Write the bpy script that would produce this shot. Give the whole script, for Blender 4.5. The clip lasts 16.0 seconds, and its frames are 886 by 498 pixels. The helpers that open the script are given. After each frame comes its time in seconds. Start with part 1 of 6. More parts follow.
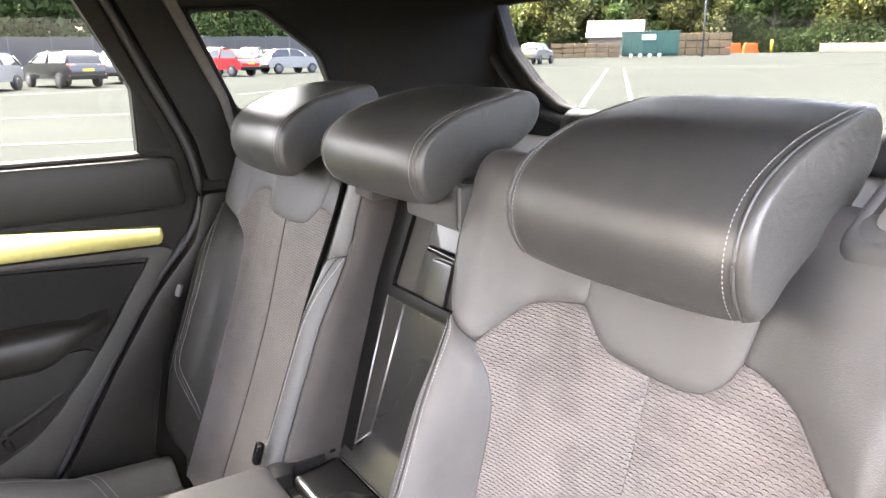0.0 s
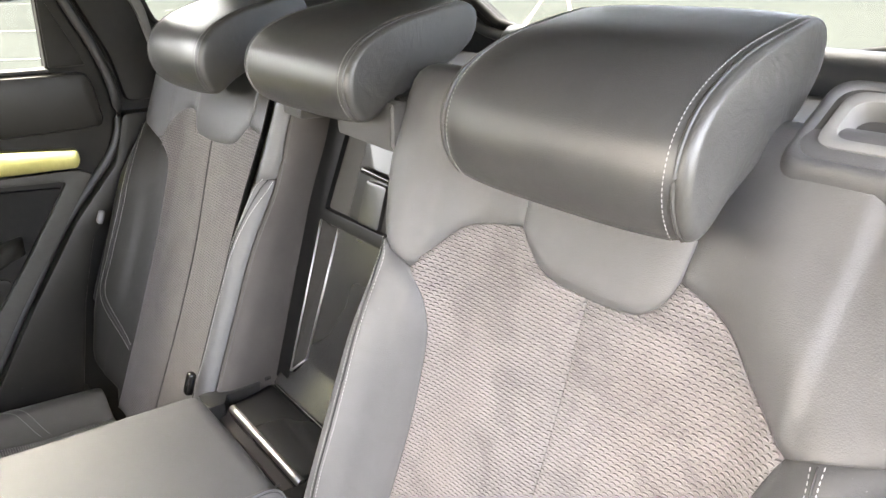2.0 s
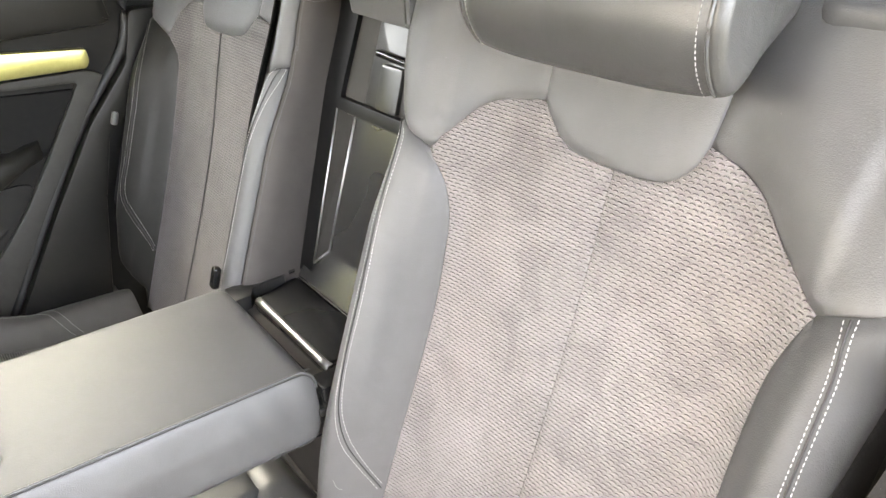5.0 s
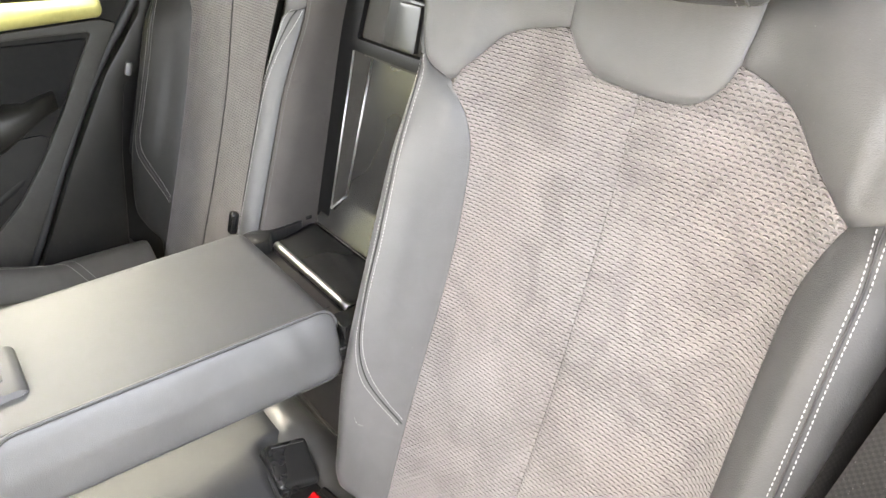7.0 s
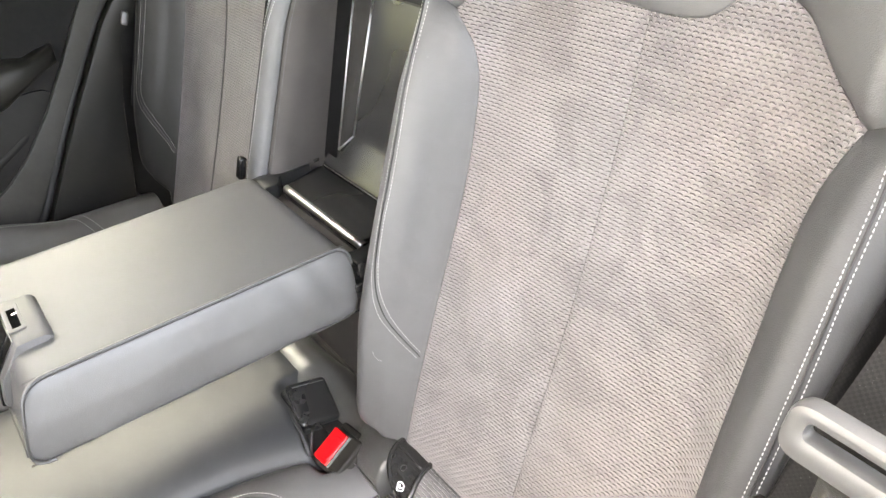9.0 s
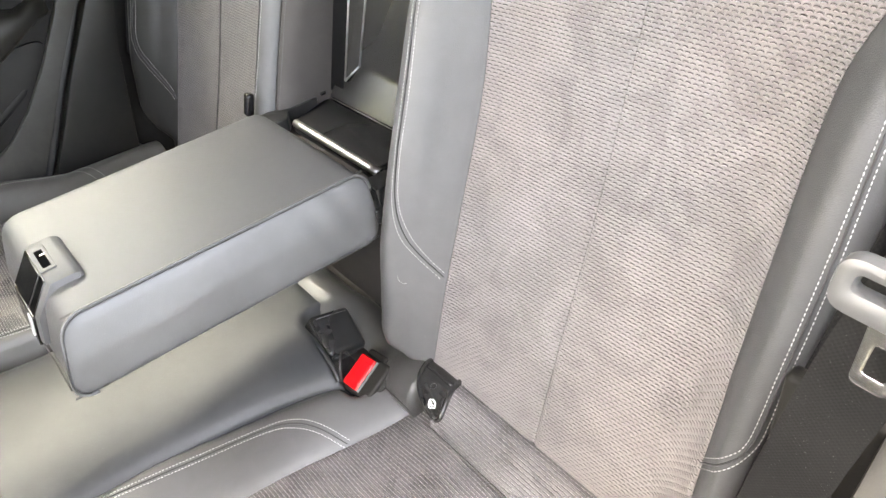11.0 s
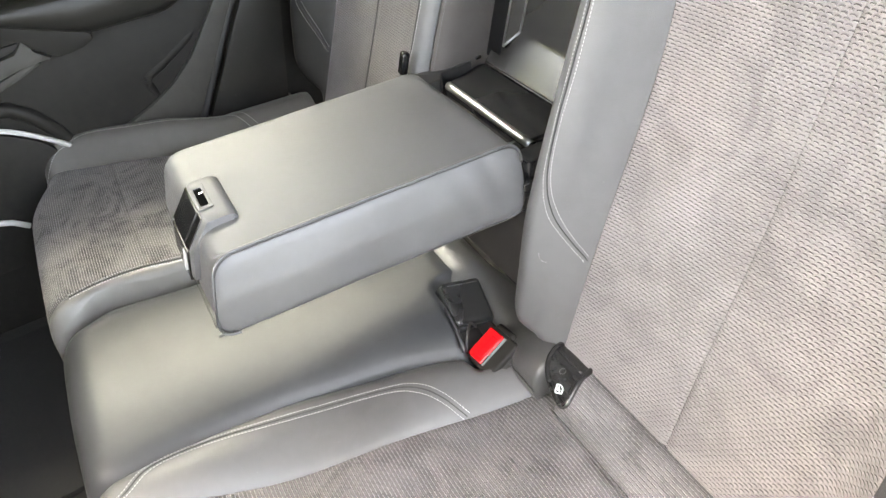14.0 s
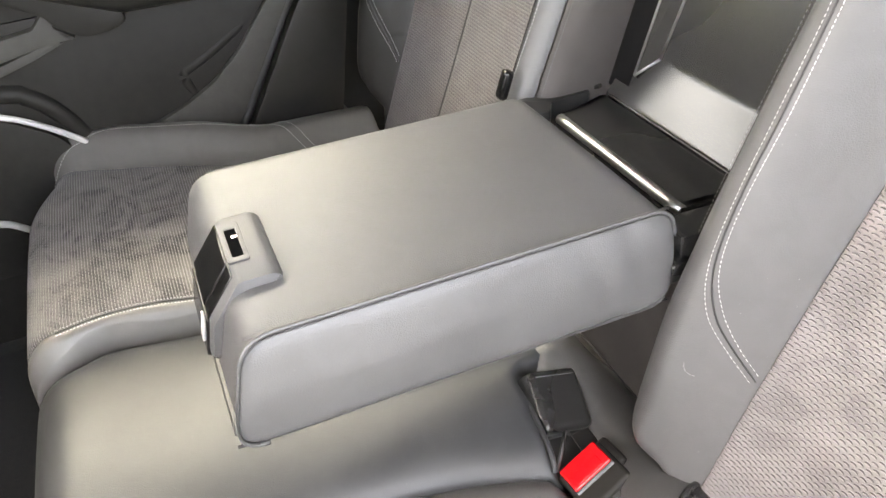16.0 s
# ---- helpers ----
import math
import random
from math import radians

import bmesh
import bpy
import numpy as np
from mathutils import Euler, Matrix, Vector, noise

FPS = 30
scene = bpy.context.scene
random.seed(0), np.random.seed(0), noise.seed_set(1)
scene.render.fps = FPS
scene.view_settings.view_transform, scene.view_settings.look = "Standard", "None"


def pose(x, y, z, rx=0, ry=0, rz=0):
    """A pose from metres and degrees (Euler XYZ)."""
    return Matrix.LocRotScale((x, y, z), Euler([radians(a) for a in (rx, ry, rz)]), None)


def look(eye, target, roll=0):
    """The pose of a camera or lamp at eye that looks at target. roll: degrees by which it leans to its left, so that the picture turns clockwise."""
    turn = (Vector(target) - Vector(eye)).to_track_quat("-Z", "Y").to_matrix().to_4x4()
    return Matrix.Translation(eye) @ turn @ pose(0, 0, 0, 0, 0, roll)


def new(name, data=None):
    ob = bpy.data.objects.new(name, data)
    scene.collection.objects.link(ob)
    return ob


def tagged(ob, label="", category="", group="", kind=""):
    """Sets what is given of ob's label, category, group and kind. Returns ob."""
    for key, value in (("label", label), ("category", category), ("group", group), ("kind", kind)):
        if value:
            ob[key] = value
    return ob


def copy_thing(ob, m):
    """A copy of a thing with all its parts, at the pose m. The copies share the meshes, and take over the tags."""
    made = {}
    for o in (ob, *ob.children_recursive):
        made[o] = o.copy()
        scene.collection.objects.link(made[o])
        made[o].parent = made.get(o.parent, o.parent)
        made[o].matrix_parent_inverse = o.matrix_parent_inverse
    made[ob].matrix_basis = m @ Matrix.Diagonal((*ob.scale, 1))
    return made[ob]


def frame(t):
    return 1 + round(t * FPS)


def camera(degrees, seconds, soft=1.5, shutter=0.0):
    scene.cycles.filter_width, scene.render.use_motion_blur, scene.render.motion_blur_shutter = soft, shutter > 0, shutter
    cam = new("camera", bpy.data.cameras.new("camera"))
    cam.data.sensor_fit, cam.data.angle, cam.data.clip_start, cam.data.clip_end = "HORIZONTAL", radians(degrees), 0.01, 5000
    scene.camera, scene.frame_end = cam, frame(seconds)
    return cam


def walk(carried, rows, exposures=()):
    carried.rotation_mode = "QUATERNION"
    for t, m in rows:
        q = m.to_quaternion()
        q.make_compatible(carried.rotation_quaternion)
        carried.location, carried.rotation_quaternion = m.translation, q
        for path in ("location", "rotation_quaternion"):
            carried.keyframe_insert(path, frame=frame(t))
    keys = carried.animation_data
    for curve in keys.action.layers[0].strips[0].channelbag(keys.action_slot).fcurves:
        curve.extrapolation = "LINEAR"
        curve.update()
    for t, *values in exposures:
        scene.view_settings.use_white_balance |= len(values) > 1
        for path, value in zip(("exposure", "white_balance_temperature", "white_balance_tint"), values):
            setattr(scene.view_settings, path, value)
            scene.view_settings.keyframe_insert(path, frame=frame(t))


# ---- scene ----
cam = camera(62.7, 16.0)
PATH = [
    (0, (0.804, 0.004, 1.438), (-0.816, 1.062, 0.934), -0.8),
    (0.5, (0.793, 0.025, 1.441), (-0.755, 1.164, 0.887), -0.3),
    (1, (0.789, 0.024, 1.437), (-0.722, 1.181, 0.821), -0.1),
    (1.5, (0.785, 0.027, 1.43), (-0.706, 1.184, 0.768), 0.1),
    (2, (0.785, 0.027, 1.426), (-0.693, 1.178, 0.724), 0.1),
    (2.5, (0.784, 0.026, 1.417), (-0.681, 1.168, 0.678), 0.0),
    (3, (0.785, 0.027, 1.411), (-0.673, 1.154, 0.633), -0.3),
    (3.5, (0.785, 0.027, 1.407), (-0.665, 1.139, 0.594), -0.5),
    (4, (0.785, 0.026, 1.399), (-0.66, 1.122, 0.555), -0.7),
    (4.5, (0.785, 0.022, 1.392), (-0.653, 1.101, 0.514), -0.9),
    (4.7, (0.783, 0.024, 1.398), (-0.65, 1.083, 0.489), -1.7),
    (6.8, (0.788, 0.001, 1.369), (-0.622, 1.016, 0.378), -2.2),
    (7, (0.788, 0.002, 1.366), (-0.622, 1.002, 0.36), -2.6),
    (7.5, (0.788, -0.005, 1.361), (-0.609, 0.985, 0.327), -3.1),
    (8, (0.79, -0.008, 1.356), (-0.595, 0.969, 0.295), -3.7),
    (8.5, (0.79, -0.01, 1.356), (-0.584, 0.951, 0.265), -4.3),
    (9, (0.791, -0.015, 1.351), (-0.571, 0.93, 0.232), -5.1),
    (9.2, (0.791, -0.017, 1.349), (-0.566, 0.922, 0.22), -5.5),
    (11.3, (0.792, -0.058, 1.327), (-0.496, 0.817, 0.072), -9.1),
    (11.5, (0.796, -0.059, 1.325), (-0.497, 0.792, 0.059), -9.9),
    (12, (0.799, -0.072, 1.323), (-0.501, 0.742, 0.038), -10.3),
    (12.5, (0.798, -0.089, 1.324), (-0.521, 0.683, 0.035), -10.3),
    (13, (0.794, -0.096, 1.326), (-0.56, 0.622, 0.041), -10.2),
    (13.5, (0.782, -0.094, 1.325), (-0.613, 0.568, 0.054), -9.8),
    (14, (0.751, -0.073, 1.321), (-0.68, 0.538, 0.064), -9.0),
    (14.5, (0.709, -0.046, 1.313), (-0.75, 0.532, 0.072), -7.9),
    (15, (0.64, -0.044, 1.294), (-0.839, 0.52, 0.071), -6.6),
    (15.5, (0.569, -0.054, 1.263), (-0.916, 0.514, 0.049), -5.4),
    (16, (0.523, -0.056, 1.231), (-0.96, 0.525, 0.021), -4.2),
]
walk(cam, [(t, look(eye, target, roll)) for t, eye, target, roll in PATH], [(0.0, 7.28, 9900, 11), (1.2, 7.25, 10100, 9), (3.0, 7.3, 10400, 5), (9.0, 7.3, 10300, 4), (12.5, 7.25, 9800, 3), (14.2, 7.3, 10100, 2), (16.0, 7.35, 10700, 6)])


# ---- light ----
def ground_z(x, y):
    """The car park rises slightly away from the car, then levels out."""
    return 0.0155 * min(max(-0.85 * x + 0.53 * y, -30.0), 115.0)


world = bpy.data.worlds.new("sky")
scene.world = world
world.use_nodes = True
wn = world.node_tree.nodes
sky = wn.new("ShaderNodeTexSky")
sky.sky_type, sky.sun_disc = "NISHITA", False
sky.sun_elevation, sky.sun_rotation = radians(62), radians(264)
sky.air_density, sky.dust_density, sky.ozone_density = 0.36, 6, 0.8
wn["Background"].inputs["Strength"].default_value = 0.15
world.node_tree.links.new(sky.outputs[0], wn["Background"].inputs["Color"])

sun = new("sun", bpy.data.lights.new("sun", "SUN"))
sun.data.energy, sun.data.angle, sun.data.color = 0.35, radians(40), (1.0, 0.99, 0.985)
sun.matrix_world = look((-4.67, -0.49, 8.83), (0, 0, 0))


# ---- materials ----
def nodes_of(name):
    m = bpy.data.materials.new(name)
    m.use_nodes = True
    t = m.node_tree
    return m, t.nodes, t.links, t.nodes["Principled BSDF"]


def add(n, kind, **kw):
    o = n.new(kind)
    for k, v in kw.items():
        o.inputs[k].default_value = v
    return o


def mathn(n, l, op, a, b=None, c=None, clamp=False):
    o = n.new("ShaderNodeMath")
    o.operation, o.use_clamp = op, clamp
    for i, v in enumerate((a, b, c)):
        if v is None:
            continue
        if isinstance(v, (int, float)):
            o.inputs[i].default_value = v
        else:
            l.new(v, o.inputs[i])
    return o.outputs[0]


def ramp(n, l, src, stops):
    r = n.new("ShaderNodeValToRGB")
    r.color_ramp.elements[0].position, r.color_ramp.elements[0].color = stops[0][0], (*stops[0][1], 1)
    r.color_ramp.elements[1].position, r.color_ramp.elements[1].color = stops[-1][0], (*stops[-1][1], 1)
    for p, c in stops[1:-1]:
        r.color_ramp.elements.new(p).color = (*c, 1)
    l.new(src, r.inputs[0])
    return r.outputs[0]


def surface(name, dark, light, rough=0.5, scale=40.0, bump=0.1, bump_scale=400.0, metal=0.0, blotch=3.0, coat=0.0, spec=0.5, bump_dist=0.001, kind="noise", rough_var=0.12):
    """A plain solid surface: two-scale colour variation, fine relief and uneven gloss."""
    m, n, l, p = nodes_of(name)
    co = n.new("ShaderNodeTexCoord").outputs["Object"]
    fine = add(n, "ShaderNodeTexNoise", Scale=scale, Detail=5.0, Roughness=0.6)
    big = add(n, "ShaderNodeTexNoise", Scale=blotch, Detail=3.0)
    for t in (fine, big):
        l.new(co, t.inputs["Vector"])
    mix = mathn(n, l, "MULTIPLY_ADD", big.outputs[0], 0.6, mathn(n, l, "MULTIPLY", fine.outputs[0], 0.4))
    l.new(ramp(n, l, mix, [(0.36, dark), (0.64, light)]), p.inputs["Base Color"])
    r = mathn(n, l, "MULTIPLY_ADD", big.outputs[0], rough_var * 2, rough - rough_var)
    l.new(r, p.inputs["Roughness"])
    p.inputs["Metallic"].default_value = metal
    p.inputs["Coat Weight"].default_value = coat
    p.inputs["Specular IOR Level"].default_value = spec
    if bump:
        if kind == "voronoi":
            g = add(n, "ShaderNodeTexVoronoi", Scale=bump_scale)
            g.feature = "SMOOTH_F1"
        else:
            g = add(n, "ShaderNodeTexNoise", Scale=bump_scale, Detail=2.0)
        l.new(co, g.inputs["Vector"])
        b = add(n, "ShaderNodeBump", Strength=bump, Distance=bump_dist)
        l.new(g.outputs[0], b.inputs["Height"])
        l.new(b.outputs[0], p.inputs["Normal"])
    return m


def leather_mat(name, dark, light, rough=0.45, crease=1.1, spec=0.5):
    """Grained leather: pebbled cells, soft wrinkles, uneven gloss."""
    m, n, l, p = nodes_of(name)
    co = n.new("ShaderNodeTexCoord").outputs["Object"]
    big = add(n, "ShaderNodeTexNoise", Scale=5.0, Detail=4.0)
    wr = add(n, "ShaderNodeTexNoise", Scale=38.0, Detail=4.0, Roughness=0.55, Distortion=0.6)
    cell = add(n, "ShaderNodeTexVoronoi", Scale=520.0)
    cell.feature = "DISTANCE_TO_EDGE"
    speck = add(n, "ShaderNodeTexNoise", Scale=480.0, Detail=1.0)
    for t in (big, wr, cell, speck):
        l.new(co, t.inputs["Vector"])
    mix = mathn(n, l, "MULTIPLY_ADD", big.outputs[0], 0.7, mathn(n, l, "MULTIPLY", wr.outputs[0], 0.3))
    col = ramp(n, l, mix, [(0.35, dark), (0.65, light)])
    dust = ramp(n, l, speck.outputs[0], [(0.79, (0, 0, 0)), (0.83, (0.2, 0.2, 0.19))])
    ad = n.new("ShaderNodeMix")
    ad.data_type, ad.blend_type = "RGBA", "ADD"
    ad.inputs["Factor"].default_value = 0.35
    l.new(col, ad.inputs["A"])
    l.new(dust, ad.inputs["B"])
    l.new(ad.outputs["Result"], p.inputs["Base Color"])
    l.new(mathn(n, l, "MULTIPLY_ADD", mix, 0.3, rough - 0.15), p.inputs["Roughness"])
    edge = mathn(n, l, "MINIMUM", cell.outputs["Distance"], 0.25)
    hgt = mathn(n, l, "MULTIPLY_ADD", edge, 1.0, mathn(n, l, "MULTIPLY", wr.outputs[0], crease))
    b = add(n, "ShaderNodeBump", Strength=0.34, Distance=0.0008)
    l.new(hgt, b.inputs["Height"])
    l.new(b.outputs[0], p.inputs["Normal"])
    p.inputs["Specular IOR Level"].default_value = spec
    return m


def embossed_mat(name, dark, light, wear=0.0, px=0.0074, py=0.0038, lip_highlight=0.36, lip_len=0.29, bow=1.5, thin=4.5, deep=0.46, wide=0.37, fine_cut=6.8, peak=0.18):
    """Suede-like cloth with staggered rows of small crescent notches, in metres of the UV map; lip highlights and notch
    shade are painted into its colour.
    """
    m, n, l, p = nodes_of(name)
    uv = n.new("ShaderNodeUVMap")
    sep = n.new("ShaderNodeSeparateXYZ")
    l.new(uv.outputs[0], sep.inputs[0])
    row = mathn(n, l, "DIVIDE", sep.outputs[1], py)
    ri = mathn(n, l, "FLOOR", row)
    odd = mathn(n, l, "MULTIPLY", mathn(n, l, "FLOORED_MODULO", ri, 2.0), 0.5)
    colx = mathn(n, l, "ADD", mathn(n, l, "DIVIDE", sep.outputs[0], px), odd)
    a = mathn(n, l, "SUBTRACT", mathn(n, l, "FRACT", colx), 0.5)
    b = mathn(n, l, "SUBTRACT", mathn(n, l, "FRACT", row), 0.5)
    curve = mathn(n, l, "MULTIPLY_ADD", mathn(n, l, "MULTIPLY", a, a), -bow, peak)
    off = mathn(n, l, "SUBTRACT", b, curve)
    inside = mathn(n, l, "LESS_THAN", mathn(n, l, "ABSOLUTE", a), wide)
    notch = mathn(n, l, "SUBTRACT", 1.5, mathn(n, l, "MULTIPLY", mathn(n, l, "ABSOLUTE", off), fine_cut), clamp=True)
    notch = mathn(n, l, "MULTIPLY", notch, inside)
    lip = mathn(n, l, "SUBTRACT", 1.0, mathn(n, l, "MULTIPLY", mathn(n, l, "ABSOLUTE", mathn(n, l, "ADD", off, 0.24)), thin), clamp=True)
    lip = mathn(n, l, "MULTIPLY", lip, mathn(n, l, "LESS_THAN", mathn(n, l, "ABSOLUTE", a), lip_len))
    co = n.new("ShaderNodeTexCoord").outputs["Object"]
    big = add(n, "ShaderNodeTexNoise", Scale=7.0, Detail=4.0, Roughness=0.6, Distortion=0.5)
    mid = add(n, "ShaderNodeTexNoise", Scale=26.0, Detail=3.0)
    nap = add(n, "ShaderNodeTexNoise", Scale=900.0, Detail=2.0)
    for t in (big, mid, nap):
        l.new(co, t.inputs["Vector"])
    mix = mathn(n, l, "MULTIPLY_ADD", big.outputs[0], 0.65, mathn(n, l, "MULTIPLY_ADD", mid.outputs[0], 0.25, mathn(n, l, "MULTIPLY", nap.outputs[0], 0.1)))
    base = ramp(n, l, mix, [(0.36, dark), (0.5, tuple((x + y) / 2 for x, y in zip(dark, light))), (0.63, light)])
    rub = add(n, "ShaderNodeTexNoise", Scale=13.0, Detail=5.0, Roughness=0.65, Distortion=1.2)
    l.new(co, rub.inputs["Vector"])
    worn = ramp(n, l, rub.outputs[0], [(0.42, (1 - wear,) * 3), (0.50, (1, 1, 1)), (0.64, (1 + 0.35 * wear,) * 3)])
    wm = n.new("ShaderNodeMix")
    wm.data_type, wm.blend_type = "RGBA", "MULTIPLY"
    wm.inputs["Factor"].default_value = 1.0
    l.new(base, wm.inputs["A"])
    l.new(worn, wm.inputs["B"])
    base = wm.outputs["Result"]
    tint = add(n, "ShaderNodeTexNoise", Scale=4.0, Detail=1.0)
    l.new(co, tint.inputs["Vector"])
    hue = ramp(n, l, tint.outputs[0], [(0.38, (0.98, 1.0, 1.02)), (0.62, (1.02, 0.995, 0.985))])
    mul = n.new("ShaderNodeMix")
    mul.data_type, mul.blend_type = "RGBA", "MULTIPLY"
    mul.inputs["Factor"].default_value = 1.0
    l.new(base, mul.inputs["A"])
    l.new(hue, mul.inputs["B"])
    # Highlight painted along the lip below each notch.
    hi = n.new("ShaderNodeMix")
    hi.data_type = "RGBA"
    l.new(mathn(n, l, "MULTIPLY", lip, lip_highlight), hi.inputs["Factor"])
    l.new(mul.outputs["Result"], hi.inputs["A"])
    k = 1.3 + 1.5 * lip_highlight
    hi.inputs["B"].default_value = (light[0] * k, light[1] * k, light[2] * k, 1)
    # Shade painted into the notches.
    dk = n.new("ShaderNodeMix")
    dk.data_type = "RGBA"
    l.new(mathn(n, l, "MULTIPLY", notch, deep), dk.inputs["Factor"])
    l.new(hi.outputs["Result"], dk.inputs["A"])
    dk.inputs["B"].default_value = (dark[0] * 0.22, dark[1] * 0.22, dark[2] * 0.22, 1)
    l.new(dk.outputs["Result"], p.inputs["Base Color"])
    p.inputs["Roughness"].default_value = 0.75
    p.inputs["Sheen Weight"].default_value = 0.08
    p.inputs["Sheen Roughness"].default_value = 0.5
    h = mathn(n, l, "MULTIPLY_ADD", lip, 0.55, mathn(n, l, "MULTIPLY_ADD", notch, -1.0, mathn(n, l, "MULTIPLY", nap.outputs[0], 0.25)))
    bp = add(n, "ShaderNodeBump", Strength=1.0, Distance=0.0018)
    l.new(h, bp.inputs["Height"])
    l.new(bp.outputs[0], p.inputs["Normal"])
    return m


def weave_mat(name, dark, light, pitch=0.0016, rough=0.8, spec=0.5):
    """Plain woven cloth or webbing, in metres of the UV map."""
    m, n, l, p = nodes_of(name)
    uv = n.new("ShaderNodeUVMap")
    mp = n.new("ShaderNodeMapping")
    mp.inputs["Scale"].default_value = (1 / pitch, 1 / pitch, 1)
    l.new(uv.outputs[0], mp.inputs[0])
    ch = add(n, "ShaderNodeTexChecker", Scale=1.0)
    l.new(mp.outputs[0], ch.inputs["Vector"])
    co = n.new("ShaderNodeTexCoord").outputs["Object"]
    big = add(n, "ShaderNodeTexNoise", Scale=14.0, Detail=4.0)
    sp = add(n, "ShaderNodeTexNoise", Scale=800.0, Detail=1.0)
    l.new(co, big.inputs["Vector"])
    l.new(co, sp.inputs["Vector"])
    mix = mathn(n, l, "MULTIPLY_ADD", ch.outputs[1], 0.25, mathn(n, l, "MULTIPLY", big.outputs[0], 0.75))
    base = ramp(n, l, mix, [(0.3, dark), (0.75, light)])
    lint = ramp(n, l, sp.outputs[0], [(0.73, (0, 0, 0)), (0.77, (0.16, 0.16, 0.16))])
    ad = n.new("ShaderNodeMix")
    ad.data_type, ad.blend_type = "RGBA", "ADD"
    ad.inputs["Factor"].default_value = 0.3
    l.new(base, ad.inputs["A"])
    l.new(lint, ad.inputs["B"])
    l.new(ad.outputs["Result"], p.inputs["Base Color"])
    p.inputs["Roughness"].default_value = rough
    p.inputs["Specular IOR Level"].default_value = spec
    b = add(n, "ShaderNodeBump", Strength=0.4, Distance=0.0005)
    l.new(ch.outputs[1], b.inputs["Height"])
    l.new(b.outputs[0], p.inputs["Normal"])
    return m


def glass_mat(name, tint):
    """A thin tinted pane: it lets light straight through and mirrors a little, more at a slant."""
    m, n, l, p = nodes_of(name)
    clear = n.new("ShaderNodeBsdfTransparent")
    clear.inputs[0].default_value = (*tint, 1)
    gloss = n.new("ShaderNodeBsdfGlossy")
    gloss.inputs["Roughness"].default_value = 0.02
    mix = n.new("ShaderNodeMixShader")
    fres = n.new("ShaderNodeFresnel")
    fres.inputs["IOR"].default_value = 1.22
    l.new(fres.outputs[0], mix.inputs[0])
    l.new(clear.outputs[0], mix.inputs[1])
    l.new(gloss.outputs[0], mix.inputs[2])
    l.new(mix.outputs[0], n["Material Output"].inputs["Surface"])
    return m


LEATHER = leather_mat("grey_leather", (0.0475, 0.0468, 0.0470), (0.0660, 0.0650, 0.0648), 0.50)
LEATHER_DARK = leather_mat("dark_leather", (0.0195, 0.0205, 0.0220), (0.0300, 0.0314, 0.0330), 0.44, spec=0.3)
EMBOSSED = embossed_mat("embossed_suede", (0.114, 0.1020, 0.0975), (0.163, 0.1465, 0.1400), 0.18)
# Darker copy of the suede: the far seat's shade is in its colour.
EMBOSSED_SHADED = embossed_mat("shaded_embossed_suede", (0.080, 0.0735, 0.0700), (0.116, 0.1070, 0.1010), 0.12, px=0.0074, py=0.0044, lip_highlight=0.6, lip_len=0.27, bow=2.4, thin=4.5, deep=0.9, wide=0.30, fine_cut=4.2, peak=0.18)
EMBOSSED_SEAT = embossed_mat("embossed_seat_suede", (0.052, 0.0485, 0.0480), (0.118, 0.1105, 0.1090), 0.45, px=0.0084, py=0.0043, lip_highlight=0.9, lip_len=0.42, bow=0.35, thin=6.5, deep=0.30, wide=0.42, peak=0.10)
EMBOSSED_WORN = embossed_mat("worn_embossed_suede", (0.062, 0.0585, 0.0545), (0.160, 0.150, 0.139), 0.75, lip_highlight=0.85, bow=0.6, thin=6.0, deep=0.4, wide=0.42, lip_len=0.42, peak=0.12)
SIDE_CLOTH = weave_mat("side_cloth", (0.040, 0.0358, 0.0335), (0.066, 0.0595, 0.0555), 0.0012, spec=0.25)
WEBBING = weave_mat("belt_webbing", (0.006, 0.006, 0.006), (0.013, 0.0125, 0.012), 0.0018, spec=0.08)
THREAD = surface("pale_thread", (0.28, 0.276, 0.268), (0.38, 0.375, 0.365), 0.7, 900, 0.2, 2500)
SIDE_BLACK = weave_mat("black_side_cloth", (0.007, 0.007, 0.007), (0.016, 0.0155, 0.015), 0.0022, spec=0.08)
GUIDE_TRIM = surface("belt_guide_trim", (0.040, 0.039, 0.0375), (0.055, 0.0538, 0.0515), 0.6, 60, 0.2, 1400, spec=0.12)
# Lighter, warmer copy of LEATHER: light on the far cushion edges, as colour.
LEATHER_LIT = leather_mat("lit_warm_leather", (0.060, 0.0570, 0.0525), (0.082, 0.0780, 0.0720), 0.42)
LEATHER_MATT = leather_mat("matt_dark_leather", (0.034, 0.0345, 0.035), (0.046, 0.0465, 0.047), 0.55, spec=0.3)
# Dark far-side leather, with the shade there put into its colour.
LEATHER_BLACK_SHADE = leather_mat("black_shade_leather", (0.0095, 0.0090, 0.0078), (0.0150, 0.0142, 0.0124), 0.40, spec=0.2)
TRIM_BAND = surface("grey_door_trim", (0.030, 0.0285, 0.0255), (0.043, 0.041, 0.0368), 0.60, 60, 0.2, 1400, spec=0.2)
BLACK_GLOSS = surface("black_lacquer", (0.004, 0.004, 0.004), (0.006, 0.006, 0.006), 0.22, 60, 0.0, rough_var=0.03, spec=0.25)
THREAD_DARK = surface("dark_thread", (0.05, 0.05, 0.05), (0.09, 0.09, 0.09), 0.7, 900, 0.2, 2500)
LEATHER_CREASED = leather_mat("creased_leather", (0.034, 0.0333, 0.0316), (0.049, 0.0480, 0.0456), 0.38, 5.5)
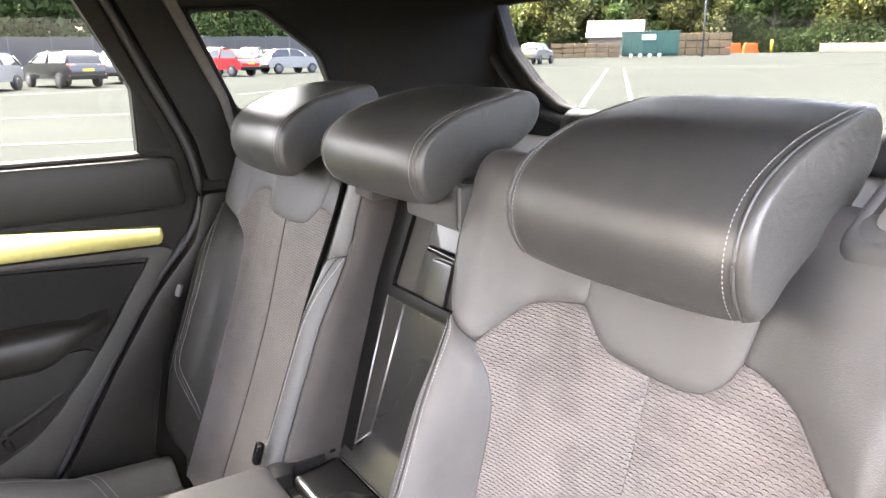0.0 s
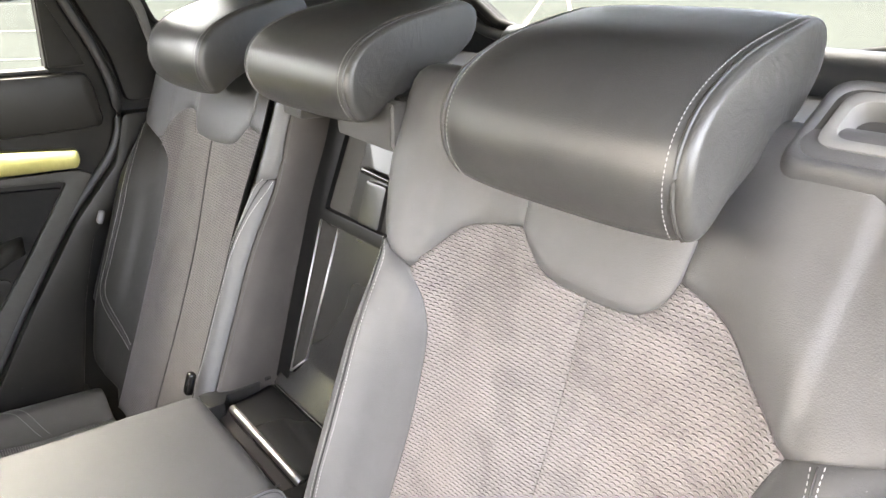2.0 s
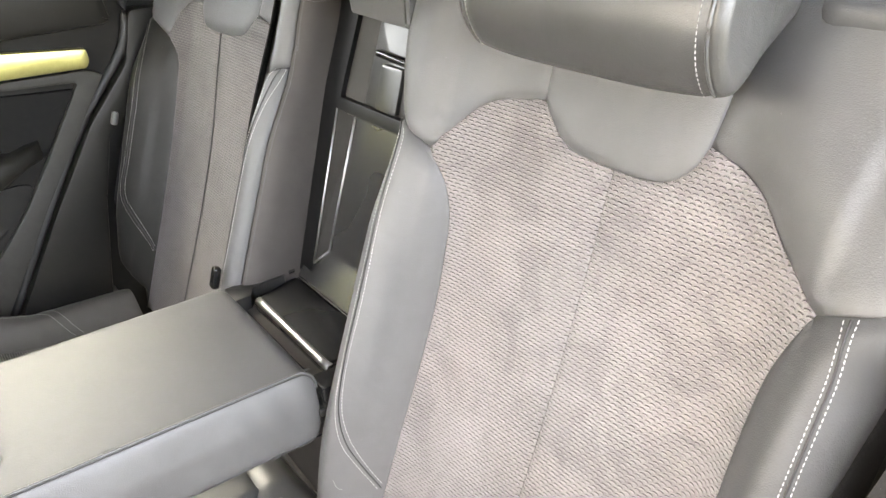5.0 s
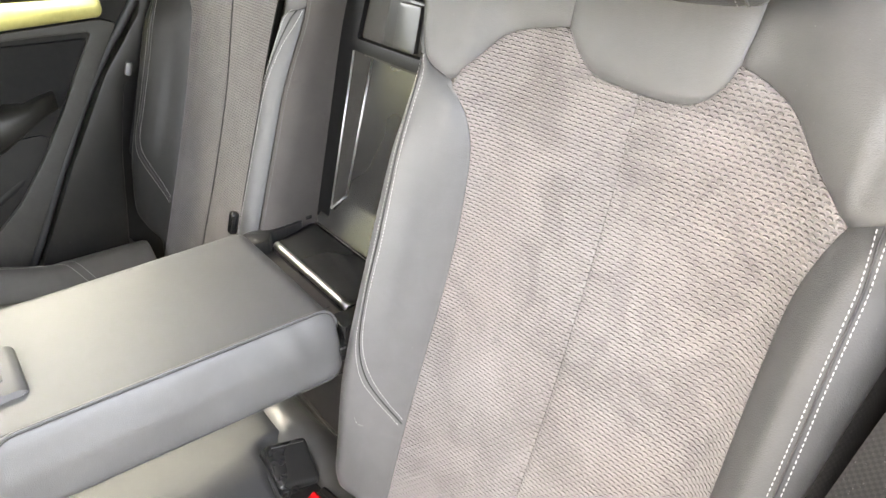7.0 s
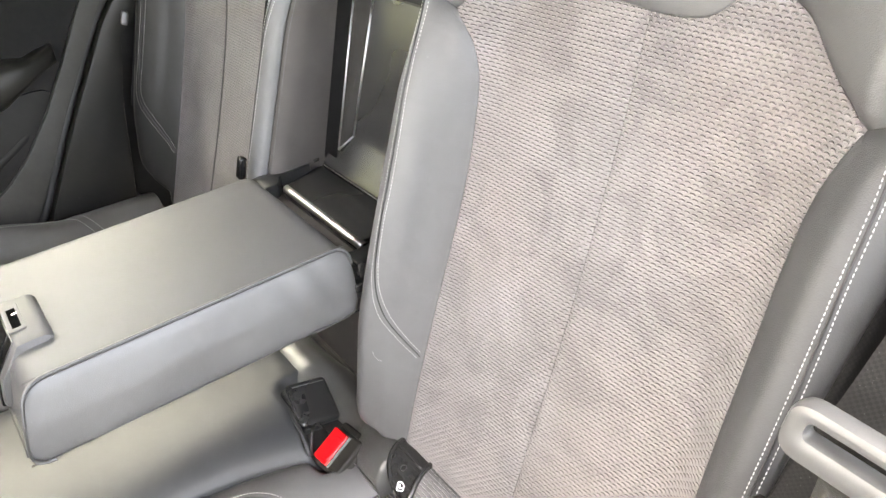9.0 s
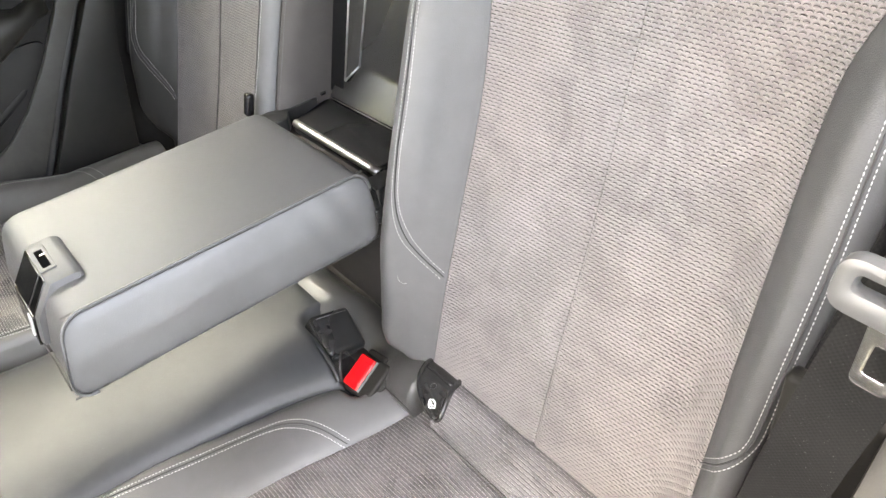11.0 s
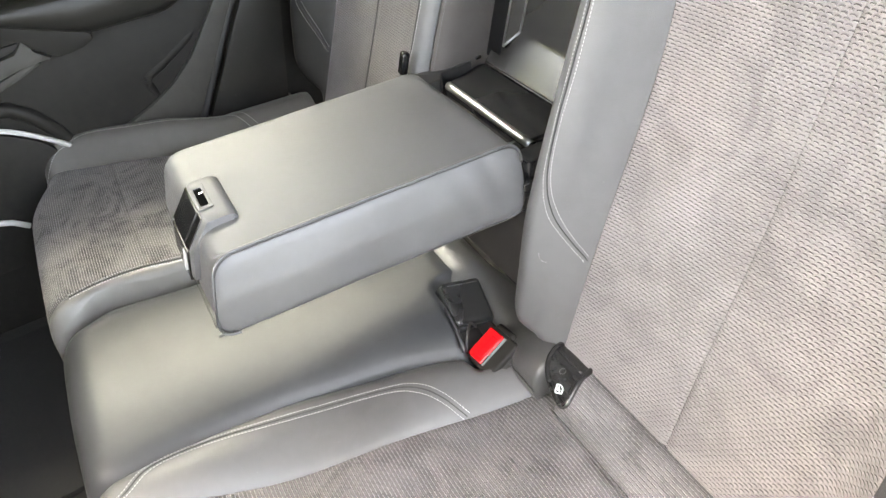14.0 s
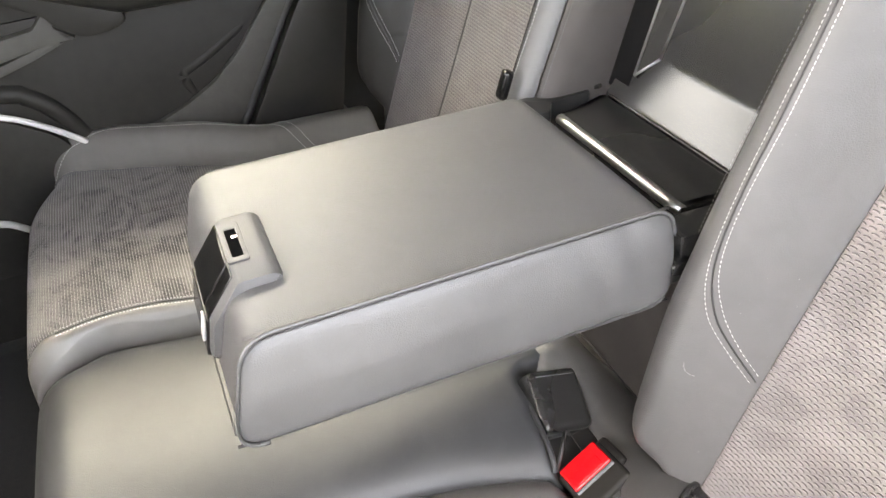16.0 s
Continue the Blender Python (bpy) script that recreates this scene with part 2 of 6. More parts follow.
LEATHER_REST = leather_mat("headrest_leather", (0.034, 0.0338, 0.0332), (0.050, 0.0497, 0.0488), 0.34)
PIPING = leather_mat("piping_leather", (0.045, 0.0455, 0.046), (0.066, 0.066, 0.066), 0.42)
PLASTIC = surface("black_grained_plastic", (0.0095, 0.0090, 0.0080), (0.0155, 0.0146, 0.0130), 0.5, 60, 0.25, 1200, kind="voronoi", bump_dist=0.0006, spec=0.12)
SATIN = surface("satin_black_plastic", (0.012, 0.012, 0.012), (0.020, 0.020, 0.0195), 0.28, 60, 0.05, 900, rough_var=0.05)
GLOSS = surface("glossy_black_plastic", (0.012, 0.012, 0.012), (0.018, 0.018, 0.018), 0.15, 60, 0.0, rough_var=0.04)
RECESS_BLACK = surface("recess_black_plastic", (0.003, 0.003, 0.003), (0.006, 0.006, 0.006), 0.4, 60, 0.05, 900, spec=0.12)
RECESS_GREY = surface("recess_satin_plastic", (0.012, 0.0119, 0.0115), (0.018, 0.0179, 0.0172), 0.27, 60, 0.04, 900, rough_var=0.05, spec=0.7)
COVER_GREY = surface("load_cover_cloth", (0.018, 0.0175, 0.016), (0.026, 0.0255, 0.0235), 0.8, 60, 0.2, 900)
GREY_PLASTIC = surface("grey_plastic", (0.075, 0.075, 0.075), (0.105, 0.105, 0.103), 0.45, 50, 0.1, 1200)
TONGUE_GREY = surface("tongue_plastic", (0.046, 0.046, 0.046), (0.064, 0.064, 0.063), 0.42, 50, 0.1, 1200)
PALE_GUIDE = surface("pale_guide_plastic", (0.12, 0.118, 0.112), (0.165, 0.162, 0.154), 0.42, 50, 0.1, 1200)
PALE_PLASTIC = surface("pale_plastic", (0.30, 0.295, 0.28), (0.40, 0.39, 0.37), 0.5, 50, 0.1, 900)
RED_PLASTIC = surface("red_plastic", (0.42, 0.004, 0.008), (0.52, 0.007, 0.012), 0.24, 60, 0.03, 900)
WHITE_PRINT = surface("white_print", (0.75, 0.75, 0.75), (0.85, 0.85, 0.85), 0.5, 200, 0.0)
# Bright metal that paints highlights on rounded black plastic edges.
EDGE_GLINT = surface("edge_glint_metal", (0.34, 0.335, 0.32), (0.44, 0.435, 0.42), 0.38, 60, 0.0, metal=0.9, rough_var=0.04)
CHROME = surface("chrome", (0.55, 0.55, 0.55), (0.66, 0.66, 0.65), 0.22, 60, 0.0, metal=1.0, rough_var=0.04)
# Inlay metal tinted yellow: a reflection painted into the base colour.
ALU_REFLECTION = surface("brushed_inlay_reflection", (0.70, 0.65, 0.26), (0.82, 0.77, 0.34), 0.32, 90, 0.05, 1500, metal=1.0, rough_var=0.06)
CARPET = surface("grey_carpet", (0.018, 0.0175, 0.017), (0.036, 0.035, 0.034), 0.95, 120, 0.9, 900, bump_dist=0.002)
MAT = surface("black_floor_mat", (0.008, 0.008, 0.008), (0.017, 0.0165, 0.016), 0.9, 120, 0.8, 700, bump_dist=0.002)
HEADLINER = surface("headliner_cloth", (0.008, 0.0078, 0.0072), (0.013, 0.0127, 0.0118), 0.9, 90, 0.3, 1800, spec=0.12)
PILLAR = surface("pillar_trim", (0.0085, 0.0083, 0.0080), (0.0140, 0.0137, 0.0132), 0.6, 60, 0.2, 1400, spec=0.15)
RUBBER = surface("black_rubber", (0.010, 0.010, 0.010), (0.016, 0.016, 0.016), 0.6, 80, 0.1, 900)
SLOT_SHADE = surface("slot_shade", (0.003, 0.003, 0.003), (0.005, 0.005, 0.005), 0.9, 50, 0.0, spec=0.0)
# Lighter pillar trim: light on the pillar edge put into the colour.
PILLAR_LIT = surface("lit_pillar_trim", (0.055, 0.054, 0.052), (0.080, 0.079, 0.076), 0.7, 60, 0.2, 1400)
# Tint dims the outside view and cools the light let in.
GLASS = glass_mat("window_glass", (0.168, 0.203, 0.246))


# ---- mesh helpers ----
def mesh_object(name, verts, faces, mat, parent=None, label="", uvs=None, smooth=True):
    me = bpy.data.meshes.new(name)
    me.from_pydata([tuple(v) for v in verts], [], [tuple(f) for f in faces])
    if uvs is not None:
        layer = me.uv_layers.new(name="UVMap")
        idx = np.empty(len(me.loops), dtype=np.int32)
        me.loops.foreach_get("vertex_index", idx)
        layer.data.foreach_set("uv", np.asarray(uvs, dtype=np.float32)[idx].ravel())
    me.materials.append(mat)
    if smooth:
        me.polygons.foreach_set("use_smooth", [True] * len(me.polygons))
    me.update()
    ob = new(name, me)
    if parent:
        ob.parent = parent
    if label:
        tagged(ob, label)
    return ob


def part(name, bm, mat, parent, label="", smooth=True):
    me = bpy.data.meshes.new(name)
    bm.to_mesh(me)
    bm.free()
    me.materials.append(mat)
    if smooth:
        me.polygons.foreach_set("use_smooth", [True] * len(me.polygons))
        me.set_sharp_from_angle(angle=radians(38))
    ob = new(name, me)
    if parent:
        ob.parent = parent
    if label:
        tagged(ob, label)
    return ob


def thing(name, label, category, group="", kind=""):
    return tagged(new(name), label, category, group, kind)


def box_bm(sx, sy, sz, m=None, bevel=0.0, seg=3, taper=1.0):
    """A bevelled box, its top scaled by taper."""
    bm = bmesh.new()
    bmesh.ops.create_cube(bm, size=1.0)
    for v in bm.verts:
        k = taper if v.co.z > 0 else 1.0
        v.co = Vector((v.co.x * sx * k, v.co.y * sy * k, v.co.z * sz))
    if bevel:
        bmesh.ops.bevel(bm, geom=list(bm.edges), offset=bevel, segments=seg, profile=0.6, affect="EDGES")
    if m is not None:
        bmesh.ops.transform(bm, matrix=m, verts=bm.verts)
    return bm


def catmull(pts, step):
    """A smooth open curve through pts, sampled about every step."""
    p = [np.array(q, float) for q in pts]
    if len(p) == 2:
        n = max(1, int(np.linalg.norm(p[1] - p[0]) / step))
        return [p[0] + (p[1] - p[0]) * i / n for i in range(n + 1)]
    p = [2 * p[0] - p[1]] + p + [2 * p[-1] - p[-2]]
    out = []
    for i in range(1, len(p) - 2):
        a, b, c, d = p[i - 1:i + 3]
        n = max(2, int(np.linalg.norm(c - b) / step))
        for k in range(n):
            t = k / n
            out.append(0.5 * (2 * b + (c - a) * t + (2 * a - 5 * b + 4 * c - d) * t * t + (3 * b - a - 3 * c + d) * t ** 3))
    return out + [p[-2]]


def smooth01(a, b, x):
    t = np.clip((np.asarray(x, float) - a) / (b - a), 0, 1)
    return t * t * (3 - 2 * t)


def inside_poly(poly, q):
    x, y = q[:, 0], q[:, 1]
    res = np.zeros(len(q), bool)
    n = len(poly)
    for i in range(n):
        (x1, y1), (x2, y2) = poly[i], poly[(i + 1) % n]
        if y1 == y2:
            continue
        c = ((y1 > y) != (y2 > y)) & (x < (x2 - x1) * (y - y1) / (y2 - y1) + x1)
        res ^= c
    return res


def edge_distance(poly, q):
    a = np.asarray(poly)
    b = np.roll(a, -1, axis=0)
    best = np.full(len(q), 1e9)
    for p0, p1 in zip(a, b):
        d = p1 - p0
        t = np.clip(((q - p0) @ d) / max(d @ d, 1e-12), 0, 1)
        best = np.minimum(best, np.linalg.norm(q - (p0 + t[:, None] * d), axis=1))
    return best


def outline_of(segments, step):
    """A closed outline from smooth segments that meet in corners."""
    pts = []
    for s in segments:
        pts += catmull(s, step)[:-1]
    return np.array(pts)


from mathutils.geometry import delaunay_2d_cdt


def panel(name, segments, surf, mat, parent, label="", res=0.007, sink=0.004, soft=0.006, skirt=0.012, flip=False, lift=0.0):
    """One upholstery panel: an outline in the sheet's own metres, filled with a fine mesh, laid on surf(u, v, h) and drawn in at its seams."""
    poly = outline_of(segments, res)
    lo, hi = poly.min(0), poly.max(0)
    rows = int((hi[1] - lo[1]) / (res * 0.866)) + 2
    pts = []
    for j in range(rows):
        xs = np.arange(lo[0], hi[0], res) + (0.5 * res if j % 2 else 0)
        pts.append(np.stack([xs, np.full(len(xs), lo[1] + j * res * 0.866)], 1))
    pts = np.concatenate(pts)
    pts = pts[inside_poly(poly, pts)]
    d = edge_distance(poly, pts)
    n = len(poly)
    along = np.roll(poly, -1, 0) - np.roll(poly, 1, 0)
    along /= np.maximum(np.linalg.norm(along, axis=1), 1e-9)[:, None]
    turn = 1.0 if np.sum(poly[:, 0] * np.roll(poly[:, 1], -1) - np.roll(poly[:, 0], -1) * poly[:, 1]) > 0 else -1.0
    inward = np.stack([-along[:, 1], along[:, 0]], 1) * turn
    keep = d > 1.75 * soft + 0.4 * res
    pts, d = [pts[keep]], [d[keep]]
    for off in (0.3 * soft, 0.75 * soft, 1.4 * soft):
        ring_pts = poly + inward * off
        ring_pts = ring_pts[inside_poly(poly, ring_pts)]
        rd = edge_distance(poly, ring_pts)
        ok = rd > 0.93 * off
        pts.append(ring_pts[ok])
        d.append(rd[ok])
    pts, d = np.concatenate(pts), np.concatenate(d)
    every = np.concatenate([poly, pts])
    dist = np.concatenate([np.zeros(n), d])
    got = delaunay_2d_cdt([Vector(p) for p in every], [(i, (i + 1) % n) for i in range(n)], [], 1, 1e-7)
    out_v, faces, orig = got[0], got[2], got[3]
    uv = np.array([tuple(v) for v in out_v])
    dd = np.array([dist[o[0]] if len(o) else 0.0 for o in orig])
    h = lift - sink * np.exp(-(dd / soft) ** 1.3)
    verts = surf(uv[:, 0], uv[:, 1], h)
    faces = [tuple(f) for f in faces]
    first = {}
    for i, o in enumerate(orig):
        for k in o:
            first[k] = i
    ring = [first[i] for i in range(n)]
    m = len(verts)
    low = surf(uv[ring, 0], uv[ring, 1], h[ring] - skirt)
    area = 0.5 * np.sum(poly[:, 0] * np.roll(poly[:, 1], -1) - np.roll(poly[:, 0], -1) * poly[:, 1])
    for i in range(n):
        j = (i + 1) % n
        q = (ring[i], m + i, m + j, ring[j])
        faces.append(q if area > 0 else q[::-1])
    verts = np.concatenate([verts, low])
    uv = np.concatenate([uv, uv[ring]])
    if flip:
        faces = [f[::-1] for f in faces]
    return mesh_object(name, verts, faces, mat, parent, label, uv)


def stitches(name, path, surf, parent, mat=None, length=0.0032, gap=0.0009, width=0.0008, lift=0.0006, label=""):
    """A row of sewn stitches along a path of the sheet: each one a small raised lozenge."""
    pts = np.array(catmull(path, 0.002))
    seg = np.linalg.norm(np.diff(pts, axis=0), axis=1)
    run = np.concatenate([[0], np.cumsum(seg)])
    starts = np.arange(0, run[-1] - length, length + gap)

    def at(s):
        return np.stack([np.interp(s, run, pts[:, 0]), np.interp(s, run, pts[:, 1])], 1)
    a, b = at(starts), at(starts + length)
    zero = np.zeros(len(a))
    A = surf(a[:, 0], a[:, 1], zero + lift * 0.2)
    Bp = surf(b[:, 0], b[:, 1], zero + lift * 0.2)
    mid = (a + b) / 2
    M0 = surf(mid[:, 0], mid[:, 1], zero)
    M1 = surf(mid[:, 0], mid[:, 1], zero + 0.001)
    nrm = (M1 - M0) / 0.001
    d = Bp - A
    d /= np.linalg.norm(d, axis=1)[:, None]
    side = np.cross(d, nrm)
    side /= np.linalg.norm(side, axis=1)[:, None]
    verts, faces = [], []
    for i in range(len(a)):
        k = len(verts)
        c1, c2 = A[i] * 0.75 + Bp[i] * 0.25, A[i] * 0.25 + Bp[i] * 0.75
        up, sd = nrm[i] * lift, side[i] * width * 0.5
        verts += [A[i], c1 - sd, c1 + up, c1 + sd, c2 - sd, c2 + up, c2 + sd, Bp[i]]
        faces += [(k, k + 2, k + 1), (k, k + 3, k + 2), (k + 1, k + 2, k + 5, k + 4), (k + 2, k + 3, k + 6, k + 5), (k + 4, k + 5, k + 7), (k + 5, k + 6, k + 7)]
    return mesh_object(name, verts, faces, mat or THREAD, parent, label or "pale contrast stitching", np.zeros((len(verts), 2)))


def tube(name, pts, radius, mat, parent, label="", sides=8, flat=1.0, closed=False):
    """A round cord along pts; flat squeezes it in its second direction."""
    pts = [Vector(p) for p in pts]
    n = len(pts)
    verts, faces = [], []
    for i, p in enumerate(pts):
        d = ((pts[(i + 1) % n] if closed or i < n - 1 else p) - (pts[i - 1] if closed or i > 0 else p)).normalized()
        s = d.cross(Vector((0, 0, 1)))
        s = s.normalized() if s.length > 1e-4 else Vector((1, 0, 0))
        t = s.cross(d)
        r = radius[i] if isinstance(radius, (list, tuple)) else radius
        for k in range(sides):
            a = 2 * math.pi * k / sides
            verts.append(p + s * math.cos(a) * r + t * math.sin(a) * r * flat)
    for i in range(n if closed else n - 1):
        for k in range(sides):
            j = (i + 1) % n
            faces.append((i * sides + k, i * sides + (k + 1) % sides, j * sides + (k + 1) % sides, j * sides + k))
    if not closed:
        faces += [tuple(range(sides))[::-1], tuple(range((n - 1) * sides, n * sides))]
    return mesh_object(name, verts, faces, mat, parent, label)


def ribbon(name, pts, across, width, thick, mat, parent, label=""):
    """A flat strap through pts; across gives the strap's width direction at each point."""
    verts, faces, uvs = [], [], []
    run = 0.0
    for i, p in enumerate(pts):
        p = Vector(p)
        w = Vector(across[i]).normalized()
        d = Vector(pts[min(i + 1, len(pts) - 1)]) - Vector(pts[max(i - 1, 0)])
        nn = w.cross(d).normalized()
        if i:
            run += (p - Vector(pts[i - 1])).length
        for a, b in ((-0.5, 0.5), (-0.25, 0.6), (0.25, 0.6), (0.5, 0.5), (0.5, -0.5), (-0.5, -0.5)):
            verts.append(p + w * a * width + nn * b * thick)
            uvs.append((a * width, run))
    for i in range(len(pts) - 1):
        for k in range(6):
            faces.append((i * 6 + k, i * 6 + (k + 1) % 6, i * 6 + 6 + (k + 1) % 6, i * 6 + 6 + k))
    return mesh_object(name, verts, faces, mat, parent, label, uvs, smooth=False)


def prism(outline, lo, hi, axis=0, bevel=0.0, holes=()):
    """A plate of that outline (two coordinates), from lo to hi along axis, with holes that go through."""
    loops = [list(outline)] + [list(h) for h in holes]
    pts, edges = [], []
    for lp in loops:
        k = len(pts)
        pts += [Vector(p) for p in lp]
        edges += [(k + i, k + (i + 1) % len(lp)) for i in range(len(lp))]
    got = delaunay_2d_cdt(pts, edges, [], 1, 1e-7)
    P, F = [tuple(v) for v in got[0]], got[2]
    if holes:
        keep = []
        for f in F:
            c = np.array([[sum(P[i][0] for i in f) / 3, sum(P[i][1] for i in f) / 3]])
            if not any(inside_poly(np.array(h), c)[0] for h in holes):
                keep.append(f)
        F = keep

    def place(p, w):
        q = [p[0], p[1]]
        q.insert(axis, w)
        return Vector(q)
    bm = bmesh.new()
    low = [bm.verts.new(place(p, lo)) for p in P]
    top = [bm.verts.new(place(p, hi)) for p in P]
    for f in F:
        bm.faces.new([top[i] for i in f])
        bm.faces.new([low[i] for i in reversed(f)])
    count = {}
    for f in F:
        for i in range(len(f)):
            e = (f[i], f[(i + 1) % len(f)])
            count[e] = count.get(e, 0) + 1
    for (a, b) in count:
        if (b, a) not in count:
            bm.faces.new([low[a], low[b], top[b], top[a]])
    bmesh.ops.recalc_face_normals(bm, faces=bm.faces)
    if bevel:
        rim = [e for e in bm.edges if len(e.link_faces) == 2 and e.calc_face_angle() > 0.9]
        bmesh.ops.bevel(bm, geom=rim, offset=bevel, segments=2, profile=0.6, affect="EDGES")
    return bm


def rounded(points, radius, n=5):
    """A polygon with its corners rounded."""
    out = []
    m = len(points)
    for i in range(m):
        p, a, b = (Vector(points[k % m]) for k in (i, i - 1, i + 1))
        r = min(radius, (a - p).length * 0.45, (b - p).length * 0.45)
        p0, p1 = p + (a - p).normalized() * r, p + (b - p).normalized() * r
        for k in range(n + 1):
            t = k / n
            out.append(tuple(p0 * (1 - t) ** 2 + p * 2 * t * (1 - t) + p1 * t * t))
    return out


# ---- the seat sheets ----
MID = 0.008             # the car's middle plane
SEAT_X = 0.405          # middle of an outer seat, from the car's middle


def back_surface(side):
    """The front of an outer backrest: u outwards from the seat's middle, v up the slope, h out of it; it wraps round the bolsters and over the top."""
    def f(u, v, h):
        u, v, h = (np.asarray(q, float) for q in (u, v, h))
        a, inner = np.abs(u), u < 0
        lim = np.where(inner, 0.228 + (0.030 if side > 0 else 0.012) * smooth01(0.48, 0.60, v) - 0.006 * smooth01(0.24, 0.0, v), (0.218 if side > 0 else 0.246) + (0.035 if side > 0 else 0.010) * smooth01(0.45, 0.54, v))
        rad = np.where(inner, 0.042, 0.036)
        amp = np.where(inner, (0.060 - 0.018 * smooth01(0.38, 0.54, v)) * (0.70 + 0.30 * smooth01(-0.03, 0.14, v)), 0.072 - 0.030 * smooth01(0.38, 0.54, v) - (0.026 * smooth01(0.46, 0.64, v) if side > 0 else 0.0))
        ac = np.minimum(a, lim)
        begin = 0.145 - (0.085 * smooth01(0.47, 0.64, v) * (~inner) if side > 0 else 0.0)
        rise = amp * smooth01(begin, begin + (0.095 if side > 0 else 0.117), ac) + 0.004 * np.cos(np.clip(v / 0.52, 0, 1) * math.pi * 2) * (a < 0.2)
        over = np.maximum(a - lim, 0)
        ang = np.minimum(over / rad, math.pi / 2)
        straight = np.maximum(over - rad * math.pi / 2, 0)
        x = ac + (rad + h) * np.sin(ang)
        hh = rise - rad * (1 - np.cos(ang)) - straight + h * np.cos(ang)
        vo = np.maximum(v - 0.668, 0)
        a2 = np.minimum(vo / 0.036, 1.75)
        rest = np.maximum(vo - 0.036 * 1.75, 0)
        vv = np.minimum(v, 0.668) + 0.036 * np.sin(a2) + rest * math.cos(1.75)
        hh = hh - 0.036 * (1 - np.cos(a2)) - rest * math.sin(1.75)
        X = MID + side * (SEAT_X + np.sign(u) * x)
        return np.stack([X, 0.292 + 0.346 * vv - 0.938 * hh, 0.674 + 0.938 * vv + 0.346 * hh], 1)
    return f


# seams of the outer backrests: edges of the cloth, tongue under the headrest, seam down the middle
NEAR_CUT = dict(
    inn=[(-0.163, -0.035), (-0.1635, 0.0), (-0.1655, 0.10), (-0.167, 0.20), (-0.1665, 0.32), (-0.168, 0.375), (-0.1718, 0.425), (-0.1815, 0.456), (-0.193, 0.474), (-0.2055, 0.4886)],
    out=[(0.207, -0.035), (0.206, 0.04), (0.201, 0.10), (0.195, 0.16), (0.190, 0.20), (0.1865, 0.25), (0.184, 0.31), (0.183, 0.38), (0.1845, 0.43), (0.191, 0.458), (0.1965, 0.473), (0.202, 0.487)],
    top_in=[(-0.2055, 0.4886), (-0.188, 0.516), (-0.167, 0.545), (-0.141, 0.5562), (-0.0948, 0.5655)],
    top_out=[(0.0782, 0.5663), (0.1039, 0.5584), (0.1313, 0.544), (0.157, 0.518), (0.181, 0.500), (0.202, 0.487)],
    pad=[(-0.0948, 0.5655), (-0.078, 0.548), (-0.0515, 0.531), (-0.017, 0.5275), (0.0005, 0.5262), (0.0155, 0.526), (0.030, 0.527), (0.0467, 0.529), (0.0600, 0.5355), (0.0728, 0.550), (0.0782, 0.5663)],
    centre=[(0.010, -0.035), (0.007, 0.10), (0.0045, 0.30), (0.0045, 0.44), (0.0005, 0.5262)],
    rows_out=[[(0.222, 0.494), (0.2271, 0.470), (0.2315, 0.41), (0.2328, 0.35), (0.2330, 0.28), (0.2325, 0.23), (0.2325, 0.19), (0.2305, 0.167), (0.2230, 0.153), (0.1985, 0.124)],
              [(0.230, 0.498), (0.2340, 0.460), (0.2375, 0.41), (0.2400, 0.34), (0.2402, 0.28), (0.2395, 0.23), (0.2400, 0.19), (0.2380, 0.168), (0.2265, 0.143), (0.2000, 0.1150)]])
FAR_CUT = dict(NEAR_CUT)
FAR_CUT.update(
    out=[(0.161, -0.035), (0.161, 0.03), (0.165, 0.133), (0.170, 0.225), (0.1715, 0.32), (0.1735, 0.41), (0.178, 0.45), (0.192, 0.474), (0.2095, 0.4875)],
    top_out=[(0.128, 0.558), (0.163, 0.5587), (0.1885, 0.5377), (0.199, 0.512), (0.2095, 0.4875)],
    pad=[(-0.0948, 0.5655), (-0.078, 0.548), (-0.056, 0.5305), (-0.017, 0.5235), (0.028, 0.5205), (0.06, 0.5205), (0.098, 0.5235), (0.117, 0.537), (0.128, 0.558)],
    centre=[(-0.008, -0.035), (-0.003, 0.10), (0.006, 0.25), (0.008, 0.36), (0.018, 0.455), (0.028, 0.5205)],
    rows_out=[[(0.252, 0.503), (0.234, 0.43), (0.2280, 0.36), (0.2275, 0.25), (0.2265, 0.18), (0.206, 0.142), (0.163, 0.090)],
              [(0.262, 0.505), (0.242, 0.43), (0.2360, 0.36), (0.2355, 0.25), (0.2345, 0.176), (0.212, 0.133), (0.163, 0.079)]])


def seam_line(path, surf, parent, depth=0.0004):
    """A black cord along a path of the sheet, painting the shade in a sewn seam."""
    p = np.array(catmull(path, 0.006))
    tube("seam", surf(p[:, 0], p[:, 1], np.full(len(p), depth)), 0.0009, RUBBER, parent, "black cord painting a seam's shade line", sides=6)


def between(a, b):
    return [((p[0] + q[0]) / 2, (p[1] + q[1]) / 2) for p, q in zip(a, b)]


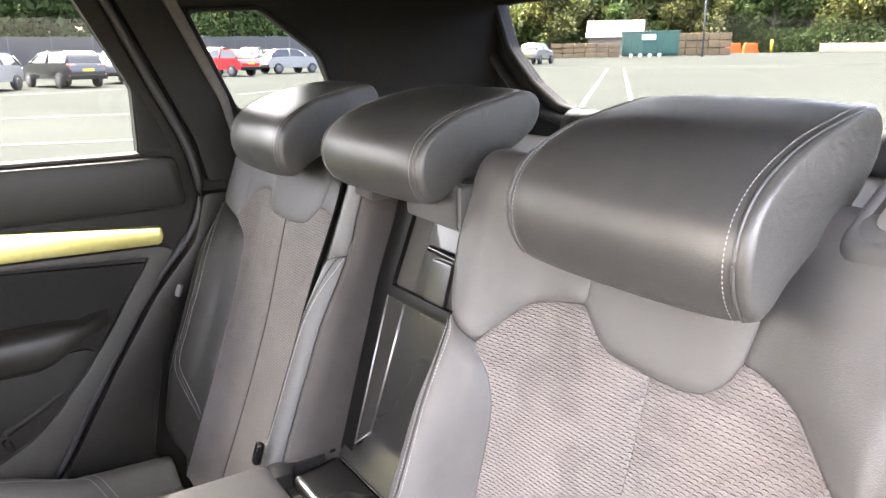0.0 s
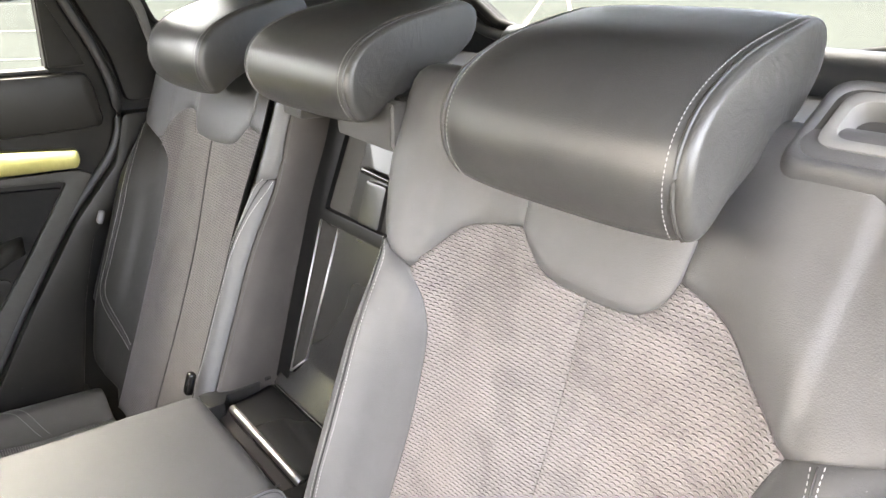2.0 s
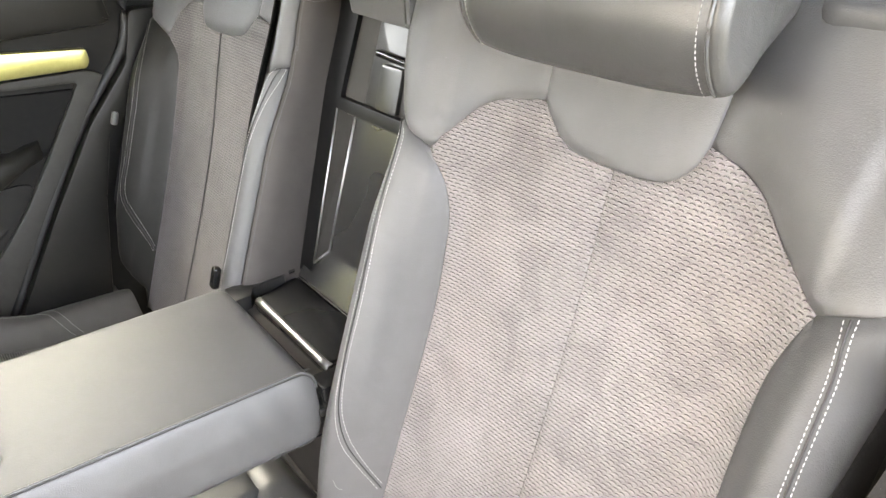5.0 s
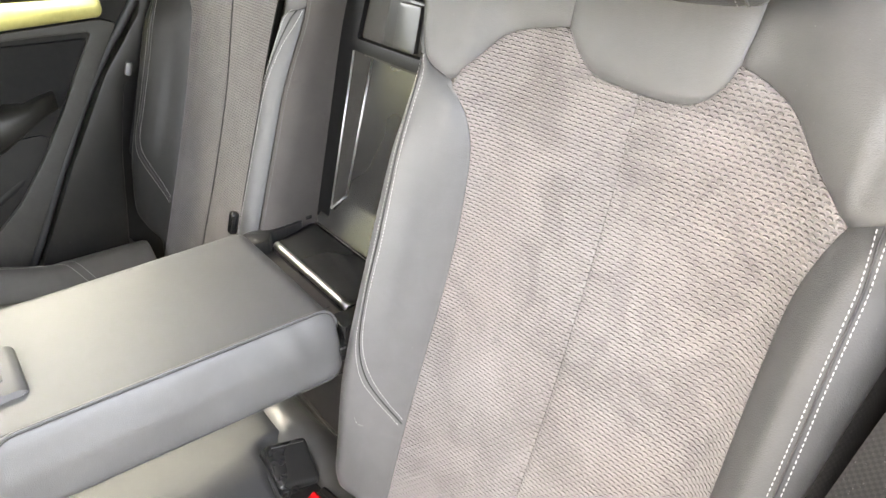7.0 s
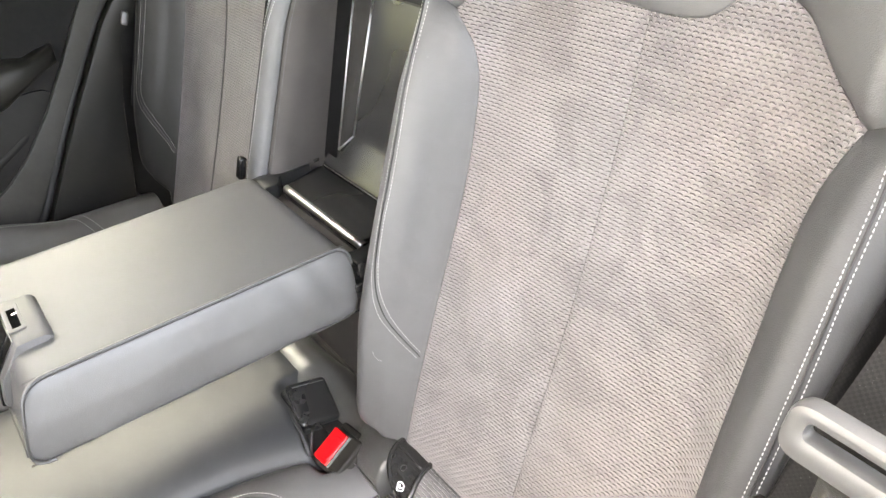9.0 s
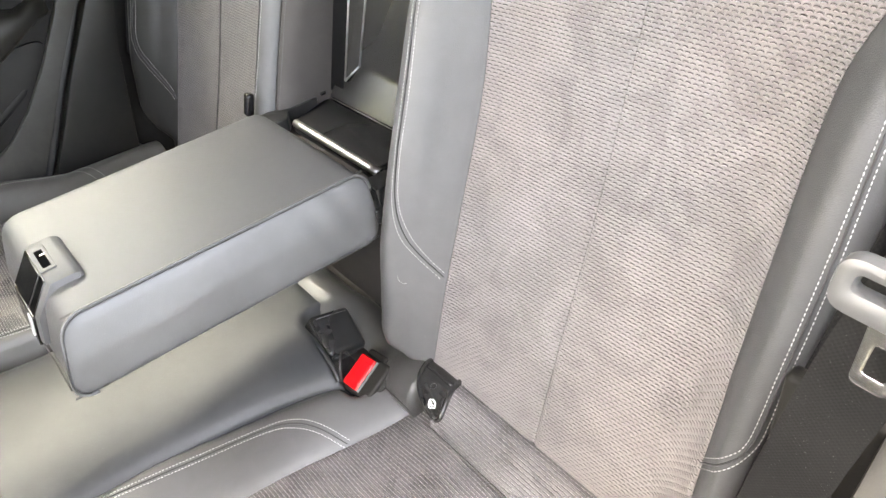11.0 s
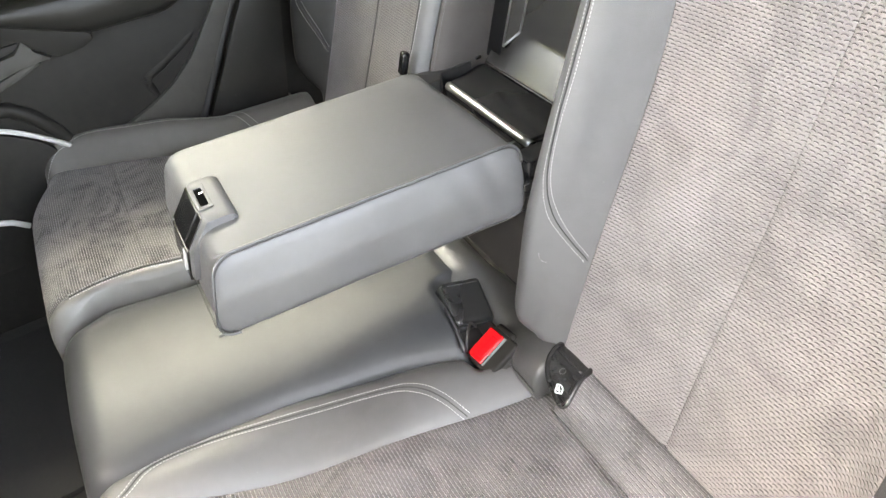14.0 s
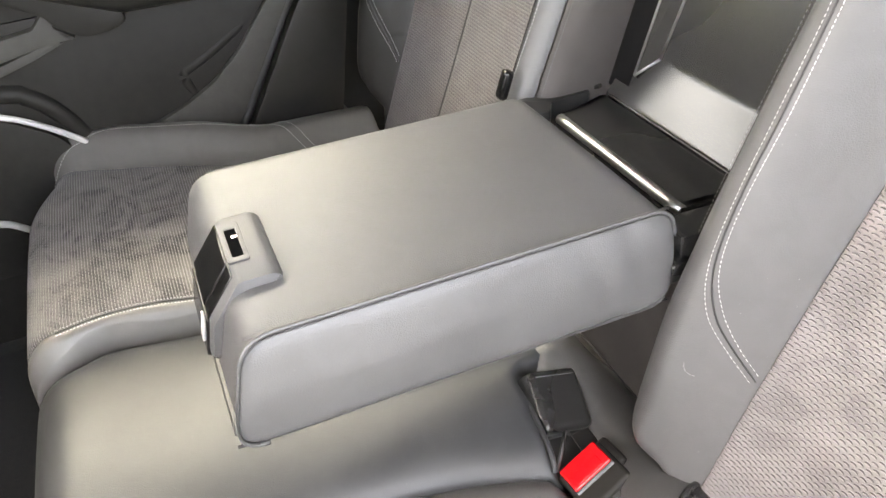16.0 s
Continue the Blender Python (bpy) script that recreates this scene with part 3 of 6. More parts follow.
def backrest(side, label, cut, outer=LEATHER_DARK, cloth=EMBOSSED):
    seat = thing("bench_section", label, "car seat", "outer backrests of the rear bench")
    f = back_surface(side)
    kw = dict(flip=side < 0)
    inn, out, top_in, top_out, pad, centre = (cut[k] for k in ("inn", "out", "top_in", "top_out", "pad", "centre"))
    wd = 1.0 if side > 0 else 0.15
    at = pad.index(min(pad, key=lambda p: abs(p[0] - centre[-1][0]) + abs(p[1] - centre[-1][1])))
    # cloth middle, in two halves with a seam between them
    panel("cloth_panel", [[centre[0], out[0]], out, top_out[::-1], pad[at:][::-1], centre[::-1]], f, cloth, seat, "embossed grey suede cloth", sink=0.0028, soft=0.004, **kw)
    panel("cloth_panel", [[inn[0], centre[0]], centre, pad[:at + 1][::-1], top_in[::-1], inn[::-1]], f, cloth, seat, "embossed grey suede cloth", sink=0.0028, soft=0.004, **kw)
    # bolsters
    rim_in = [inn[-1], (-0.24, 0.502), (-0.264, 0.511)]
    rim_out = [out[-1], (0.24, 0.503), (0.268, 0.512), (0.305, 0.520)]
    side_edge = [(0.238, -0.035), (0.2395, 0.06), (0.2415, 0.13), (0.244, 0.18), (0.2495, 0.24), (0.255, 0.29), (0.263, 0.35), (0.281, 0.43), (0.305, 0.520)]
    low = 0
    if side < 0:
        side_edge = [(0.172, 0.000), (0.1848, 0.0079), (0.2114, 0.0267), (0.2252, 0.0503), (0.2354, 0.0997), (0.2440, 0.147)] + side_edge[4:]
        low = 5
    panel("inner_bolster", [inn, rim_in, [(-0.264, 0.511), (-0.264, 0.30), (-0.264, 0.06)], [(-0.264, 0.06), (-0.258, 0.022), (-0.24, -0.012), inn[0]]],
          f, LEATHER, seat, "smooth grey leather", **kw)
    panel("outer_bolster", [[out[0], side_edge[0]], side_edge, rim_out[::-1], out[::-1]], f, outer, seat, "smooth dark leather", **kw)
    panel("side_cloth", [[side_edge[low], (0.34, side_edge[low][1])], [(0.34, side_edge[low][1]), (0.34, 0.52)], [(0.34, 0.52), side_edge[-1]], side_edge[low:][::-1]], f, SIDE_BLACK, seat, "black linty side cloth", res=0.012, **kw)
    panel("shoulder_panel", [top_in, [top_in[-1], (-0.098, 0.62), (-0.098, 0.76)], [(-0.098, 0.76), (-0.25, 0.76)],
                             [(-0.25, 0.76), (-0.264 - 0.026 * wd, 0.715), (-0.264 - 0.032 * wd, 0.64)], [(-0.264 - 0.032 * wd, 0.64), (-0.264 - 0.021 * wd, 0.53), (-0.264, 0.511)], rim_in[::-1]], f, LEATHER, seat, "smooth grey leather", **kw)
    tip = top_out[0]
    panel("shoulder_panel", [top_out, rim_out + [(0.318, 0.521)], [(0.318, 0.521), (0.325, 0.64)],
                             [(0.325, 0.64), (0.30, 0.72), (0.26, 0.76)], [(0.26, 0.76), (tip[0] + 0.008, 0.76)], [(tip[0] + 0.008, 0.76), (tip[0] + 0.004, 0.62), tip]],
          f, LEATHER, seat, "smooth grey leather", **kw)
    panel("headrest_pad", [pad, [tip, (tip[0] + 0.004, 0.62), (tip[0] + 0.008, 0.76)], [(tip[0] + 0.008, 0.76), (-0.098, 0.76)],
                           [(-0.098, 0.76), (-0.098, 0.62), pad[0]]], f, LEATHER, seat, "smooth leather tongue under the headrest", lift=0.001, sink=0.0035, **kw)
    panel("side_panel", [[(-0.2655, 0.05), (-0.2655, 0.51), (-0.2655 - 0.0215 * wd, 0.53), (-0.2655 - 0.0325 * wd, 0.64)], [(-0.2655 - 0.0325 * wd, 0.64), (-0.32, 0.66), (-0.46, 0.66)], [(-0.46, 0.66), (-0.46, 0.02)], [(-0.46, 0.02), (-0.2655, 0.05)]],
          f, SIDE_CLOTH, seat, "dark woven cloth", res=0.012, **kw)
    # contrast seams
    rows = [[(-0.246, 0.505), (-0.2348, 0.490), (-0.2308, 0.455), (-0.2265, 0.40), (-0.2238, 0.31), (-0.2240, 0.235), (-0.2185, 0.18), (-0.2030, 0.143), (-0.184, 0.119), (-0.168, 0.1055)],
            [(-0.262, 0.507), (-0.2565, 0.490), (-0.2435, 0.447), (-0.2345, 0.381), (-0.2325, 0.305), (-0.2315, 0.244), (-0.2260, 0.18), (-0.2125, 0.139), (-0.190, 0.113), (-0.168, 0.0945)]]
    for r in rows:
        stitches("stitching", r, f, seat)
    seam_line(between(*rows), f, seat)
    if side < 0:
        # Black cord paints the shading along the middle seam.
        seam_line(centre, f, seat, -0.0005)
    for r in cut["rows_out"]:
        stitches("stitching", r, f, seat)
    seam_line(between(*cut["rows_out"]), f, seat)
    stitches("stitching", [(-0.271, 0.07), (-0.271, 0.50), (-0.271 - 0.021 * wd, 0.54), (-0.271 - 0.033 * wd, 0.63)], f, seat, THREAD_DARK, label="dark stitching")
    # stiff back behind the padding
    m = Matrix.Translation((MID + side * SEAT_X, 0.292, 0.674)) @ pose(0, 0, 0, -20.25) @ Matrix.Translation((-side * 0.01, 0.085, 0.335))
    part("back_shell", box_bm(0.50, 0.11, 0.66, m, 0.02), RUBBER, seat, "black back shell")
    return seat, f


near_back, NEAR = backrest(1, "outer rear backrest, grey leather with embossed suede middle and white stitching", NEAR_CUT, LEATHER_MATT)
# Far bolster gets darker leather than the near one, as painted shade.
far_back, FAR = backrest(-1, "outer rear backrest beside the closed door, grey leather and embossed suede", FAR_CUT, LEATHER_BLACK_SHADE, EMBOSSED_SHADED)

lint = thing("lint", "short pale lint thread stuck to the leather", "lint")
lp_ = NEAR(np.array([-0.212, -0.210, -0.206, -0.202]), np.array([0.088, 0.082, 0.079, 0.080]), np.full(4, 0.0006))
tube("thread", catmull([tuple(q) for q in lp_], 0.001), 0.00012, THREAD, lint, sides=5)

# ---- headrests ----
HR_PROFILE = [(0.428, 1.257), (0.412, 1.280), (0.408, 1.308), (0.417, 1.337), (0.441, 1.361), (0.485, 1.382), (0.540, 1.396), (0.584, 1.403),
              (0.606, 1.393), (0.607, 1.366), (0.582, 1.334), (0.525, 1.305), (0.468, 1.277), (0.444, 1.260)]


def headrest(cx, half, label, tall=1.0):
    rest = thing("headrest", label, "headrest", "rear headrests")
    profile = [(y, 1.403 - (1.403 - z) * tall) for y, z in HR_PROFILE]
    closed = profile[-2:] + profile + profile[:3]
    dense = np.array(catmull(closed, 0.004))
    # keep one turn, from the first profile point on
    start = int(np.argmin(np.linalg.norm(dense[:40] - np.array(profile[0]), axis=1)))
    end = len(dense) - 1 - int(np.argmin(np.linalg.norm(dense[::-1][:40] - np.array(profile[0]), axis=1)))
    loop = dense[start:end]
    c = np.array([0.492, 1.403 - 0.079 * tall])
    seg = np.linalg.norm(np.diff(np.vstack([loop, loop[:1]]), axis=0), axis=1)
    run = np.concatenate([[0], np.cumsum(seg)])
    total = run[-1]
    tang = np.roll(loop, -1, 0) - np.roll(loop, 1, 0)
    nrm = np.stack([-tang[:, 1], tang[:, 0]], 1)
    nrm /= np.linalg.norm(nrm, axis=1)[:, None]
    if np.mean(np.sum(nrm * (loop - c), axis=1)) < 0:
        nrm = -nrm
    cheek = 0.012

    def scale(x):
        a = np.abs(x)
        main = 1 - 0.055 * np.clip(a / half, 0, 1) ** 3.5
        t = np.clip((a - half) / cheek, 0, 1)
        side = 0.945 - 0.115 * (1 - np.sqrt(1 - t * t))
        groove = 0.022 * np.exp(-((a - half) / 0.0022) ** 2)
        return np.where(a <= half, main, side) - groove

    def surf(x, s, h, shrink=1.0):
        x, s, h = (np.asarray(q, float) for q in (x, s, h))
        s = np.mod(s, total)
        P = np.stack([np.interp(s, run, np.append(loop[:, k], loop[0, k])) for k in (0, 1)], 1)
        N = np.stack([np.interp(s, run, np.append(nrm[:, k], nrm[0, k])) for k in (0, 1)], 1)
        Q = c + (P - c) * (scale(x) * shrink)[:, None] + N * h[:, None]
        rear = np.clip((Q[:, 0] - 0.41) / 0.18, 0, 1)
        pinch = 0.010 * rear * np.clip(np.abs(x) / half, 0, 1.0) + 0.75 * rear * np.maximum(np.abs(x) - half, 0)
        return np.stack([cx + x - np.sign(x) * pinch, Q[:, 0], Q[:, 1]], 1)

    sv = np.linspace(0, total, 72, endpoint=False)

    def band(name, xs, cap, text):
        verts, uvs = [], []
        for x in xs:
            verts.append(surf(np.full(72, x), sv, np.zeros(72)))
            uvs.append(np.stack([np.full(72, x), sv], 1))
        faces = []
        for i in range(len(xs) - 1):
            for k in range(72):
                k2 = (k + 1) % 72
                faces.append((i * 72 + k, i * 72 + k2, (i + 1) * 72 + k2, (i + 1) * 72 + k))
        rows = len(xs)
        if cap:
            for k, q in enumerate((0.9, 0.75, 0.55, 0.3, 0.05)):
                puff = np.sign(xs[-1]) * 0.0035 * (1 - q * q)
                verts.append(surf(np.full(72, xs[-1]), sv, np.zeros(72), q) + np.array([puff, 0, 0]))
                uvs.append(np.stack([np.full(72, xs[-1] + puff), sv * q], 1))
                i = rows - 1
                for k2 in range(72):
                    k3 = (k2 + 1) % 72
                    faces.append((i * 72 + k2, i * 72 + k3, (i + 1) * 72 + k3, (i + 1) * 72 + k2))
                rows += 1
        verts, uvs = np.concatenate(verts), np.concatenate(uvs)
        if cap:
            faces.append(tuple(range((rows - 1) * 72, rows * 72)))
        ob = mesh_object(name, verts, faces, LEATHER_CREASED if cap else LEATHER_REST, rest, text, uvs)
        bm = bmesh.new()
        bm.from_mesh(ob.data)
        bmesh.ops.recalc_face_normals(bm, faces=bm.faces)
        bm.to_mesh(ob.data)
        bm.free()
        return ob
    band("cover", np.linspace(-half, half, 35), False, "smooth black leather cover")
    t = np.array([0, 0.06, 0.12, 0.22, 0.34, 0.46, 0.58, 0.68, 0.77, 0.85, 0.91, 0.96, 0.99, 0.999])
    band("side_cover", half + cheek * t, True, "creased black leather end")
    band("side_cover", -(half + cheek * t), True, "creased black leather end")
    upper = total * 0.60
    for s in (-1, 1):
        stitches("stitching", [(s * (half - 0.0060), 0.0), (s * (half - 0.0060), upper * 0.5), (s * (half - 0.0060), upper)], surf, rest, length=0.0032, gap=0.0009, width=0.0008)
        p = np.linspace(0, upper + 0.02, 70)
        tube("piping", surf(np.full(70, s * (half + 0.001)), p, np.full(70, 0.0004)), 0.0016, PIPING, rest, "leather piping")
    for s in (-1, 1):
        tube("post", [(cx + s * 0.06, 0.545, 1.345), (cx + s * 0.06, 0.535, 1.285)], 0.006, CHROME, rest, "chrome post", sides=12)
    return rest


headrest(0.407, 0.117, "black leather headrest on the outer backrest by the open door")
headrest(-0.002, 0.120, "black leather headrest over the folded middle section", 0.865)
headrest(-0.411, 0.113, "black leather headrest on the outer backrest by the closed door")

# ---- bench cushions ----
Y_FRONT = -0.245


def cushion_surface(height, radius=0.05, front_at=lambda x: Y_FRONT + 0 * x):
    """A cushion: x across, s front to back; in front of its edge it rolls over and goes down."""
    def f(x, s, h):
        x, s, h = (np.asarray(q, float) for q in (x, s, h))
        front = front_at(x)
        z = height(x, np.maximum(s, front))
        over = np.maximum(front - s, 0)
        ang = np.minimum(over / radius, 1.45)
        rest = np.maximum(over - radius * 1.45, 0)
        y = np.maximum(s, front) - (radius + h) * np.sin(ang) - rest * math.cos(1.45)
        z = z - radius * (1 - np.cos(ang)) + h * np.cos(ang) - rest * math.sin(1.45)
        return np.stack([x, y, z], 1)
    return f


def line_at(pts):
    ys, xs = np.array([p[1] for p in pts]), np.array([p[0] for p in pts])
    o = np.argsort(ys)
    return lambda y: np.interp(y, ys[o], xs[o])


NEAR_FAB = [(0.138, -0.36), (0.143, -0.255), (0.174, -0.135), (0.207, 0.005), (0.235, 0.145), (0.254, 0.255)]
MID_RIGHT = [(0.088, -0.36), (0.086, -0.25), (0.085, -0.177), (0.093, -0.04), (0.120, 0.098), (0.160, 0.190), (0.190, 0.255)]
MID_LEFT = [(-0.222, -0.36), (-0.229, -0.262), (-0.245, -0.215), (-0.242, -0.175), (-0.224, -0.09), (-0.204, 0.08), (-0.190, 0.255)]
FAR_FAB_IN = [(-0.258, -0.36), (-0.261, -0.255), (-0.268, -0.20), (-0.262, -0.14), (-0.243, -0.06), (-0.232, 0.08), (-0.240, 0.255)]
FAR_FAB_OUT = [(-0.672, -0.36), (-0.670, -0.245), (-0.615, -0.115), (-0.515, 0.085), (-0.500, 0.255)]


def near_height(x, y):
    edge = line_at(NEAR_FAB)(y)
    mid = line_at(MID_RIGHT)(y)
    z = 0.603 + 0.012 * smooth01(-0.05, -0.24, y) + 0.010 * np.cos((x - 0.42) * 9)
    inner = np.clip((edge - x) / np.maximum(edge - mid, 1e-3), 0, 1)
    dip = 0.022 * smooth01(0.200, 0.175, x) * smooth01(0.180, 0.196, y)
    return z + 0.020 * np.sin(inner * math.pi * 0.75) + 0.004 * np.sin(x * 31 + y * 17) - dip


def middle_height(x, y):
    l, r = line_at(MID_LEFT)(y), line_at(MID_RIGHT)(y)
    t = np.clip((x - l) / (r - l), 0, 1)
    lip = 0.209 - 0.15 * (np.asarray(x, float) - 0.044)
    dip = 0.040 * smooth01(0.028, 0.050, x) * smooth01(lip - 0.004, lip + 0.010, y)
    return 0.612 + 0.022 * np.sin(t * math.pi) ** 0.6 + 0.010 * smooth01(0.0, 0.25, y) + 0.0014 * np.sin(24 * x + 9 * y) * np.sin(19 * y - 13 * x + 1) - dip


def far_height(x, y):
    i, o = line_at(FAR_FAB_IN)(y), line_at(FAR_FAB_OUT)(y)
    z = 0.655 + 0.006 * np.cos((x + 0.45) * 9)
    z = z + (0.030 + 0.014 * smooth01(0.09, -0.03, y)) * smooth01(0.0, 0.06, o - x) - 0.055 * smooth01(0.07, 0.16, o - x)
    return z - 0.030 * smooth01(0.012, 0.045, x - i)


def cushion_things():
    near = thing("seat_cushion", "embossed suede rear seat cushion by the open door", "seat cushion", "rear seat cushions")
    f = cushion_surface(near_height)
    cross = -0.135
    xe = line_at(NEAR_FAB)(cross)
    front = [p for p in NEAR_FAB if p[1] < cross - 0.01]
    rear = [p for p in NEAR_FAB if p[1] > cross + 0.01]
    panel("front_cloth", [[front[0], (0.70, -0.36)], [(0.70, -0.36), (0.70, cross)], [(0.70, cross), (xe, cross)], [(xe, cross)] + front[::-1]], f, EMBOSSED_SEAT, near, "embossed grey suede cloth", sink=0.003, soft=0.004, skirt=0.04)
    panel("rear_cloth", [[(xe, cross), (0.42, cross)], [(0.42, cross), (0.42, 0.255)], [(0.42, 0.255), rear[-1]], rear[::-1] + [(xe, cross)]], f, EMBOSSED_SEAT, near, "embossed grey suede cloth", sink=0.003, soft=0.004, skirt=0.04)
    panel("rear_cloth", [[(0.42, cross), (0.70, cross)], [(0.70, cross), (0.70, 0.255)], [(0.70, 0.255), (0.42, 0.255)], [(0.42, 0.255), (0.42, cross)]], f, EMBOSSED_SEAT, near, "embossed grey suede cloth", sink=0.003, soft=0.004, skirt=0.04)
    panel("leather_edge", [NEAR_FAB, [NEAR_FAB[-1], MID_RIGHT[-1]], MID_RIGHT[::-1], [MID_RIGHT[0], NEAR_FAB[0]]], f, LEATHER, near, "smooth grey leather edge", skirt=0.05)
    for r in ([(0.232, 0.150), (0.200, 0.135), (0.172, 0.117), (0.150, 0.090), (0.128, 0.030), (0.107, -0.08), (0.094, -0.16), (0.094, -0.215), (0.118, -0.252), (0.128, -0.30)],
              [(0.236, 0.140), (0.205, 0.125), (0.180, 0.107), (0.159, 0.082), (0.138, 0.026), (0.117, -0.08), (0.104, -0.16), (0.103, -0.208), (0.122, -0.243), (0.131, -0.29)]):
        stitches("stitching", r, f, near, lift=0.0012)
    seam_line([(0.234, 0.145), (0.2025, 0.130), (0.176, 0.112), (0.1545, 0.086), (0.133, 0.028), (0.112, -0.08), (0.099, -0.16), (0.0985, -0.212), (0.120, -0.248), (0.1295, -0.295)], f, near)
    part("base", box_bm(0.56, 0.46, 0.20, Matrix.Translation((0.42, 0.0, 0.46)), 0.02), CARPET, near, "grey carpeted base")

    mid = thing("middle_cushion", "smooth leather middle cushion under the folded armrest", "seat cushion", "rear seat cushions")
    g = cushion_surface(middle_height, 0.055)
    panel("leather_cover", [MID_RIGHT, [MID_RIGHT[-1], MID_LEFT[-1]], MID_LEFT[::-1], [MID_LEFT[0], (-0.06, -0.36), MID_RIGHT[0]]], g, LEATHER_DARK, mid, "smooth dark grey leather", res=0.009, sink=0.010, soft=0.010, skirt=0.05)
    part("base", box_bm(0.28, 0.44, 0.20, Matrix.Translation((-0.065, 0.01, 0.46)), 0.02), CARPET, mid, "grey carpeted base")

    far = thing("seat_cushion", "worn embossed suede rear seat cushion by the closed door", "seat cushion", "rear seat cushions")
    k = cushion_surface(far_height, 0.055, lambda x: -0.248 + 0.052 * smooth01(-0.54, -0.74, x))
    ci, co = line_at(FAR_FAB_IN)(cross), line_at(FAR_FAB_OUT)(cross)
    fi, fo = [p for p in FAR_FAB_IN if p[1] < cross - 0.01], [p for p in FAR_FAB_OUT if p[1] < cross - 0.01]
    ri, ro = [p for p in FAR_FAB_IN if p[1] > cross + 0.01], [p for p in FAR_FAB_OUT if p[1] > cross + 0.01]
    panel("front_cloth", [[fo[0], fi[0]], fi + [(ci, cross)], [(ci, cross), (co, cross)], [(co, cross)] + fo[::-1]], k, EMBOSSED_WORN, far, "embossed grey suede cloth with dark wear", sink=0.003, soft=0.004, skirt=0.04)
    xm = -0.462
    panel("rear_cloth", [[(co, cross), (xm, cross)], [(xm, cross), (xm, 0.255)], [(xm, 0.255), ro[-1]], ro[::-1] + [(co, cross)]], k, EMBOSSED_WORN, far, "embossed grey suede cloth", sink=0.003, soft=0.004, skirt=0.04)
    panel("rear_cloth", [[(xm, cross), (ci, cross)], [(ci, cross)] + ri, [ri[-1], (xm, 0.255)], [(xm, 0.255), (xm, cross)]], k, EMBOSSED_WORN, far, "embossed grey suede cloth", sink=0.003, soft=0.004, skirt=0.04)
    panel("outer_leather", [FAR_FAB_OUT, [FAR_FAB_OUT[-1], (-0.745, 0.255)], [(-0.745, 0.255), (-0.745, -0.10), (-0.74, -0.20), (-0.715, -0.26), (-0.69, -0.36)], [(-0.69, -0.36), FAR_FAB_OUT[0]]], k, LEATHER_LIT, far, "smooth grey leather edge", skirt=0.05)
    ml = [(x - 0.002, y) for x, y in MID_LEFT]
    panel("inner_leather", [ml, [ml[-1], FAR_FAB_IN[-1]], FAR_FAB_IN[::-1], [FAR_FAB_IN[0], ml[0]]], k, LEATHER_LIT, far, "smooth grey leather edge", skirt=0.05)
    for r in ([(-0.668, -0.27), (-0.690, -0.215), (-0.690, -0.15), (-0.662, -0.09), (-0.628, -0.02), (-0.602, 0.045), (-0.590, 0.086), (-0.572, 0.105), (-0.546, 0.119), (-0.510, 0.137)],
              [(-0.612, 0.062), (-0.606, 0.094), (-0.582, 0.116), (-0.552, 0.131), (-0.512, 0.150)]):
        stitches("stitching", r, k, far, lift=0.0012)
    for d in (0.004, 0.013):
        stitches("stitching", [(x + d, y) for x, y in FAR_FAB_IN[1:-1]], k, far, lift=0.0012)
    seam_line([(x + 0.0085, y) for x, y in FAR_FAB_IN[1:-1]], k, far)
    part("base", box_bm(0.50, 0.46, 0.20, Matrix.Translation((-0.46, 0.0, 0.46)), 0.02), CARPET, far, "grey carpeted base")


cushion_things()


# rolls where the cushion meets the backrests
def bench_roll(x0, x1, mat, label, r=0.040, drop=0.0):
    roll = thing("bench_roll", label, "seat trim", "rolls behind the seat cushions")
    n = 24
    xs = np.linspace(x0, x1, 44)
    verts, uvs, faces = [], [], []
    for x in xs:
        near_slot = math.exp(-((x - 0.118) / 0.066) ** 4)
        lower = drop * min(max((0.245 - x) / 0.05, 0.0), 1.0)
        rr, cy, cz = r, 0.267 + (0.021 * near_slot if drop else 0.0), 0.618 - lower - (0.019 * near_slot if drop else 0.0)
        for k in range(n):
            a = 2 * math.pi * k / n
            verts.append((x, cy + rr * math.cos(a), cz + 0.0006 * math.sin(x * 23) + rr * math.sin(a)))
            uvs.append((x, r * a))
    for i in range(len(xs) - 1):
        for k in range(n):
            k2 = (k + 1) % n
            faces.append((i * n + k, i * n + k2, (i + 1) * n + k2, (i + 1) * n + k))
    verts, uvs = verts + [(x0, 0.267, 0.618), (x1, 0.267, 0.618)], uvs + [(0, 0), (0, 0)]
    e = len(xs) * n
    for k in range(n):
        faces += [(e, (k + 1) % n, k), (e + 1, e - n + k, e - n + (k + 1) % n)]
    mesh_object("cover", verts, [f[::-1] for f in faces], mat, roll, "", uvs)
    for a in (0.55, 3.1):
        tube("seam", [(x, 0.267 + r * math.cos(a), 0.6185 + 0.0006 * math.sin(x * 23) + r * math.sin(a)) for x in xs], 0.0009, RUBBER, roll, "fine sewn seam", sides=6)
    return roll


bench_roll(0.300, 0.562, EMBOSSED_SEAT, "embossed suede roll between cushion and backrest")
# Darker leather than the seats: shade round the buckles is in the colour.
bench_roll(-0.20, 0.262, LEATHER_REST, "grey leather roll behind the middle cushion, shade in its darker colour", 0.0415, 0.013)
bench_roll(0.612, 0.70, EMBOSSED_SEAT, "short embossed suede roll by the door opening")


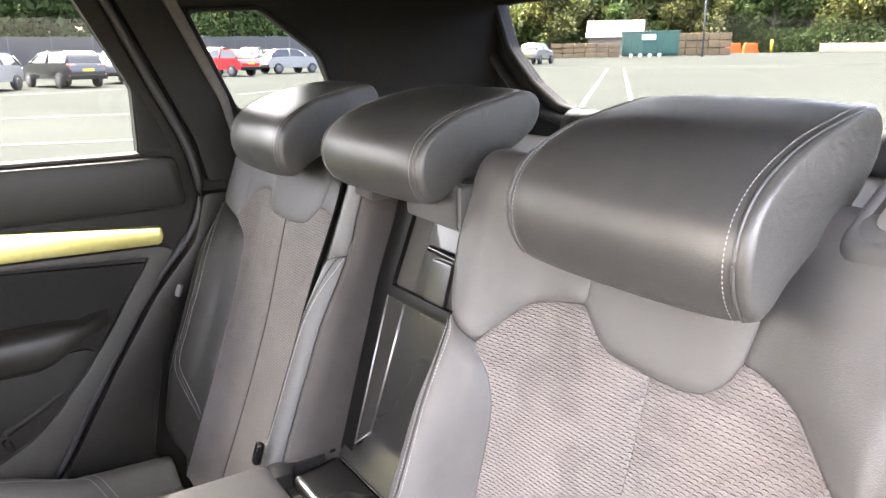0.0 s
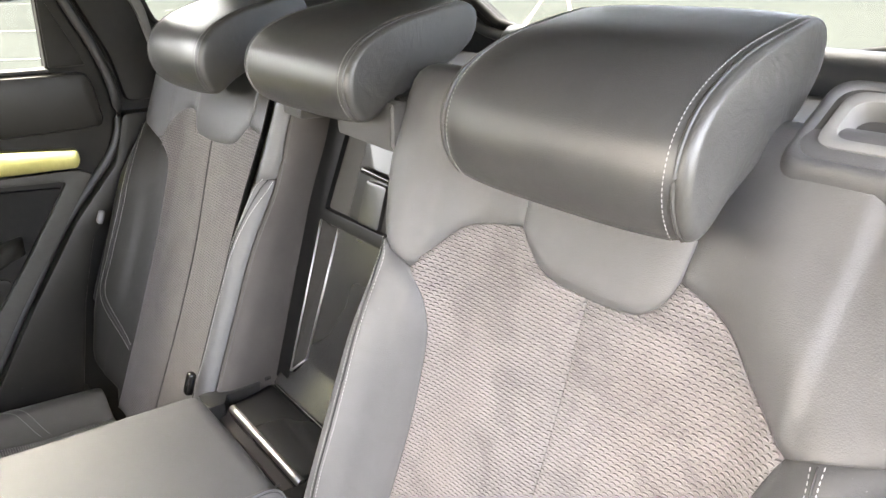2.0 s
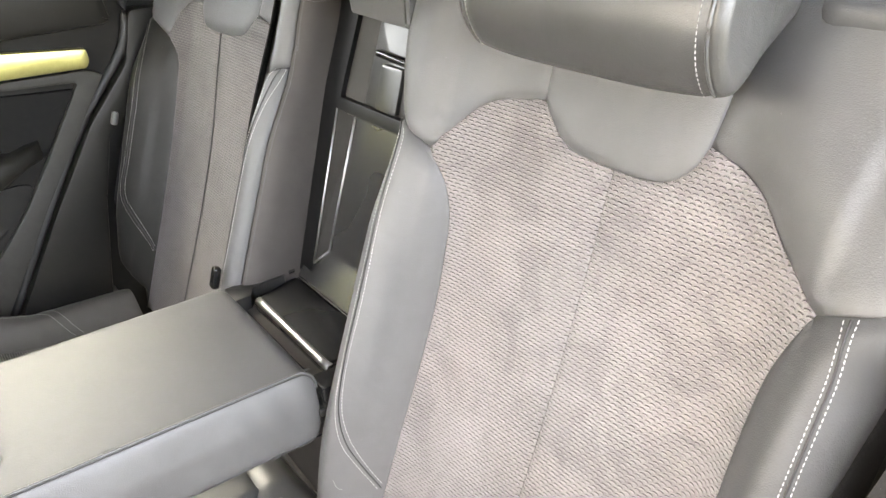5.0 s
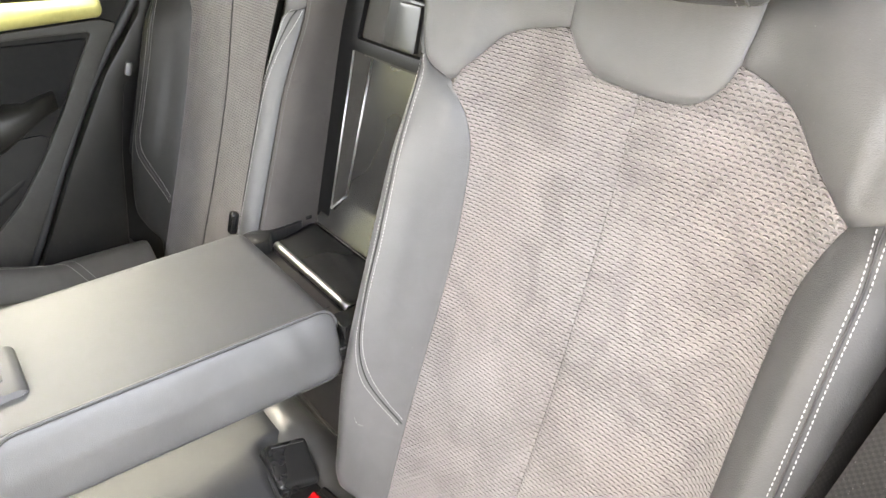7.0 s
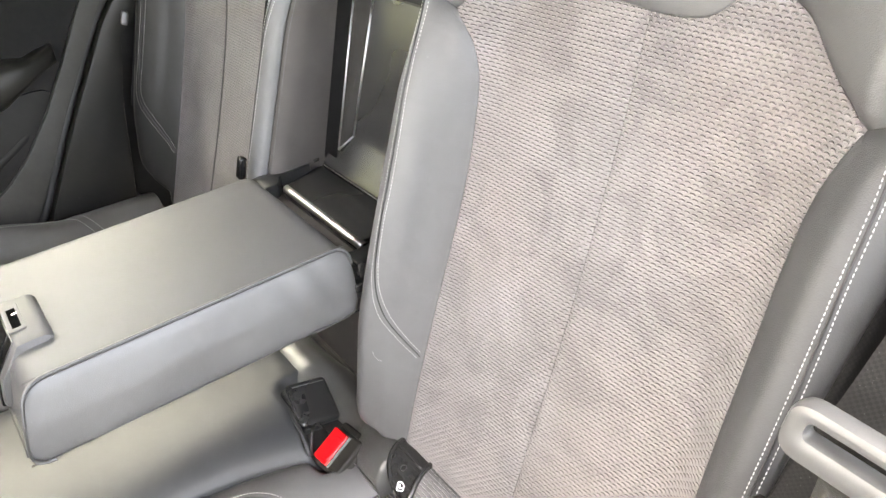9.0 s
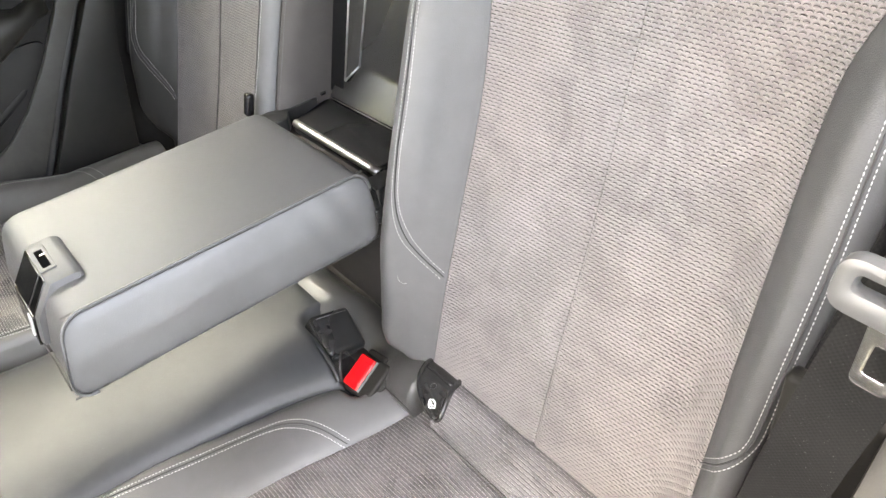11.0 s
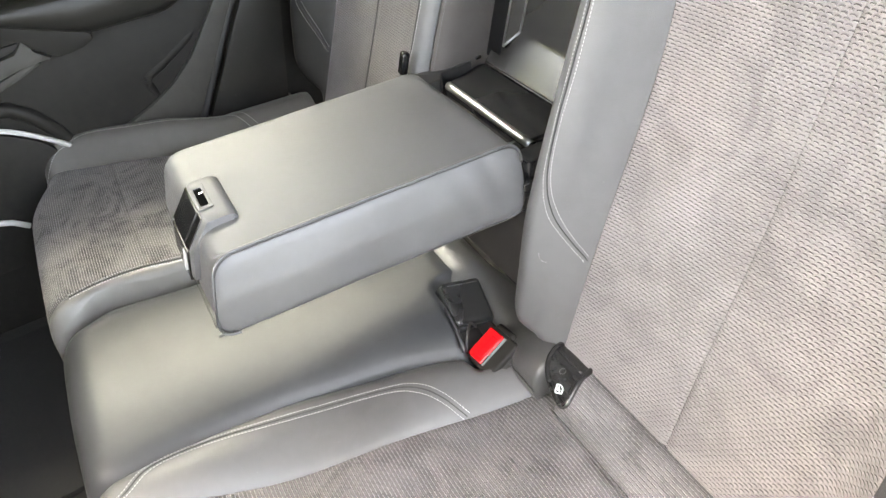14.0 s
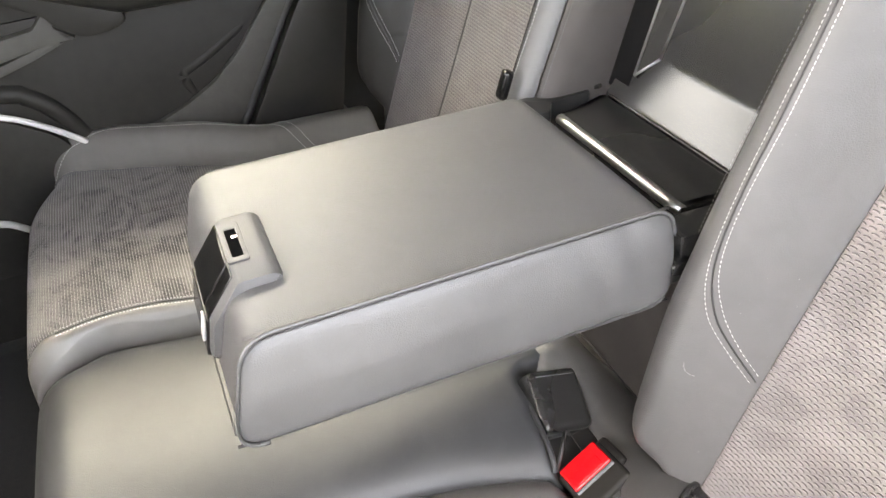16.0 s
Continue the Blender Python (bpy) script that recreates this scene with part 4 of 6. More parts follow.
def anchor_cover(shift):
    """A glossy black flap over a child-seat anchor, bent round the roll: a curved plate that narrows to a rounded tip, with a raised rim, a grip and a printed mark."""
    cov = thing("anchor_cover", "glossy black flap over the child-seat anchor", "anchor cover", "child-seat anchor covers")
    degs = [40, 60, 75, 90, 107, 122, 134, 143, 149]
    left = [0.238, 0.240, 0.242, 0.2445, 0.250, 0.259, 0.272, 0.288, 0.303]
    right = [0.297, 0.300, 0.303, 0.306, 0.311, 0.315, 0.317, 0.316, 0.311]

    def at(deg, w, out):
        """A point of the plate: w from 0 (left edge) to 1, out from the roll's axis."""
        x = np.interp(deg, degs, left) * (1 - w) + np.interp(deg, degs, right) * w + shift
        return Vector((x, 0.267 + out * math.cos(radians(deg)), 0.618 + out * math.sin(radians(deg))))
    rows, cols = 26, 9
    verts, faces = [], []
    for out in (0.0385, 0.0415):
        for i in range(rows):
            for j in range(cols):
                verts.append(at(40 + 109 * i / (rows - 1), j / (cols - 1), out))
    L = rows * cols
    for i in range(rows - 1):
        for j in range(cols - 1):
            q = i * cols + j
            faces += [(L + q, L + q + 1, L + q + cols + 1, L + q + cols), (q, q + cols, q + cols + 1, q + 1)]
    rim = [j for j in range(cols)] + [i * cols + cols - 1 for i in range(1, rows)] + [(rows - 1) * cols + j for j in range(cols - 2, -1, -1)] + [i * cols for i in range(rows - 2, 0, -1)]
    for p, q in zip(rim, rim[1:] + rim[:1]):
        faces.append((p, q, L + q, L + p))
    ob = mesh_object("flap", verts, faces, GLOSS, cov, "", smooth=True)
    bm = bmesh.new()
    bm.from_mesh(ob.data)
    bmesh.ops.recalc_face_normals(bm, faces=bm.faces)
    bm.to_mesh(ob.data)
    bm.free()
    ring = [at(40 + 109 * i / 24, 0.06, 0.0418) for i in range(25)] + [at(149, w, 0.0418) for w in (0.3, 0.6, 0.9)] + [at(149 - 109 * i / 24, 0.94, 0.0418) for i in range(25)]
    tube("raised_rim", ring, 0.0033, GLOSS, cov, "raised glossy rim", sides=10)
    tube("grip", [at(88, w, 0.0420) for w in np.linspace(0.12, 0.88, 9)], 0.0022, GLOSS, cov, "raised finger grip", sides=8)
    # printed mark: an open square frame with a small angled bar
    c, n = at(131, 0.55, 0.0421), Vector((0, math.cos(radians(131)), math.sin(radians(131))))
    face = Matrix.Translation(c) @ Matrix((Vector((1, 0, 0)), n.cross(Vector((1, 0, 0))), n)).transposed().to_4x4() @ pose(0, 0, 0, 0, 0, 28)
    frame_bm = prism(rounded([(-0.0055, -0.0055), (0.0045, -0.0055), (0.0055, 0.0015), (0.0005, 0.0055), (-0.0055, 0.0050)], 0.0012, 3), 0.0, 0.0005, 2,
                     holes=[rounded([(-0.0042, -0.0042), (0.0034, -0.0042), (0.0042, 0.0010), (0.0002, 0.0042), (-0.0042, 0.0038)], 0.001, 3)])
    blot = prism(rounded([(-0.0026, -0.0024), (0.0014, -0.0030), (0.0018, -0.0014), (-0.0008, -0.0006), (-0.0006, 0.0026), (-0.0024, 0.0024)], 0.0006, 3), 0.0, 0.0005, 2)
    for name, bm in (("mark_frame", frame_bm), ("mark", blot)):
        bmesh.ops.transform(bm, matrix=face, verts=bm.verts)
        part(name, bm, WHITE_PRINT, cov, "small white printed mark", smooth=False)
    seal = prism([(0.0042 * math.cos(k * math.pi / 10), 0.0042 * math.sin(k * math.pi / 10)) for k in range(20)], 0.0, 0.0006, 2,
                 holes=[[(0.0033 * math.cos(k * math.pi / 10), 0.0033 * math.sin(k * math.pi / 10)) for k in range(20)]])
    c, n = at(108, 0.5, 0.0416), Vector((0, math.cos(radians(108)), math.sin(radians(108))))
    bmesh.ops.transform(seal, matrix=Matrix.Translation(c) @ Matrix((Vector((1, 0, 0)), n.cross(Vector((1, 0, 0))), n)).transposed().to_4x4(), verts=seal.verts)
    part("moulded_ring", seal, SATIN, cov, "moulded ring", smooth=False)
    return cov


anchor_cover(0.0)
anchor_cover(0.314)

# ---- folded armrest ----
ar = thing("centre_armrest", "folded-down grey leather centre armrest with piped edges", "armrest")
AR_SIDE = rounded([(-0.080, 0.809), (0.296, 0.799), (0.300, 0.886), (-0.056, 0.892)], 0.024, 6)


def ar_right(z):
    return 0.157 - 0.020 * (z - 0.80) / 0.095


def ar_left(z):
    return -0.126 + 0.006 * (z - 0.80) / 0.095


def armrest_body():
    n = len(AR_SIDE)
    ts = np.concatenate([0.08 * (1 - np.cos(np.linspace(0, math.pi / 2, 9))), np.linspace(0.08, 1, 24)[1:]])
    verts, faces, uvs = [], [], []
    cy, cz = 0.11, 0.85
    for t in ts:
        crown = 1 + 0.018 * math.sin(t * math.pi) ** 0.6
        for (y, z) in AR_SIDE:
            zz = cz + (z - cz) * (crown if z > cz else 1.0)
            x = ar_left(z) * (1 - t) + ar_right(z) * t
            k = max(1 - t / 0.08, 0.0)
            s = 0.022 * (1 - math.sqrt(1 - k * k))
            yy = cy + (y - cy) * (1 + 0.006 * math.sin(t * math.pi))
            verts.append((x, yy - s * np.sign(yy - cy) * min(1, abs(yy - cy) / 0.15), zz - s * np.sign(z - cz) * min(1, abs(z - cz) / 0.04)))
            uvs.append((x, y))
    for i in range(len(ts) - 1):
        for k in range(n):
            k2 = (k + 1) % n
            faces.append((i * n + k, i * n + k2, (i + 1) * n + k2, (i + 1) * n + k))
    faces.append(tuple(range(n))[::-1])
    mesh_object("cover", verts, [f[::-1] for f in faces], LEATHER, ar, "smooth grey leather top", uvs)
    def side(y, z, h):
        fold = 0.0009 * np.exp(-((y - 0.245) / 0.05) ** 2) * np.sin(150 * y + 55 * z) + 0.0005 * np.sin(38 * y - 60 * z)
        return np.stack([ar_right(z) + h + fold + 0.006 * np.clip((0.048 - np.abs(z - 0.848)) / 0.048, 0, 1) ** 0.7, y, z], 1)
    panel("side_cover", [AR_SIDE + [AR_SIDE[0]]], side, LEATHER, ar, "smooth grey leather side", sink=0.003, soft=0.004, skirt=0.004)
    ring = [(ar_right(z) + 0.0005, y + (0.0012 if y > 0.2 else -0.0012), z + (0.0014 if z > 0.85 else -0.0010)) for y, z in AR_SIDE]
    tube("piping", ring[14:] + ring[:7], 0.0018, PIPING, ar, "leather piping", sides=8)
    # Black cord paints the shadow line beside the piping.
    tube("seam", [(x + 0.0012, y, z - 0.0022 * (1 if z > 0.85 else -1)) for x, y, z in ring[14:] + ring[:6]], 0.0009, RUBBER, ar, "black cord painting a seam's shade line", sides=6)
    tube("hem", [(x, -0.0782 - 0.0012 * math.sin((x + 0.126) / 0.283 * math.pi), 0.8215) for x in np.linspace(-0.05, 0.1515, 12)], 0.0007, RUBBER, ar, "sewn hem across the front", sides=6)


armrest_body()


def armrest_latch():
    """A padded bezel with a slot on the front edge, and a slanted glossy black plate with a lever below it."""
    m0 = Matrix.Translation((0.036, 0, 0))
    side = rounded([(-0.012, 0.870), (-0.012, 0.8965), (-0.020, 0.9005), (-0.046, 0.9005), (-0.072, 0.868), (-0.080, 0.835), (-0.060, 0.830)], 0.004)
    bz = prism(side, -0.046, 0.048, 0, 0.007)
    bmesh.ops.transform(bz, matrix=m0, verts=bz.verts)
    bez = part("bezel", bz, LEATHER, ar, "padded bezel round the release slot")
    fr = prism(rounded([(-0.031, -0.0480), (0.024, -0.0480), (0.024, -0.0310), (-0.031, -0.0310)], 0.003), 0.9000, 0.9022, 2, 0.0006,
               holes=[rounded([(-0.022, -0.0435), (0.018, -0.0435), (0.018, -0.0345), (-0.022, -0.0345)], 0.002)])
    bmesh.ops.transform(fr, matrix=m0, verts=fr.verts)
    part("slot_frame", fr, LEATHER, bez, "pale frame round the slot")
    # Thin black box replaces the shade inside an open slot.
    part("slot", box_bm(0.0395, 0.0088, 0.002, Matrix.Translation((0.034, -0.039, 0.9006)), 0.0003), SLOT_SHADE, bez, "black sheet painting the shade in the slot")
    part("catch", box_bm(0.003, 0.005, 0.0012, Matrix.Translation((0.026, -0.037, 0.9015)), 0.0004), CHROME, bez, "small metal catch")
    slant = Matrix.Translation((0.034, -0.0610, 0.8830)) @ pose(0, 0, 0, 51, 0, 0)
    fp = part("front_plate", box_bm(0.076, 0.040, 0.005, slant @ Matrix.Translation((0, 0, -0.0022)), 0.0015), BLACK_GLOSS, ar, "glossy black release plate")
    part("lever", box_bm(0.044, 0.039, 0.005, slant @ Matrix.Translation((0.0, 0.0, -0.0012)), 0.001), BLACK_GLOSS, fp, "black release lever")
    lower = Matrix.Translation((0.034, -0.080, 0.848)) @ pose(0, 0, 0, 78, 0, 0)
    part("lower_plate", box_bm(0.074, 0.036, 0.006, lower @ Matrix.Translation((0, 0, -0.004)), 0.002), BLACK_GLOSS, fp, "glossy black lower plate")
    part("tab", box_bm(0.010, 0.026, 0.002, lower @ Matrix.Translation((0.026, 0.004, 0.0))  @ pose(0, 0, 0, 0, 0, -10), 0.001), PALE_PLASTIC, fp, "pale plastic tab")


armrest_latch()

# ---- recess behind the armrest ----
rec = thing("armrest_recess", "satin black plastic recess behind the folded armrest", "armrest recess")
SLOPE = 0.287


def rec_y(z):
    return 0.420 + SLOPE * (z - 0.887)


def tilt_plate(outline, holes, depth0, depth1, bevel=0.0015):
    """A plate in the recess's slope: outline in x and z, depths behind the front face."""
    bm = prism(outline, depth0, depth1, 1, bevel, holes)
    for v in bm.verts:
        v.co.y += rec_y(v.co.z)
    return bm


part("frame", tilt_plate([(-0.190, 0.862), (-0.0925, 0.862), (-0.0895, 1.106), (0.122, 1.106), (0.122, 0.862), (0.160, 0.862), (0.160, 1.262), (-0.190, 1.262)],
                         [rounded([(-0.084, 1.122), (0.118, 1.122), (0.118, 1.240), (-0.066, 1.240)], 0.006)], 0.006, 0.034), RECESS_BLACK, rec, "matt black frame")
part("back_wall", tilt_plate([(-0.12, 0.94), (0.14, 0.94), (0.14, 1.13), (-0.12, 1.13)], [], 0.038, 0.046), RECESS_GREY, rec, "deep-set satin panel")
part("upper_wall", tilt_plate([(-0.09, 1.10), (0.14, 1.10), (0.14, 1.26), (-0.09, 1.26)], [], 0.014, 0.022), TRIM_BAND, rec, "grey upper panel")
part("upper_block", tilt_plate(rounded([(-0.020, 1.126), (0.075, 1.126), (0.085, 1.234), (-0.010, 1.234)], 0.006), [], 0.004, 0.030, 0.003), SATIN, rec, "black catch housing")
part("catch_panel", tilt_plate(rounded([(0.014, 1.128), (0.060, 1.128), (0.060, 1.182), (0.014, 1.182)], 0.004), [], -0.002, 0.006, 0.0015), SATIN, rec, "satin inset panel")
part("catch_bar", box_bm(0.082, 0.012, 0.008, Matrix.Translation((0.045, 0.506, 1.192)) @ pose(0, 0, 0, 0, 3, 0), 0.003), GLOSS, rec, "glossy black catch")
# lid of the tray and the ramp behind it
lid = prism(rounded([(-0.098, 0.331), (0.112, 0.331), (0.118, 0.408), (-0.118, 0.408)], 0.004), 0.836, 0.858, 2, 0.0085)
lid_part = part("tray_lid", lid, SATIN, rec, "satin black lid with a rolled front edge")
# Bright cord paints the highlight along the lid's black front edge.
tube("rolled_edge", [(x, 0.3365, 0.8525) for x in np.linspace(-0.096, 0.110, 12)], 0.0062, EDGE_GLINT, lid_part, "rolled edge with its highlight in bright metal", sides=14)
prof = [(0.4110, 0.8360), (0.4110, 0.8572), (0.4130, 0.8600), (0.4205, 0.8700), (0.4305, 0.8838), (0.4400, 0.8968), (0.4432, 0.9010), (0.4452, 0.9042), (0.4466, 0.9076), (0.4482, 0.9130)]
prof += [(0.4482 + SLOPE * (z - 0.9130), z) for z in (0.93, 0.95, 0.98, 1.02, 1.06, 1.10, 1.13)]
xs = np.linspace(-0.118, 0.128, 14)
mesh_object("ramp", [(x, y, z) for x in xs for y, z in prof] + [(x, y + 0.004, z) for x in xs for y, z in prof],
                    [(i * len(prof) + k, i * len(prof) + k + 1, (i + 1) * len(prof) + k + 1, (i + 1) * len(prof) + k) for i in range(13) for k in range(len(prof) - 1)]
                    + [(14 * len(prof) + i * len(prof) + k, 14 * len(prof) + (i + 1) * len(prof) + k, 14 * len(prof) + (i + 1) * len(prof) + k + 1, 14 * len(prof) + i * len(prof) + k + 1) for i in range(13) for k in range(len(prof) - 1)],
                    RECESS_GREY, rec, "satin black ramp that curves up into the back wall")
tube("split_line", [(x, 0.4095, 0.8575) for x in np.linspace(-0.112, 0.116, 8)], 0.0007, GREY_PLASTIC, lid_part, "fine split line along the hinge", sides=6)
# slanted left flank of the recess; bright cords paint the highlights on its edges
outer = [Vector(p) for p in ((-0.0910, 0.4265, 0.8840), (-0.0882, 0.4900, 1.1060), (-0.0580, 0.5025, 1.1060), (-0.0736, 0.4452, 0.9050))]
inner = [v + Vector((-0.003, 0.003, 0)) for v in outer]
mesh_object("flank", outer + inner, [(0, 1, 2, 3), (7, 6, 5, 4), (0, 4, 5, 1), (1, 5, 6, 2), (2, 6, 7, 3), (3, 7, 4, 0)], PLASTIC, rec, "slanted satin side wall", smooth=False)
for a, b in ((0, 1), (3, 2), (0, 3)):
    tube("edge", [outer[a], outer[a].lerp(outer[b], 0.5), outer[b]], 0.0016, EDGE_GLINT, rec, "moulded edge with its highlight in bright metal", sides=8)
part("tray_floor", box_bm(0.30, 0.14, 0.02, Matrix.Translation((0.005, 0.365, 0.826)), 0.003), SATIN, rec, "black tray floor")
side_box = prism(rounded([(-0.146, 0.305), (-0.103, 0.305), (-0.103, 0.328), (-0.122, 0.340), (-0.122, 0.392), (-0.146, 0.392)], 0.004), 0.835, 0.8615, 2, 0.002)
part("side_ledge", side_box, SATIN, rec, "black ledge beside the lid")
part("side_ledge", prism(rounded([(0.116, 0.305), (0.150, 0.305), (0.150, 0.372), (0.122, 0.372)], 0.004), 0.835, 0.860, 2, 0.003), SATIN, rec, "black ledge beside the lid")
part("pivot", box_bm(0.016, 0.010, 0.006, Matrix.Translation((-0.134, 0.405, 0.862)), 0.002), GLOSS, rec, "small glossy pivot")
part("lower_edge", box_bm(0.31, 0.030, 0.04, Matrix.Translation((0.005, 0.318, 0.592)), 0.004), SIDE_CLOTH, rec, "dark cloth tucked under")
part("lower_panel", prism([(-0.15, 0.60), (0.16, 0.60), (0.16, 0.84), (-0.15, 0.84)], 0.318, 0.40, 1, 0.004), SIDE_CLOTH, rec, "dark cloth below the lid")

bridge = thing("headrest_bridge", "padded crosspiece that carries the middle headrest", "seat trim")
for k, span in enumerate(([(-0.130, 1.252), (-0.078, 1.249), (-0.066, 1.300), (-0.130, 1.300)], [(0.018, 1.248), (0.140, 1.244), (0.140, 1.300), (0.008, 1.300)])):
    part("padding", prism(rounded(span, 0.006), 0.462, 0.560, 1, 0.008), LEATHER, bridge, "grey leather padding")
part("carrier", prism(rounded([(-0.125, 1.272), (0.135, 1.272), (0.135, 1.305), (-0.125, 1.305)], 0.006), 0.475, 0.565, 1, 0.006), PLASTIC, bridge, "black plastic carrier")

# ---- belts and buckles ----
bk = thing("belt_buckle", "black belt buckle block standing in the cushion slot", "belt buckle", "belt buckles")
bx = Vector((0.052, -0.009, -0.0245)).normalized()
bz = bx.cross(Vector((-0.002, 0.0515, -0.0125))).normalized()
m = Matrix.Translation((0.0885, 0.2355, 0.636)) @ Matrix((bx, bz.cross(bx), bz)).transposed().to_4x4()
hs = part("housing", box_bm(0.071, 0.065, 0.036, m @ Matrix.Translation((0.001, -0.001, -0.017)), 0.0085, 5, 0.93), SATIN, bk, "satin black housing")
part("split_line", box_bm(0.0010, 0.047, 0.0010, m @ Matrix.Translation((-0.0245, 0.0, 0.0011)), 0.0002), GREY_PLASTIC, hs, "fine split line")
part("collar", box_bm(0.012, 0.044, 0.024, m @ Matrix.Translation((0.031, 0.0, -0.021)), 0.004), RUBBER, bk, "black rubber collar")
part("strap", box_bm(0.030, 0.05, 0.01, Matrix.Translation((0.130, 0.235, 0.594)) @ pose(0, 0, 0, -20, 10, -62), 0.003), WEBBING, bk)

rb = thing("belt_buckle", "belt buckle with a bright red release button lying in the slot", "belt buckle", "belt buckles")
rx_ = Vector((0.031, 0.003, 0.002)).normalized()
rz_ = rx_.cross(Vector((0.003, 0.90, 0.42))).normalized()
m = Matrix.Translation((0.1665, 0.2145, 0.627)) @ Matrix((rx_, rz_.cross(rx_), rz_)).transposed().to_4x4()
part("housing", box_bm(0.050, 0.056, 0.030, m @ Matrix.Translation((0.012, 0.0, -0.019)), 0.005), PLASTIC, rb, "black housing")
part("cheek", box_bm(0.022, 0.050, 0.020, m @ Matrix.Translation((0.028, 0.000, -0.017)) @ pose(0, 0, 0, 0, 26, 0), 0.003), PLASTIC, rb, "slanted black cheek")
part("boot", box_bm(0.036, 0.014, 0.018, m @ Matrix.Translation((0.002, 0.029, -0.017)), 0.006), PLASTIC, rb, "black rubber boot")
button = part("button", box_bm(0.028, 0.046, 0.012, m @ Matrix.Translation((0.0, 0.0, -0.0055)), 0.0028, 4), RED_PLASTIC, rb, "red release button")
part("press_dimple", box_bm(0.012, 0.032, 0.0012, m @ Matrix.Translation((0.0055, -0.001, 0.0006)), 0.0005), RED_PLASTIC, button, "raised press pad")
part("slot_rim", box_bm(0.0028, 0.046, 0.009, m @ Matrix.Translation((0.0160, 0.0, -0.0055)), 0.0009), GREY_PLASTIC, rb, "grey tongue slot rim")
tube("cable", catmull([(0.118, 0.228, 0.612), (0.128, 0.216, 0.634), (0.142, 0.205, 0.642), (0.152, 0.196, 0.634), (0.154, 0.192, 0.616)], 0.004), 0.0019, RUBBER, rb, "thin black loop")
slot = thing("buckle_slot", "dark leather-edged slot in the cushion for the buckles", "cushion slot")
tube("lip", catmull([(0.040, 0.212, 0.628), (0.044, 0.205, 0.632), (0.060, 0.203, 0.634), (0.090, 0.200, 0.634), (0.122, 0.195, 0.634), (0.148, 0.190, 0.631), (0.158, 0.187, 0.622)], 0.004), 0.0026, LEATHER_DARK, slot, "stitched leather lip")
# Solid black slab gives the shade of an opening round the buckles.
part("opening", box_bm(0.15, 0.060, 0.012, Matrix.Translation((0.132, 0.226, 0.600)) @ pose(0, 0, 0, 4, 3, 8), 0.005), RUBBER, slot, "black slab painting the shade in the slot")

nb = thing("seat_belt", "black webbing seat belt with a grey tongue by the door opening", "seat belt", "seat belts")
P0 = [(0.650, 0.560, 1.335), (0.690, 0.470, 1.31), (0.728, 0.375, 1.21), (0.722, 0.300, 1.10), (0.712, 0.264, 1.03), (0.700, 0.260, 0.955), (0.689, 0.258, 0.876), (0.680, 0.256, 0.81), (0.664, 0.252, 0.70), (0.652, 0.250, 0.61)]
pts = catmull(P0, 0.012)
ribbon("webbing", pts, [(1.0, 0.06, 0.08)] * len(pts), 0.047, 0.0016, WEBBING, nb, "black webbing with lint")
tong = Matrix.Translation((0.722, 0.252, 1.073)) @ pose(0, 0, 0, -12, 4, 2)
t1 = prism(rounded([(-0.036, -0.016), (0.036, -0.016), (0.036, 0.016), (-0.036, 0.016)], 0.012), -0.007, 0.007, 1, 0.004, holes=[rounded([(-0.025, -0.002), (0.025, -0.002), (0.025, 0.007), (-0.025, 0.007)], 0.003)])
bmesh.ops.transform(t1, matrix=tong, verts=t1.verts)
tg = part("tongue_grip", t1, TONGUE_GREY, nb, "grey plastic tongue grip")
t2 = prism(rounded([(-0.010, -0.052), (0.010, -0.052), (0.013, -0.012), (-0.013, -0.012)], 0.005), -0.0012, 0.0012, 1, 0.0005, holes=[rounded([(-0.0055, -0.044), (0.0055, -0.044), (0.0055, -0.026), (-0.0055, -0.026)], 0.002)])
bmesh.ops.transform(t2, matrix=tong, verts=t2.verts)
part("tongue_plate", t2, CHROME, tg, "bright metal tongue")

guide = thing("belt_guide", "grey plastic belt guide set into the shoulder of the backrest", "belt guide")
gm = Matrix.Translation((0.549, 0.5095, 1.317)) @ pose(0, 0, 0, 35, 0, 0)


def guide_ring(name, lo, hi, z0, z1, inset, mat, label, bevel):
    """One ring of the guide: outer corner points lo and hi, its opening inset on all sides."""
    (x0, y0), (x1, y1) = lo, hi
    bm = prism(rounded([(x0, y0), (x1, y0), (x1, y1), (x0, y1)], 0.016, 7), z0, z1, 2, bevel,
               holes=[rounded([(x0 + inset, y0 + inset), (x1 - inset, y0 + inset), (x1 - inset, y1 - inset), (x0 + inset, y1 - inset)], 0.012, 7)])
    bmesh.ops.transform(bm, matrix=gm, verts=bm.verts)
    part(name, bm, mat, guide, label)


mound = [(-0.0065, -0.020), (-0.0062, -0.003), (-0.0045, -0.0004), (-0.0015, 0.0008), (0.0015, 0.0002), (0.0040, -0.0022), (0.0070, -0.0070), (0.0100, -0.0140), (0.0130, -0.0240)]
loops = [[gm @ Vector((x, y, z)) for x, y in rounded([(-0.003 - e, -0.008 - e), (0.148 + e, -0.008 - e), (0.148 + e, 0.072 + e), (-0.003 - e, 0.072 + e)], 0.016 + 0.8 * max(e, 0.0), 7)] for e, z in mound]
size = len(loops[0])
mesh_object("surround", [v for ring in loops for v in ring], [(i * size + k, i * size + (k + 1) % size, (i + 1) * size + (k + 1) % size, (i + 1) * size + k)[::-1] for i in range(len(mound) - 1) for k in range(size)], LEATHER, guide, "padded leather swell round the guide")
